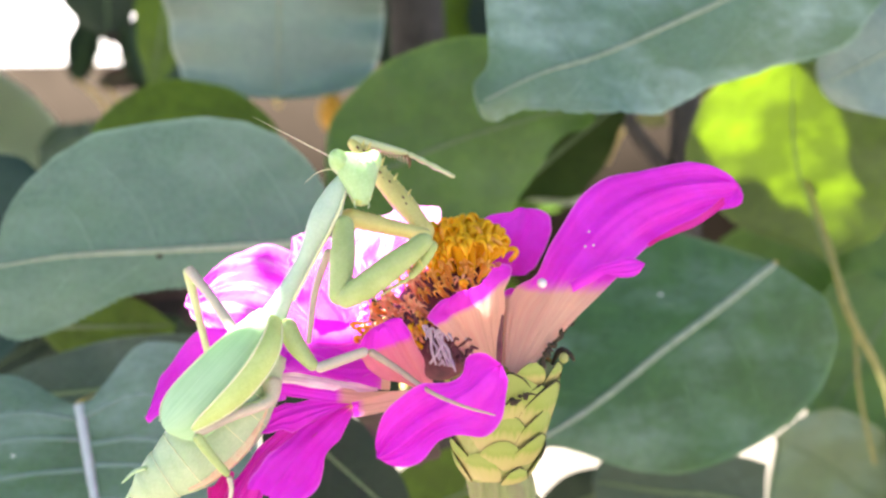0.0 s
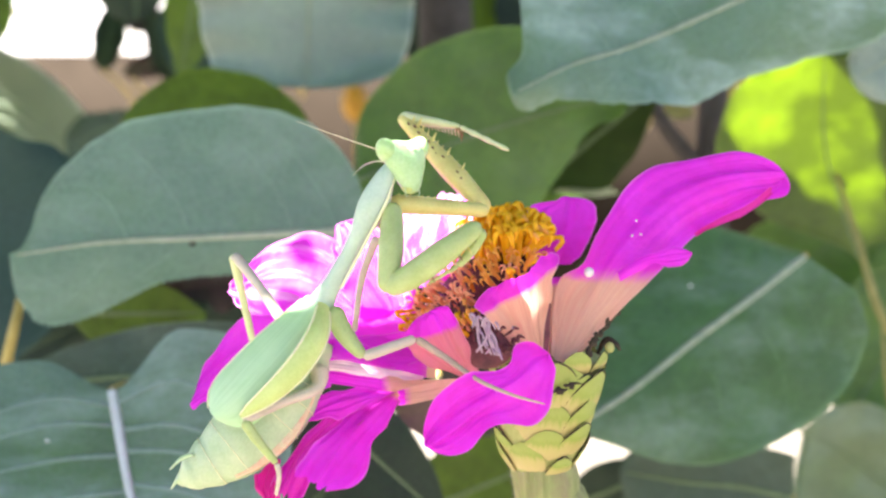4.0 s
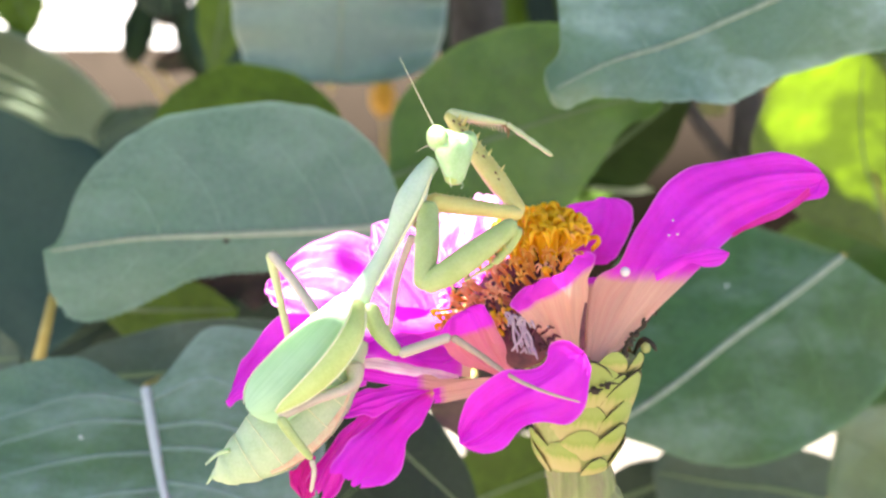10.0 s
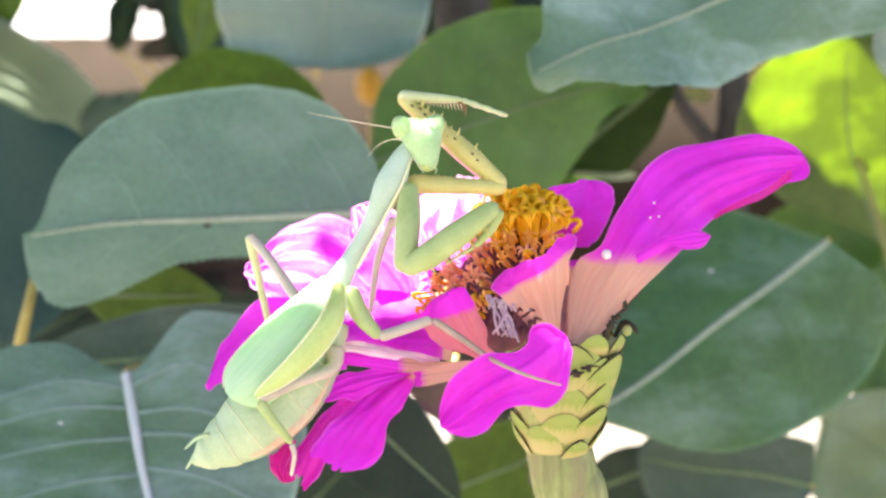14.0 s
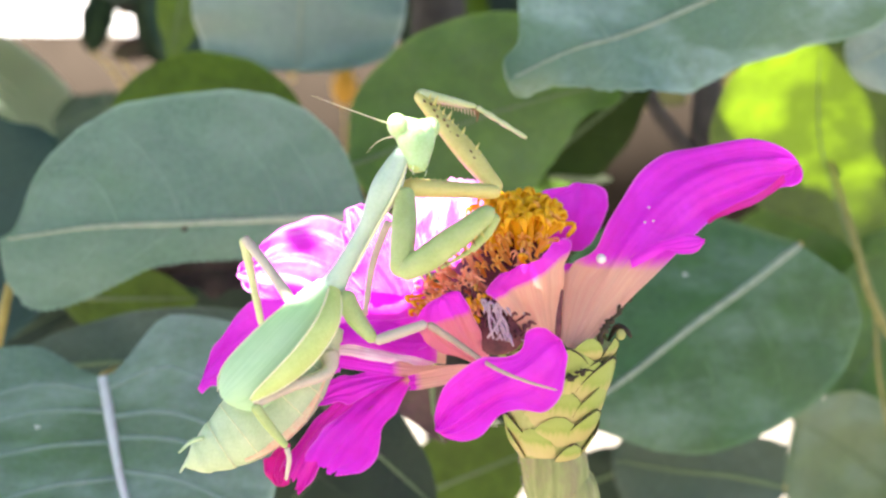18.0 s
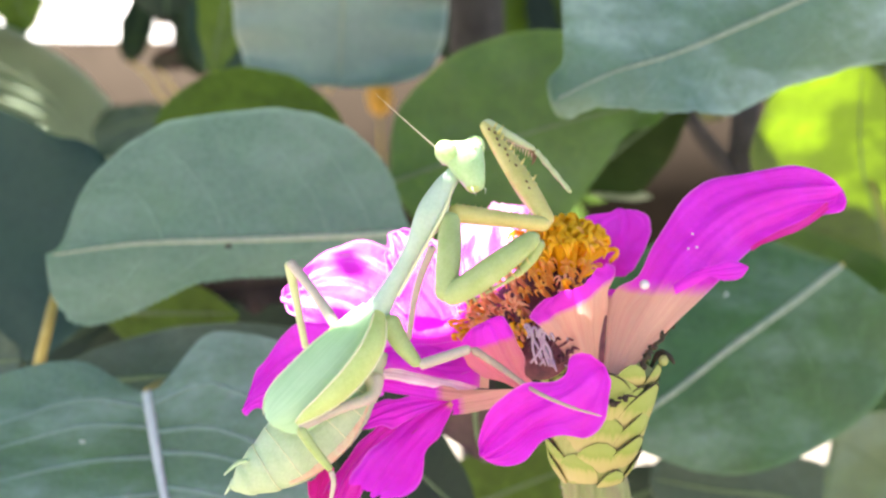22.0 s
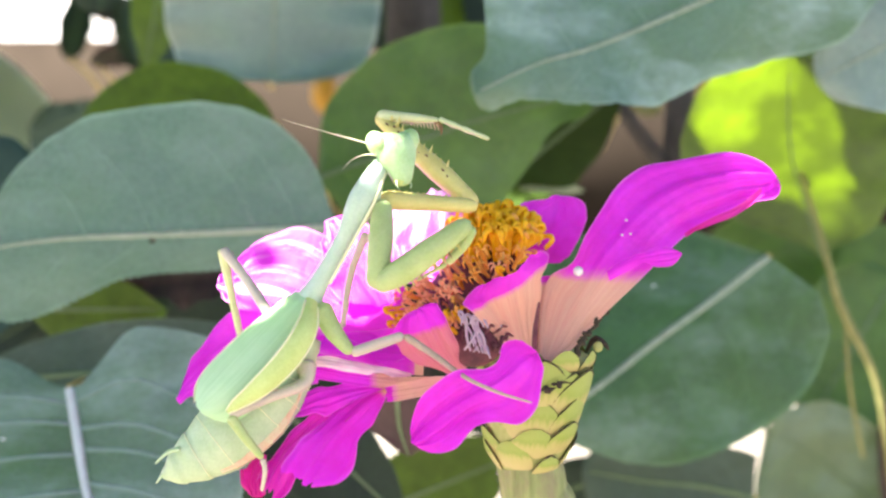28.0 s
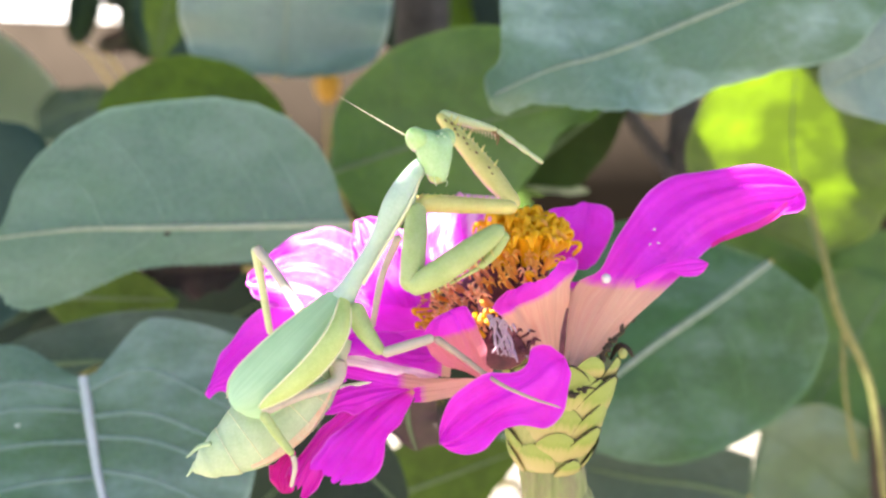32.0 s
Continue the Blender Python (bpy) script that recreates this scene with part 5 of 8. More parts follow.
def floret_mesh(name, mat, open_, length, thick, lobes=5, droop=0.0004):
    """A tube that opens into a star of blunt, bent-back lobes."""
    bm = bmesh.new()
    tube(bm, [(0, 0, 0), (0, 0, length * 0.6), (0, 0, length)], [thick * 0.7, thick * 0.9, thick * 1.2], 3, 8, cap=False, facing=(0, 1, 0))
    for k in range(lobes):
        q = 2 * math.pi * k / lobes + 0.25 * math.sin(k * 2.3)
        d = Vector((math.cos(q), math.sin(q), 0))
        o = Vector((0, 0, length - 0.0002))
        far = open_ * (0.8 + 0.2 * math.sin(k * 1.7))
        tube(bm, [o + d * thick * 0.5, o + d * (thick + far * 0.35) + Vector((0, 0, 0.0007)), o + d * (thick + far * 0.8) + Vector((0, 0, 0.0005)), o + d * (thick + far) - Vector((0, 0, droop))],
             [thick * 0.50, thick * 0.62, thick * 0.54, thick * 0.26], 7, 6, 0.6, facing=(0, 0, 1))
    me = bpy.data.meshes.new(name)
    bm.to_mesh(me)
    bm.free()
    me.materials.append(mat)
    me.shade_smooth()
    return me


F_YEL = floret_mesh("floret_open", FLORET_YELLOW, 0.0016, 0.0034, 0.00060, 5, 0.0006)
F_ORA = floret_mesh("floret_orange", FLORET_ORANGE, 0.0012, 0.0032, 0.00048, 5, 0.0005)
F_SAL = floret_mesh("floret_salmon", FLORET_SALMON, 0.0011, 0.0034, 0.00046, 5, 0.0003)
rnd = random.Random(3)
N = 150
for i in range(N):
    h = 1 - (i + 0.5) / N * 1.35
    q = i * 2.39996
    rr = math.sqrt(max(1 - h * h, 0))
    local = Vector((rr * math.cos(q), rr * math.sin(q), h))
    p = DISC_C + turn.to_3x3() @ Vector((DISC_R * local.x, DISC_R * local.y, DISC_H * h))
    d = (turn.to_3x3() @ Vector((local.x / DISC_R, local.y / DISC_R, h / DISC_H))).normalized()
    out = p - DISC_C
    crown = out.z + rnd.uniform(-0.0010, 0.0010)
    rear = out.y + rnd.uniform(-0.001, 0.001)
    raised = crown > 0.0036 and out.x > -0.0005
    grow = (d + DISC_AXIS * 0.3 + Vector((0, 0, 0.9 if raised else 0.0)) + Vector((rnd.uniform(-0.5, 0.5), rnd.uniform(-0.5, 0.5), rnd.uniform(-0.4, 0.4)))).normalized()
    skip = rnd.random()
    # the shoulder behind the forelegs has shed its florets, and the front stands open
    if out.x < -0.0020 and out.y > 0.0 and skip < 0.8 or not raised and rear < 0.004 and skip < 0.22:
        continue
    me = F_YEL if raised or rear > 0.0078 else F_ORA if crown > 0.0012 or rnd.random() < 0.35 else F_SAL
    grown = rnd.uniform(0.8, 1.25) * (1.45 if raised else 0.75 if me is F_YEL else 1.05)
    ob = new("floret", me)
    ob.parent = zinnia
    ob.matrix_local = Matrix.Translation(p - d * 0.0006) @ grow.to_track_quat("Z", "Y").to_matrix().to_4x4() @ pose(0, 0, 0, 0, 0, rnd.uniform(0, 72)) @ Matrix.Scale(grown, 4)

# curled anthers that stand out of the lower florets
for i in range(150):
    q, h = rnd.uniform(0, 6.283), rnd.uniform(-0.45, 0.6)
    rr = math.sqrt(1 - h * h)
    p = DISC_C + turn.to_3x3() @ Vector((DISC_R * rr * math.cos(q), DISC_R * rr * math.sin(q), DISC_H * h))
    d = (p - DISC_C).normalized()
    if d.y > 0.1 or (d.x > 0.75 and h < 0.1):
        continue
    p += d * 0.0018 + DISC_AXIS * 0.0012
    e = p + d * rnd.uniform(0.0012, 0.0026) + DISC_AXIS * rnd.uniform(0.0005, 0.0020)
    c = Vector((rnd.uniform(-1, 1), rnd.uniform(-1, 0), 0)) * 0.0009
    bm = bmesh.new()
    tube(bm, [p, p.lerp(e, 0.6), e, e + c, e + c * 1.4 - DISC_AXIS * 0.0010, e + c * 0.8 - DISC_AXIS * 0.0014], [0.00022, 0.00026, 0.00042, 0.00044, 0.00036, 0.00014], 10, 6)
    part("anther", bm, (FLORET_YELLOW, FLORET_YELLOW, FLORET_ORANGE)[i % 3], zinnia)

# dark hollow in front, between disc and petals
HOLLOW = Vector((-0.00540, -0.00120, -0.00441))
bm = bmesh.new()
blob(bm, HOLLOW, (0.0058, 0.0040, 0.0058), seg=16)
part("disc_base", bm, MAROON, zinnia, "dark maroon base of the disc")
for i in range(40):
    q, z = rnd.uniform(3.3, 6.1), rnd.uniform(-0.6, 0.6)
    d = Vector((math.cos(q), math.sin(q), z)).normalized()
    p = HOLLOW + Vector((d.x * 0.0057, d.y * 0.0040, d.z * 0.0057))
    e = p + d * rnd.uniform(0.0008, 0.002) + Vector((rnd.uniform(-0.0014, 0.0014), 0, rnd.uniform(0.0008, 0.0034)))
    bm = bmesh.new()
    pale = i % 4 == 0
    tube(bm, [p, (p + e) / 2 + d * 0.0006, e, e + d * 0.0008 + Vector((0.0005, 0, -0.0016 if pale else -0.0002))], [0.00022, 0.00030, 0.00034, 0.00014], 8, 5)
    part("stigma" if pale else "chaff", bm, STIGMA if pale else MAROON, zinnia)

for i in range(6):
    a = Vector((-0.00750, -0.00570, -0.00664)).lerp(Vector((-0.00301, -0.00570, -0.00742)), rnd.random())
    b = Vector((-0.00896, -0.00720, -0.00012)).lerp(Vector((-0.00454, -0.00770, -0.00184)), rnd.random()) + Vector((0, 0, rnd.uniform(-0.0016, 0.001)))
    c = Vector((rnd.choice((-1, 1)) * rnd.uniform(0.0005, 0.0012), -0.0003, 0))
    bm = bmesh.new()
    tube(bm, [a, a.lerp(b, 0.5) + c * 0.6, b, b + c + Vector((0, 0, 0.0002)), b + c * 1.6 - Vector((0, 0, 0.0012))], [0.00022, 0.00026, 0.00030, 0.00028, 0.00012], 12, 6)
    part("stigma", bm, STIGMA, zinnia)

# pale stigmas and dark chaff between disc and petals
for i in range(26):
    q = rnd.uniform(3.4, 6.0)
    d = turn.to_3x3() @ Vector((math.cos(q), math.sin(q), rnd.uniform(-0.45, 0.1)))
    p = DISC_C - DISC_AXIS * 0.003 + d * 0.011
    e = p + d * rnd.uniform(0.001, 0.003) + DISC_AXIS * rnd.uniform(0.001, 0.004)
    bm = bmesh.new()
    tube(bm, [p, (p + e) / 2 + d * 0.001, e, e - DISC_AXIS * 0.0014 + d * 0.0008], [0.0002, 0.0002, 0.00025, 0.00012], 6, 5)
    part("stigma" if i % 3 == 0 else "chaff", bm, STIGMA if i % 3 == 0 else MAROON, zinnia)

# cup of overlapping bracts
rnd = random.Random(5)
CUP_LOW, CUP_TOP = Vector((0.00492, 0.01080, -0.02946)), Vector((0.00643, 0.00780, -0.00854))
bm = bmesh.new()
tube(bm, [CUP_LOW, CUP_LOW.lerp(CUP_TOP, 0.3), CUP_LOW.lerp(CUP_TOP, 0.65), CUP_TOP], [0.0056, 0.0080, 0.0088, 0.0101], 14, 20)
part("calyx", bm, BRACT, zinnia, "pale green flower cup")
cup_axis = (CUP_TOP - CUP_LOW).normalized()
cup_x = cup_axis.cross(Vector((0, 1, 0))).normalized()
cup_y = cup_axis.cross(cup_x)


def bract(h, ang, size):
    rad = soft_list([0.0056, 0.0080, 0.0088, 0.0101], min(max(h, 0.0), 1.0))
    d = cup_x * math.cos(ang) + cup_y * math.sin(ang)
    s = cup_axis.cross(d)
    base = CUP_LOW.lerp(CUP_TOP, h) + d * (rad - 0.0002)
    slope = (soft_list([0.0056, 0.0080, 0.0088, 0.0101], min(h + 0.25, 1.0)) - soft_list([0.0056, 0.0080, 0.0088, 0.0101], min(max(h, 0.0), 1.0))) / 0.0052
    up = (cup_axis + d * (slope * 0.8 + rnd.uniform(0.02, 0.16)) + s * rnd.uniform(-0.15, 0.15)).normalized()

    def place(u, v):
        wv = size * 0.60 * (math.sin(math.pi * (0.22 + 0.76 * u))) ** 0.6
        a = v * wv / rad
        return base + up * (u * size) + s * (math.sin(a) * rad) - d * ((1 - math.cos(a)) * rad) + d * (0.0011 * math.sin(math.pi * u * 0.8))
    bm = bmesh.new()
    sheet(bm, 8, 8, place)
    b = part("bract", bm, BRACT_LEAF, zinnia)
    if rnd.random() < 0.45:
        return
    bm = bmesh.new()
    k1, k2 = rnd.uniform(0.1, 1.3), rnd.uniform(0.1, 1.3)
    pts = [place(0.35, -1)] + [place(0.6, -1), place(0.85, -0.95), place(0.99, -0.5), place(1, 0), place(0.99, 0.5), place(0.85, 0.95), place(0.6, 1), place(0.35, 1)]
    tube(bm, pts, [0.00005, 0.0001 * k1, 0.00017 * k2, 0.00022 * k1, 0.00018 * k2, 0.00022 * k1, 0.00017 * k2, 0.0001 * k1, 0.00005], 20, 5)
    part("bract_rim", bm, BRACT_EDGE, b, "dark dry rim of a bract")


for row, (h, size, n) in enumerate(((-0.04, 0.0058, 6), (0.08, 0.0078, 6), (0.24, 0.0108, 5), (0.46, 0.0110, 6), (0.68, 0.0072, 8), (0.84, 0.0048, 11))):
    for k in range(n):
        bract(h + rnd.uniform(-0.06, 0.06), 2 * math.pi * (k + 0.5 * (row % 2)) / n + rnd.uniform(-0.16, 0.16), size * rnd.uniform(0.85, 1.15))
# a torn bract curling off
bm = bmesh.new()
tube(bm, [(0.01514, 0.00480, -0.00829), (0.01651, 0.00380, -0.00567), (0.01816, 0.00280, -0.00630), (0.01897, 0.00280, -0.00752)], [0.0003, 0.0006, 0.0005, 0.0002], 10, 8)
part("withered_bract", bm, BRACT_EDGE, zinnia, "black withered bract curling off")
bm = bmesh.new()
blob(bm, (0.01700, 0.00230, -0.00690), (0.0009, 0.0005, 0.0010), seg=10)
part("withered_bract", bm, BRACT, zinnia, "pale tip of a withered bract")
# dry black seam where claws and bracts meet, in torn pieces
for a, b, n, thick in (((0.01052, -0.00120, -0.01058), (0.01862, 0.00080, 0.00047), 8, 1.0), ((0.01082, -0.00320, -0.01256), (0.00609, -0.00320, -0.01414), 4, 0.9), ((0.00661, -0.00220, -0.01088), (0.01037, -0.00220, -0.00969), 3, 0.6)):
    for k in range(n):
        pts = []
        for q in range(5):
            u = (k + q / 4 * rnd.uniform(0.8, 1.2)) / n
            pts.append(Vector(a).lerp(Vector(b), u) + Vector((rnd.uniform(-1, 1), rnd.uniform(-0.4, 0.2), rnd.uniform(-1, 1))) * 0.0007)
        bm = bmesh.new()
        tube(bm, pts, [0.0001] + [thick * rnd.uniform(0.0002, 0.0007) for q in range(3)] + [0.0001], 16, 6, 0.5)
        part("withered_bract", bm, BRACT_EDGE, zinnia, "black withered scrap of a bract")

bm = bmesh.new()
STEM_PTS = [(0.00530, 0.01080, -0.02825), (0.00660, 0.01080, -0.03494), (0.00960, 0.01280, -0.05737), (0.01061, 0.02080, -0.21157), (0.02, 0.02, -0.586)]
tube(bm, STEM_PTS, [0.0060, 0.0062, 0.0060, 0.0054, 0.0060], 60, 28)
part("stem", bm, STEM_GREEN, zinnia, "thick hairy light green stem")
bm = bmesh.new()
for i in range(500):
    u = rnd.uniform(0.0, 0.30)
    q = rnd.uniform(0, 6.283)
    line = Vector(STEM_PTS[0]).lerp(Vector(STEM_PTS[2]), u / 0.30)
    d = Vector((math.cos(q), math.sin(q), 0.1))
    p = line + d * 0.0060
    e = p + d * 0.0008
    s = Vector((0, 0, 0.00005))
    v = [bm.verts.new(x) for x in (p - s, p + s, e)]
    bm.faces.new(v)
tagged(part("stem_hairs", bm, STIGMA, zinnia), kind="stuff")

# ---- the mantis ----
mantis = tagged(new("mantis"), "green praying mantis grooming a foreleg on the flower", "insect")
mantis.location = (-0.00888, 0.22800, 0.59065)

bm = bmesh.new()
tube(bm, [(-0.00227, 0.00400, -0.00593), (-0.00605, 0.00300, -0.01276), (-0.01000, 0.00100, -0.01855), (-0.01595, -0.00100, -0.02395), (-0.02193, -0.00200, -0.02783), (-0.02474, -0.00200, -0.02923)], [0.0036, 0.0058, 0.0064, 0.0056, 0.0030, 0.0006], 48, 20, 0.85)
abdomen = part("abdomen", bm, SKIN, mantis, "swollen pale green abdomen")
# segment rims and the pinkish flank
line = spline([(-0.00227, 0.00400, -0.00593), (-0.00605, 0.00300, -0.01276), (-0.01000, 0.00100, -0.01855), (-0.01595, -0.00100, -0.02395), (-0.02193, -0.00200, -0.02783)], 40)
for i in range(10, 39, 5):
    a = (line[i + 1] - line[i - 1]).normalized()
    r = soft_list([0.0036, 0.0058, 0.0064, 0.0056, 0.0030], i / 40) * 1.02
    s = a.cross(Vector((0, -1, 0))).normalized()
    n = s.cross(a)
    bm = bmesh.new()
    tube(bm, [line[i] + (s * math.cos(q) + n * math.sin(q) * 0.85) * r for q in [math.pi * (1.02 - 1.04 * k / 10) for k in range(11)]], [0.00007] * 4, 22, 6)
    part("segment_rim", bm, CREAM, abdomen)
bm = bmesh.new()
tube(bm, [line[i] + ((line[i + 1] - line[i - 1]).normalized().cross(Vector((0, -1, 0))) * -1 * 0.78 + Vector((0, -0.52, 0))) * soft_list([0.0036, 0.0058, 0.0064, 0.0056, 0.0030], i / 40) for i in range(8, 34, 3)], [0.0003, 0.0009, 0.0013, 0.0011, 0.0004], 24, 10, 0.30)
part("flank_band", bm, SKIN_BAND, abdomen, "salmon pink band along the flank")
for a, b in (((-0.02166, -0.00400, -0.02444), (-0.02525, -0.00600, -0.02653)), ((-0.02353, -0.00200, -0.02858), (-0.02562, -0.00300, -0.03028))):
    bm = bmesh.new()
    tube(bm, [a, (Vector(a) + Vector(b)) / 2 + Vector((0, 0, 0.0006)), b], [0.0004, 0.00035, 0.0001], 8, 8)
    part("cercus", bm, SKIN_RIM, mantis)


def wing(spine, widths, facing, name, mat, cup, rims):
    line = spline(spine, 30)
    facing = Vector(facing).normalized()

    def place(u, v):
        i = min(round(u * 30), 30)
        a = (line[min(i + 1, 30)] - line[max(i - 1, 0)]).normalized()
        s = a.cross(facing).normalized()
        n = s.cross(a)
        hw = soft_list(widths, u)
        if u > 0.8:
            hw *= math.sqrt(max(1 - ((u - 0.8) / 0.205) ** 2, 0.01))
        return line[i] + s * v * hw - n * cup * hw * v * v
    bm = bmesh.new()
    sheet(bm, 30, 16, place)
    ob = part(name, bm, mat, mantis)
    for sg in rims:
        bm = bmesh.new()
        tube(bm, [place(u, sg) for u in (0.02, 0.2, 0.4, 0.6, 0.8, 0.92, 0.99)], [0.0002, 0.00022, 0.0002, 0.00018, 0.00015, 0.00015, 0.0001], 30, 6)
        part("wing_rim", bm, CREAM, ob, "cream coloured wing edge")
    return ob


wing([(-0.00146, 0.00300, 0.00083), (-0.00850, 0.00000, -0.00491), (-0.01397, -0.00200, -0.01041), (-0.01959, -0.00200, -0.01640)], [0.0022, 0.0039, 0.0044, 0.0039], (-0.5, -0.6, 0.75), "forewing", WING, 0.35, ())
wing([(-0.00090, -0.00100, 0.00042), (-0.00694, -0.00600, -0.00638), (-0.01291, -0.00800, -0.01289), (-0.01792, -0.00800, -0.01754)], [0.0028, 0.0047, 0.0053, 0.0046], (-0.1, -1, 0.35), "forewing", WING, 0.5, (1,))
wing([(0.00012, -0.00300, -0.00006), (-0.00078, -0.00800, -0.00551), (-0.00590, -0.01050, -0.01219), (-0.01316, -0.01000, -0.01766)], [0.0012, 0.0020, 0.0019, 0.0009], (0.45, -1, -0.15), "costal_field", WING_COSTAL, 0.35, (-1, 1))

bm = bmesh.new()
tube(bm, [(-0.00175, 0.00100, -0.00194), (0.00047, 0.00000, 0.00189), (0.00474, -0.00100, 0.00945), (0.00804, -0.00200, 0.01582), (0.01001, -0.00200, 0.02013), (0.01208, -0.00100, 0.02300)], [0.0029, 0.0018, 0.00145, 0.0025, 0.0018, 0.0013], 40, 16, 0.85)
part("prothorax", bm, SKIN_BLUE, mantis, "long pale blue-green prothorax")
bm = bmesh.new()
tube(bm, [(0.00270, -0.00200, 0.00242), (0.00711, -0.00300, 0.01038), (0.01000, -0.00400, 0.01576), (0.01187, -0.00250, 0.02085)], [0.0003, 0.0003, 0.0003, 0.0001], 24, 6)
part("prothorax_keel", bm, CREAM, mantis)


def limb(name, pts, radii, mat, flat=1.0):
    bm = bmesh.new()
    tube(bm, pts, radii, 40, 12, flat, blunt=True)
    return part(name, bm, mat, mantis)


# foreleg on the near side, folded
limb("coxa", [(0.01132, -0.00200, 0.01619), (0.01109, -0.00600, 0.00945), (0.01034, -0.00800, 0.00179)], [0.0016, 0.0021, 0.0017], SKIN_LEG)
near_femur = limb("femur", [(0.01007, -0.00800, 0.00215), (0.01487, -0.00900, 0.00491), (0.01986, -0.00900, 0.00854), (0.02555, -0.00700, 0.01274)], [0.0016, 0.0022, 0.0021, 0.0014], SKIN_LEG, 0.8)
limb("tibia", [(0.02600, -0.00650, 0.01200), (0.02440, -0.00650, 0.00880), (0.02180, -0.00650, 0.00590)], [0.0011, 0.0009, 0.0006], SKIN_LEG)
limb("tarsus", [(0.02180, -0.00600, 0.00590), (0.01900, -0.00600, 0.00430), (0.01700, -0.00550, 0.00310)], [0.0004, 0.0003, 0.0002], SKIN_LEG)
for k in range(9):
    u = 0.2 + 0.08 * k
    p = spline([(0.01007, -0.00800, 0.00215), (0.01487, -0.00900, 0.00491), (0.01986, -0.00900, 0.00854), (0.02482, -0.00700, 0.01219)], 40)[round(u * 40)]
    e = p + Vector((0.0015, -0.0006, -0.0027))
    bm = bmesh.new()
    tube(bm, [p + Vector((0.0008, 0, -0.0014)), e], [0.0003, 0.00005], 3, 5)
    part("spine", bm, SPINE_DARK if k % 4 == 3 else SKIN_OCHRE, near_femur)

# walking legs
limb("femur", [(0.00098, -0.00100, -0.00071), (0.00308, -0.00200, -0.00507), (0.00636, -0.00300, -0.00902)], [0.0018, 0.0016, 0.0009], SKIN_LEG)
limb("tibia", [(0.00618, -0.00300, -0.00892), (0.01038, -0.00200, -0.00760), (0.01490, -0.00100, -0.00617)], [0.0009, 0.0009, 0.0008], SKIN_PINK)
limb("tarsus", [(0.01490, -0.00100, -0.00617), (0.01975, -0.00200, -0.00928), (0.02493, -0.00800, -0.01244), (0.03001, -0.01200, -0.01437), (0.03526, -0.01300, -0.01586)], [0.0007, 0.00055, 0.00036, 0.00026, 0.00012], SKIN_TARSUS)
limb("femur", [(0.00850, 0.00400, 0.01089), (0.00575, 0.00800, 0.00358), (0.00411, 0.01200, -0.00596)], [0.0008, 0.0007, 0.0005], SKIN_PINK)
limb("femur", [(-0.00766, 0.00400, -0.00324), (-0.01205, 0.00800, 0.00261), (-0.01678, 0.01200, 0.00796)], [0.0010, 0.0009, 0.0009], SKIN_PINK)
limb("tibia", [(-0.01678, 0.01200, 0.00796), (-0.01589, 0.01500, 0.00140), (-0.01446, 0.01900, -0.00815)], [0.0010, 0.0008, 0.0006], SKIN_TIBIA)
limb("femur", [(-0.00132, 0.00000, -0.01039), (-0.00161, -0.00200, -0.01397), (-0.00713, -0.00600, -0.01585), (-0.01281, -0.00900, -0.01833)], [0.0020, 0.0011, 0.0009, 0.0008], SKIN_PINK)
limb("tibia", [(-0.01281, -0.00900, -0.01833), (-0.01054, -0.00900, -0.02160), (-0.00771, -0.00800, -0.02538)], [0.0009, 0.0008, 0.0006], SKIN_LEG)
limb("tarsus", [(-0.00771, -0.00800, -0.02538), (-0.00735, -0.00800, -0.02748), (-0.00797, -0.00700, -0.03085)], [0.0005, 0.0004, 0.0003], SKIN_PINK)


# moving foreleg: each piece lies along its own x axis
def piece(name, length, radii, mat, flat=0.85, bend=0.0, label=""):
    bm = bmesh.new()
    tube(bm, [(0, 0, 0), (length * 0.33, 0, bend), (length * 0.66, 0, bend), (length, 0, 0)], radii, 44, 12, flat, facing=(0, 1, 0), blunt=True)
    return part(name, bm, mat, mantis, label)


coxa = piece("coxa", 0.0186, [0.0019, 0.0018, 0.0016, 0.0015], SKIN_OCHRE)
femur = piece("femur", 0.0242, [0.0016, 0.0024, 0.0020, 0.0012], SKIN_OCHRE, 0.8, label="thick ochre green spiny femur")
tibia = piece("tibia", 0.0110, [0.0014, 0.0012, 0.0010, 0.0006], SKIN_TIBIA, 0.8)
tarsus = piece("tarsus", 0.0108, [0.0006, 0.00042, 0.00056, 0.0004, 0.00052, 0.00036, 0.00042, 0.0003], SKIN_TIBIA, 1.0, 0.0, "segmented pale tarsus")
for k in range(12):
    x = 0.007 + 0.0013 * k
    bm = bmesh.new()
    big = 1.9 if k % 3 == 1 else 0.5
    tube(bm, [(x, 0.0012, -0.0006), (x + 0.0005, 0.0020 + 0.0005 * big, -0.0008)], [0.00045 if k % 3 == 1 else 0.00028, 0.00006], 3, 5)
    part("spine", bm, SKIN_OCHRE, femur)
    bm = bmesh.new()
    blob(bm, (x, 0.0008 + 0.0003 * math.sin(k * 2.1), -0.00192 + 0.00003 * k), (0.00042, 0.00024, 0.00026), seg=6)
    part("dark_spot", bm, SPINE_DARK, femur)
for k in range(14):
    x = 0.0012 + 0.0011 * k
    bm = bmesh.new()
    tube(bm, [(x, -0.0013, -0.0002), (x + 0.0002, -0.0018, -0.0003)], [0.00018, 0.00006], 3, 5)
    part("spine", bm, SKIN_OCHRE, coxa)
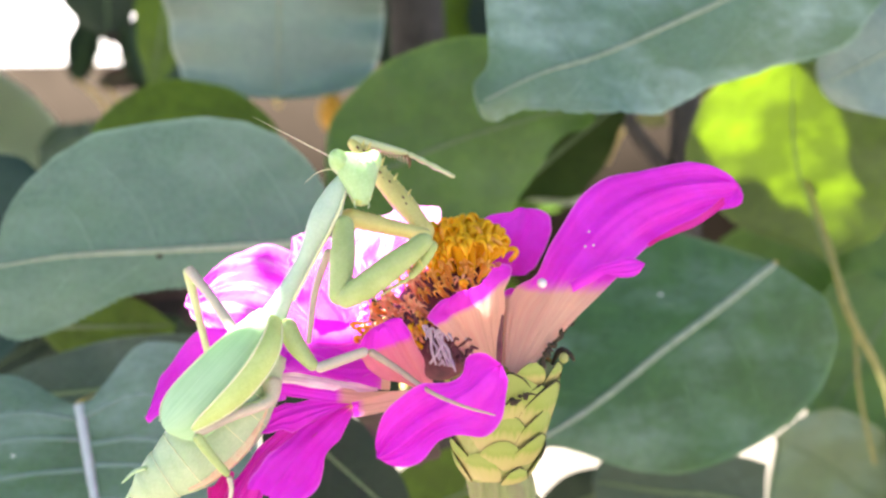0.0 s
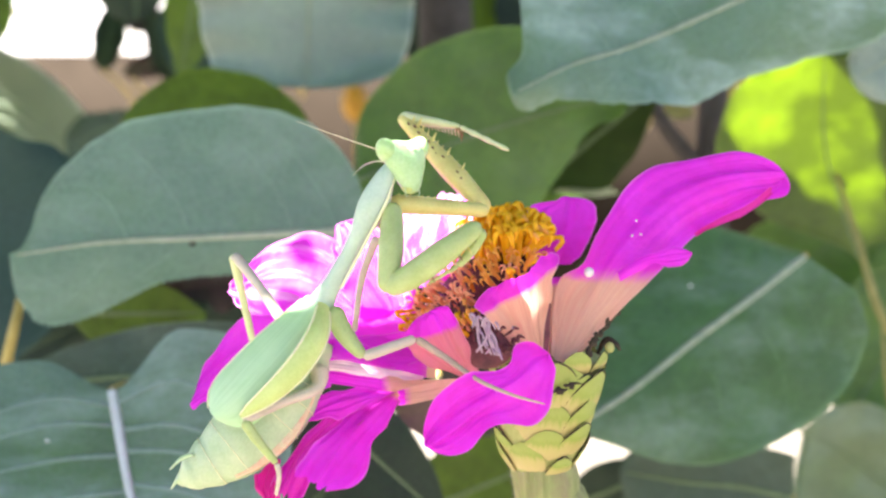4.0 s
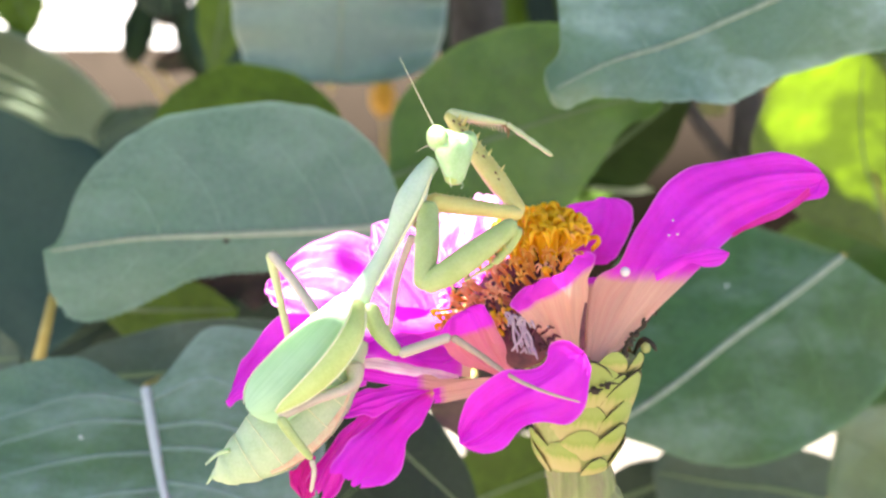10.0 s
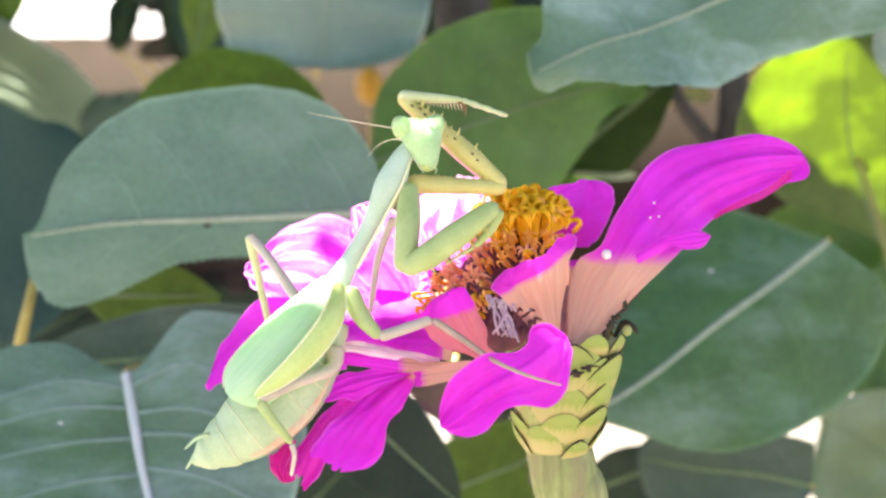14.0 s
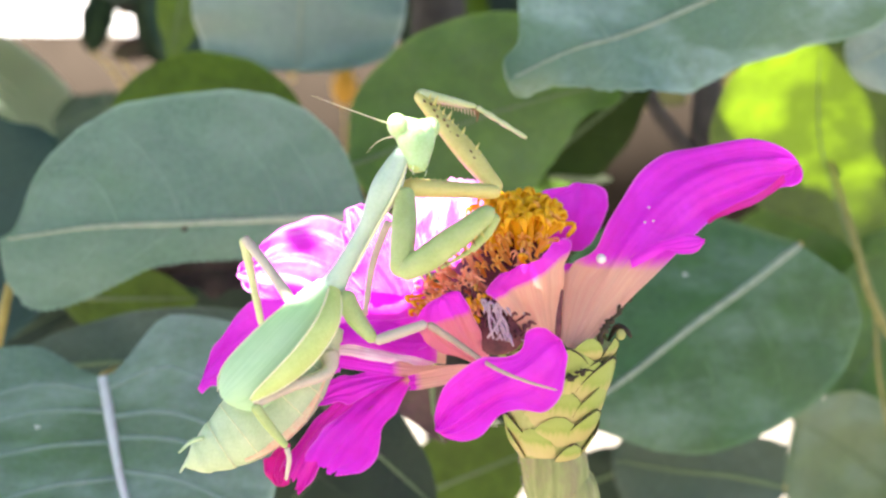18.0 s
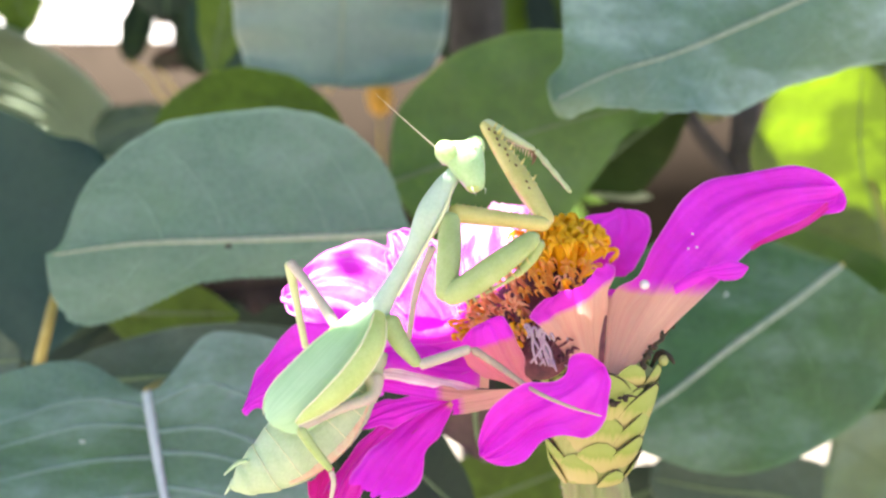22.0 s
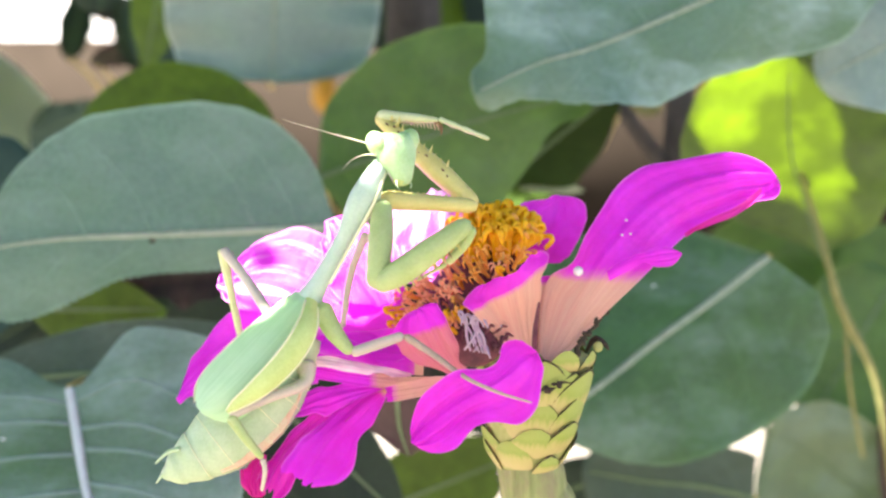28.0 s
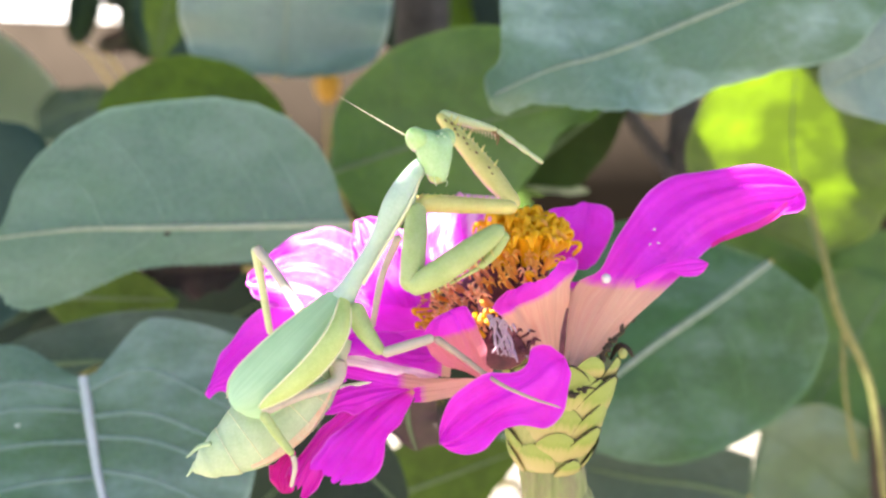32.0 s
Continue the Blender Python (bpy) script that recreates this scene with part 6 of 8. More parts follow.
for k in range(13):
    x = 0.0035 + 0.0006 * k
    bm = bmesh.new()
    tube(bm, [(x, 0.0006, -0.0003), (x + 0.0004, 0.0012 + 0.00005 * k, -0.0004)], [0.00016, 0.00004], 3, 5)
    part("spine", bm, SKIN_BAND, tibia)
bm = bmesh.new()
tube(bm, [(0.0102, 0.0002, 0), (0.0114, 0.0010, 0), (0.0116, 0.0026, 0)], [0.0006, 0.0004, 0.00008], 6, 6)
part("claw", bm, SPINE_DARK, tibia, "dark hooked claw")

# head
head = new("head")
bm = bmesh.new()
rings = ((0.0036, 0.0020, 0.0012), (0.0031, 0.0036, 0.0020), (0.0017, 0.0043, 0.0026), (0.0002, 0.0041, 0.0027), (-0.0014, 0.0035, 0.0025), (-0.0030, 0.0026, 0.0022), (-0.0044, 0.0019, 0.0018), (-0.0053, 0.0011, 0.0011))
prev = None
for z, rx, ry in rings:
    ring = []
    for q in [2 * math.pi * k / 28 for k in range(28)]:
        x = 0.87 * rx * math.cos(q)
        # the crown dips between the eyes
        dip = 0.0008 * math.exp(-(x / 0.0013) ** 2) * min(max((z + 0.0005) / 0.003, 0.0), 1.0)
        ring.append(bm.verts.new((x + 0.10 * max(0.0006 - z, 0.0), ry * math.sin(q) - (0.0042 - z) * 0.12, z - dip)))
    if prev:
        for k in range(28):
            bm.faces.new((prev[(k + 1) % 28], prev[k], ring[k], ring[(k + 1) % 28]))
    else:
        bm.faces.new(ring)
    prev = ring
bm.faces.new(prev[::-1])
bmesh.ops.subdivide_edges(bm, edges=bm.edges[:], cuts=1, use_grid_fill=True, smooth=0.6)
bpy.data.objects.remove(head)
head = part("head", bm, SKIN_HEAD, mantis, "triangular green head")
for sg in (-1, 1):
    bm = bmesh.new()
    blob(bm, (sg * 0.0028, 0.0002, 0.0017), (0.0016, 0.0024, 0.0023), pose(0, 0, 0, 0, sg * 24, 0), 28)
    part("eye", bm, EYE_GREEN, head, "large pale green compound eye")
bm = bmesh.new()
blob(bm, (0.0004, -0.0010, -0.0042), (0.0016, 0.0017, 0.0014), seg=20)
part("mouthparts", bm, WING_COSTAL, head, "yellowish mouthparts")
for sg in (-1, 1):
    bm = bmesh.new()
    tube(bm, [(sg * 0.001, -0.002, -0.0046), (sg * 0.0013, -0.0026, -0.0054), (sg * 0.0010, -0.0026, -0.0061)], [0.00012, 0.0001, 0.00005], 6, 5)
    part("palp", bm, SKIN_RIM, head)
for k in range(3):
    bm = bmesh.new()
    blob(bm, ((k - 1) * 0.0007, -0.0027, 0.0022 + (0.0005 if k == 1 else 0)), (0.00024, 0.0002, 0.00024), seg=6)
    part("ocellus", bm, SKIN_RIM, head)

antennae = []
for length in (0.0155, 0.0065):
    bm = bmesh.new()
    tube(bm, [(0, 0, 0), (length * 0.35, 0, 0.0006), (length * 0.7, 0, 0.0002), (length, 0, -0.0012)], [0.00012, 0.00009, 0.00006, 0.00002], 24, 5, facing=(0, 1, 0))
    antennae.append(part("antenna", bm, CREAM, mantis))

# ---- what moves ----
FLOWER_ROWS = [
    (0, pose(0.02024, 0.24003, 0.58754, 0.839, -0.095, 0.552)),
    (0.5, pose(0.02145, 0.24127, 0.58803, 0.409, -0.182, 0.592)),
    (1, pose(0.02307, 0.24244, 0.58835, 0.190, 0.036, 0.080)),
    (1.5, pose(0.02345, 0.24264, 0.58834, -0.086, 0.077, 0.147)),
    (2, pose(0.02258, 0.24266, 0.58809, 0.172, -0.054, 0.060)),
    (2.5, pose(0.02145, 0.24211, 0.58777, 0.455, -0.078, 0.305)),
    (3, pose(0.02069, 0.23984, 0.58747, 0.825, -0.162, 0.323)),
    (3.5, pose(0.02109, 0.23797, 0.58748, 0.994, -0.224, 0.500)),
    (5.5, pose(0.02189, 0.24179, 0.58789, 0.000, -0.067, 0.185)),
    (6, pose(0.02001, 0.24228, 0.58728, -0.092, -0.239, -0.161)),
    (6.5, pose(0.01851, 0.24159, 0.58724, -0.398, -0.370, -0.487)),
    (7, pose(0.01775, 0.24215, 0.58691, -0.105, -0.458, -0.469)),
    (7.5, pose(0.01895, 0.24278, 0.58690, -0.214, -0.427, -0.257)),
    (8, pose(0.02138, 0.24142, 0.58769, -0.213, -0.159, -0.029)),
    (8.5, pose(0.02309, 0.24051, 0.58795, -0.134, 0.029, -0.013)),
    (9, pose(0.02370, 0.24120, 0.58800, 0.000, -0.000, -0.000)),
    (9.5, pose(0.02291, 0.24173, 0.58771, 0.255, -0.077, -0.001)),
    (10, pose(0.02078, 0.24066, 0.58776, 0.057, -0.237, -0.136)),
    (10.5, pose(0.01901, 0.24128, 0.58706, 0.193, -0.397, 0.360)),
    (11, pose(0.01804, 0.24162, 0.58675, 0.261, -0.495, 0.339)),
    (11.5, pose(0.01875, 0.24164, 0.58714, 0.386, -0.370, 0.378)),
    (12, pose(0.02067, 0.24109, 0.58771, 0.323, -0.332, 0.250)),
    (12.5, pose(0.02185, 0.24245, 0.58762, 0.576, -0.155, 0.305)),
    (13, pose(0.02268, 0.24184, 0.58802, 0.537, -0.164, 0.245)),
    (13.5, pose(0.02209, 0.24094, 0.58762, 0.584, -0.164, 0.165)),
    (14, pose(0.02099, 0.24139, 0.58767, 0.379, -0.266, 0.319)),
    (14.5, pose(0.01953, 0.24135, 0.58694, 0.589, -0.376, 0.256)),
    (15, pose(0.01852, 0.24097, 0.58705, 0.545, -0.463, 0.423)),
    (15.5, pose(0.01938, 0.24059, 0.58714, 0.446, -0.437, 0.244)),
    (17.5, pose(0.02428, 0.23999, 0.58782, 0.558, 0.022, -0.116)),
    (18, pose(0.02393, 0.23915, 0.58807, 0.636, -0.042, 0.117)),
    (18.5, pose(0.02247, 0.23931, 0.58774, 0.514, -0.125, -0.046)),
    (19, pose(0.02205, 0.23879, 0.58782, 0.247, -0.229, -0.018)),
    (19.5, pose(0.02249, 0.23869, 0.58754, 0.368, -0.160, 0.027)),
    (20, pose(0.02306, 0.23827, 0.58803, 0.159, -0.161, -0.138)),
    (20.5, pose(0.02382, 0.23903, 0.58772, 0.339, 0.039, -0.303)),
    (21, pose(0.02410, 0.23905, 0.58816, 0.056, -0.002, -0.288)),
    (21.5, pose(0.02374, 0.23935, 0.58804, 0.042, -0.051, -0.189)),
    (22, pose(0.02312, 0.23902, 0.58819, -0.121, -0.157, 0.007)),
    (22.5, pose(0.02287, 0.23915, 0.58770, 0.066, -0.191, -0.008)),
    (23, pose(0.02385, 0.23907, 0.58800, -0.031, -0.073, 0.091)),
    (23.5, pose(0.02480, 0.23949, 0.58829, -0.224, 0.007, 0.246)),
    (24, pose(0.02553, 0.24000, 0.58829, 0.214, 0.057, 0.299)),
    (24.5, pose(0.02547, 0.24075, 0.58868, 0.081, 0.027, 0.217)),
    (25, pose(0.02516, 0.24024, 0.58839, 0.178, -0.184, -0.099)),
    (25.5, pose(0.02489, 0.24109, 0.58836, 0.158, -0.042, -0.025)),
    (26, pose(0.02447, 0.24128, 0.58829, 0.440, -0.091, 0.102)),
    (26.5, pose(0.02469, 0.24085, 0.58824, 0.233, -0.044, 0.034)),
    (28.5, pose(0.02759, 0.23870, 0.58878, 0.520, 0.124, -0.172)),
    (29, pose(0.02755, 0.23845, 0.58868, 0.290, 0.116, -0.146)),
    (29.5, pose(0.02662, 0.23894, 0.58848, 0.393, 0.037, -0.480)),
    (30, pose(0.02588, 0.23880, 0.58854, 0.250, 0.039, -0.327)),
    (30.5, pose(0.02604, 0.23829, 0.58840, 0.493, 0.017, -0.413)),
    (31, pose(0.02699, 0.23733, 0.58870, 0.315, 0.092, -0.210)),
    (31.5, pose(0.02801, 0.23690, 0.58892, 0.038, 0.158, -0.459)),
    (32, pose(0.02921, 0.23593, 0.58886, 0.093, 0.278, -0.473)),
]
MANTIS_ROWS = [
    (0, pose(-0.01222, 0.22648, 0.58994, 0.839, -0.095, 0.552)),
    (0.5, pose(-0.01100, 0.22772, 0.59048, 0.409, -0.182, 0.592)),
    (1, pose(-0.00949, 0.22918, 0.59097, 0.190, 0.036, 0.080)),
    (1.5, pose(-0.00910, 0.22936, 0.59105, -0.086, 0.077, 0.147)),
    (2, pose(-0.01000, 0.22942, 0.59067, 0.172, -0.054, 0.060)),
    (2.5, pose(-0.01106, 0.22871, 0.59026, 0.455, -0.078, 0.305)),
    (3, pose(-0.01182, 0.22642, 0.58983, 0.825, -0.162, 0.323)),
    (3.5, pose(-0.01138, 0.22444, 0.58977, 0.994, -0.224, 0.500)),
    (5.5, pose(-0.01066, 0.22848, 0.59050, 0.000, -0.067, 0.185)),
    (6, pose(-0.01262, 0.22917, 0.58981, -0.092, -0.239, -0.161)),
    (6.5, pose(-0.01420, 0.22868, 0.58976, -0.398, -0.370, -0.487)),
    (7, pose(-0.01496, 0.22922, 0.58932, -0.105, -0.458, -0.469)),
    (7.5, pose(-0.01372, 0.22974, 0.58935, -0.214, -0.427, -0.257)),
    (8, pose(-0.01121, 0.22825, 0.59030, -0.213, -0.159, -0.029)),
    (8.5, pose(-0.00949, 0.22732, 0.59064, -0.134, 0.029, -0.013)),
    (9, pose(-0.00888, 0.22800, 0.59065, 0.000, -0.000, -0.000)),
    (9.5, pose(-0.00967, 0.22852, 0.59025, 0.255, -0.077, -0.001)),
    (10, pose(-0.01184, 0.22753, 0.59026, 0.057, -0.237, -0.136)),
    (10.5, pose(-0.01350, 0.22787, 0.58944, 0.193, -0.397, 0.360)),
    (11, pose(-0.01448, 0.22822, 0.58906, 0.261, -0.495, 0.339)),
    (11.5, pose(-0.01376, 0.22820, 0.58948, 0.386, -0.370, 0.378)),
    (12, pose(-0.01187, 0.22774, 0.59009, 0.323, -0.332, 0.250)),
    (12.5, pose(-0.01067, 0.22905, 0.59004, 0.576, -0.155, 0.305)),
    (13, pose(-0.00985, 0.22848, 0.59045, 0.537, -0.164, 0.245)),
    (13.5, pose(-0.01046, 0.22762, 0.59003, 0.584, -0.164, 0.165)),
    (14, pose(-0.01153, 0.22799, 0.59008, 0.379, -0.266, 0.319)),
    (14.5, pose(-0.01301, 0.22798, 0.58924, 0.589, -0.376, 0.256)),
    (15, pose(-0.01398, 0.22751, 0.58931, 0.545, -0.463, 0.423)),
    (15.5, pose(-0.01316, 0.22723, 0.58944, 0.446, -0.437, 0.244)),
    (17.5, pose(-0.00832, 0.22683, 0.59034, 0.558, 0.022, -0.116)),
    (18, pose(-0.00863, 0.22585, 0.59055, 0.636, -0.042, 0.117)),
    (18.5, pose(-0.01013, 0.22611, 0.59019, 0.514, -0.125, -0.046)),
    (19, pose(-0.01054, 0.22559, 0.59027, 0.247, -0.229, -0.018)),
    (19.5, pose(-0.01009, 0.22546, 0.59001, 0.368, -0.160, 0.027)),
    (20, pose(-0.00956, 0.22514, 0.59054, 0.159, -0.161, -0.138)),
    (20.5, pose(-0.00883, 0.22599, 0.59031, 0.339, 0.039, -0.303)),
    (21, pose(-0.00855, 0.22601, 0.59080, 0.056, -0.002, -0.288)),
    (21.5, pose(-0.00889, 0.22626, 0.59064, 0.042, -0.051, -0.189)),
    (22, pose(-0.00947, 0.22582, 0.59077, -0.121, -0.157, 0.007)),
    (22.5, pose(-0.00973, 0.22595, 0.59022, 0.066, -0.191, -0.008)),
    (23, pose(-0.00872, 0.22582, 0.59061, -0.031, -0.073, 0.091)),
    (23.5, pose(-0.00772, 0.22616, 0.59099, -0.224, 0.007, 0.246)),
    (24, pose(-0.00698, 0.22662, 0.59092, 0.214, 0.057, 0.299)),
    (24.5, pose(-0.00707, 0.22742, 0.59132, 0.081, 0.027, 0.217)),
    (25, pose(-0.00745, 0.22708, 0.59089, 0.178, -0.184, -0.099)),
    (25.5, pose(-0.00770, 0.22789, 0.59095, 0.158, -0.042, -0.025)),
    (26, pose(-0.00809, 0.22800, 0.59078, 0.440, -0.091, 0.102)),
    (26.5, pose(-0.00789, 0.22762, 0.59080, 0.233, -0.044, 0.034)),
    (28.5, pose(-0.00503, 0.22558, 0.59137, 0.520, 0.124, -0.172)),
    (29, pose(-0.00506, 0.22532, 0.59132, 0.290, 0.116, -0.146)),
    (29.5, pose(-0.00607, 0.22600, 0.59106, 0.393, 0.037, -0.480)),
    (30, pose(-0.00678, 0.22578, 0.59115, 0.250, 0.039, -0.327)),
    (30.5, pose(-0.00664, 0.22531, 0.59094, 0.493, 0.017, -0.413)),
    (31, pose(-0.00563, 0.22423, 0.59133, 0.315, 0.092, -0.210)),
    (31.5, pose(-0.00467, 0.22396, 0.59165, 0.038, 0.158, -0.459)),
    (32, pose(-0.00347, 0.22300, 0.59164, 0.093, 0.278, -0.473)),
]
HEAD_ROWS = [
    (0, pose(0.01334, -0.00150, 0.02345, 0.221, 0.585, 23.702)),
    (0.5, pose(0.01321, -0.00150, 0.02362, -0.473, -1.257, 23.709)),
    (1, pose(0.01331, -0.00150, 0.02371, -0.945, -2.505, 23.734)),
    (1.5, pose(0.01322, -0.00150, 0.02369, -1.044, -2.765, 23.741)),
    (2, pose(0.01324, -0.00150, 0.02369, -0.941, -2.496, 23.733)),
    (2.5, pose(0.01319, -0.00150, 0.02359, -1.001, -2.652, 23.738)),
    (3, pose(0.01307, -0.00150, 0.02340, -1.262, -3.342, 23.760)),
    (3.5, pose(0.01320, -0.00150, 0.02332, -1.420, -3.534, 24.490)),
    (5.5, pose(0.01327, -0.00150, 0.02374, -0.091, -0.183, 27.300)),
    (6, pose(0.01335, -0.00150, 0.02397, 0.318, 0.568, 29.102)),
    (6.5, pose(0.01368, -0.00150, 0.02423, 0.328, 0.466, 33.152)),
    (7, pose(0.01393, -0.00150, 0.02433, -2.914, -3.403, 37.285)),
    (7.5, pose(0.01407, -0.00150, 0.02449, -3.986, -4.650, 37.359)),
    (8, pose(0.01425, -0.00150, 0.02440, -4.313, -5.030, 37.386)),
    (8.5, pose(0.01458, -0.00150, 0.02450, -4.866, -5.671, 37.437)),
    (9, pose(0.01466, -0.00150, 0.02457, -5.894, -6.860, 37.547)),
    (9.5, pose(0.01492, -0.00150, 0.02477, -0.838, -0.999, 36.757)),
    (10, pose(0.01510, -0.00150, 0.02457, 4.598, 5.582, 36.532)),
    (10.5, pose(0.01412, -0.00150, 0.02385, 3.296, 5.543, 30.219)),
    (11, pose(0.01358, -0.00150, 0.02340, 1.113, 2.947, 23.746)),
    (11.5, pose(0.01330, -0.00150, 0.02371, 0.458, 1.216, 23.708)),
    (12, pose(0.01355, -0.00150, 0.02374, -0.327, -0.869, 23.704)),
    (12.5, pose(0.01330, -0.00150, 0.02373, -0.740, -1.964, 23.721)),
    (13, pose(0.01334, -0.00150, 0.02391, -0.987, -2.615, 23.736)),
    (13.5, pose(0.01317, -0.00150, 0.02377, -1.528, -3.745, 24.680)),
    (14, pose(0.01313, -0.00150, 0.02374, -1.796, -4.096, 25.600)),
    (14.5, pose(0.01303, -0.00150, 0.02381, -1.955, -4.167, 26.508)),
    (15, pose(0.01280, -0.00150, 0.02398, -1.120, -2.249, 27.333)),
    (15.5, pose(0.01277, -0.00150, 0.02429, 0.028, 0.055, 27.840)),
    (17.5, pose(0.01301, -0.00150, 0.02438, 1.353, 2.288, 30.037)),
    (18, pose(0.01267, -0.00150, 0.02428, 1.868, 2.995, 30.965)),
    (18.5, pose(0.01265, -0.00150, 0.02435, 3.140, 4.252, 34.185)),
    (19, pose(0.01311, -0.00150, 0.02486, -1.976, -2.309, 37.239)),
    (19.5, pose(0.01340, -0.00150, 0.02491, -4.573, -5.331, 37.409)),
    (20, pose(0.01343, -0.00150, 0.02493, -6.452, -7.504, 37.615)),
    (20.5, pose(0.01356, -0.00150, 0.02498, -7.573, -8.791, 37.771)),
    (21, pose(0.01351, -0.00150, 0.02499, -7.303, -8.482, 37.731)),
    (21.5, pose(0.01344, -0.00150, 0.02501, -7.275, -8.449, 37.727)),
    (22, pose(0.01341, -0.00150, 0.02489, -8.042, -9.328, 37.843)),
    (22.5, pose(0.01358, -0.00150, 0.02455, -4.103, -4.785, 37.368)),
    (23, pose(0.01431, -0.00150, 0.02434, 1.896, 2.216, 37.236)),
    (23.5, pose(0.01465, -0.00150, 0.02395, 4.771, 6.732, 33.490)),
    (24, pose(0.01425, -0.00150, 0.02364, 3.425, 6.072, 29.357)),
    (24.5, pose(0.01392, -0.00150, 0.02340, 2.333, 4.966, 26.554)),
    (25, pose(0.01333, -0.00150, 0.02324, 0.380, 1.008, 23.705)),
    (25.5, pose(0.01314, -0.00150, 0.02371, 0.108, 0.288, 23.700)),
    (26, pose(0.01302, -0.00150, 0.02368, -0.361, -0.958, 23.705)),
    (26.5, pose(0.01291, -0.00150, 0.02358, -0.771, -2.019, 23.872)),
    (28.5, pose(0.01336, -0.00150, 0.02424, -2.351, -5.802, 24.640)),
    (29, pose(0.01327, -0.00150, 0.02461, -2.190, -5.344, 24.763)),
    (29.5, pose(0.01330, -0.00150, 0.02503, -1.087, -2.183, 27.331)),
    (30, pose(0.01321, -0.00150, 0.02524, -0.893, -1.511, 30.016)),
    (30.5, pose(0.01321, -0.00150, 0.02530, -1.390, -2.023, 32.730)),
    (31, pose(0.01312, -0.00150, 0.02515, -1.003, -1.274, 35.412)),
    (31.5, pose(0.01328, -0.00150, 0.02521, -1.418, -1.727, 36.322)),
    (32, pose(0.01347, -0.00150, 0.02520, -1.286, -1.503, 37.217)),
]
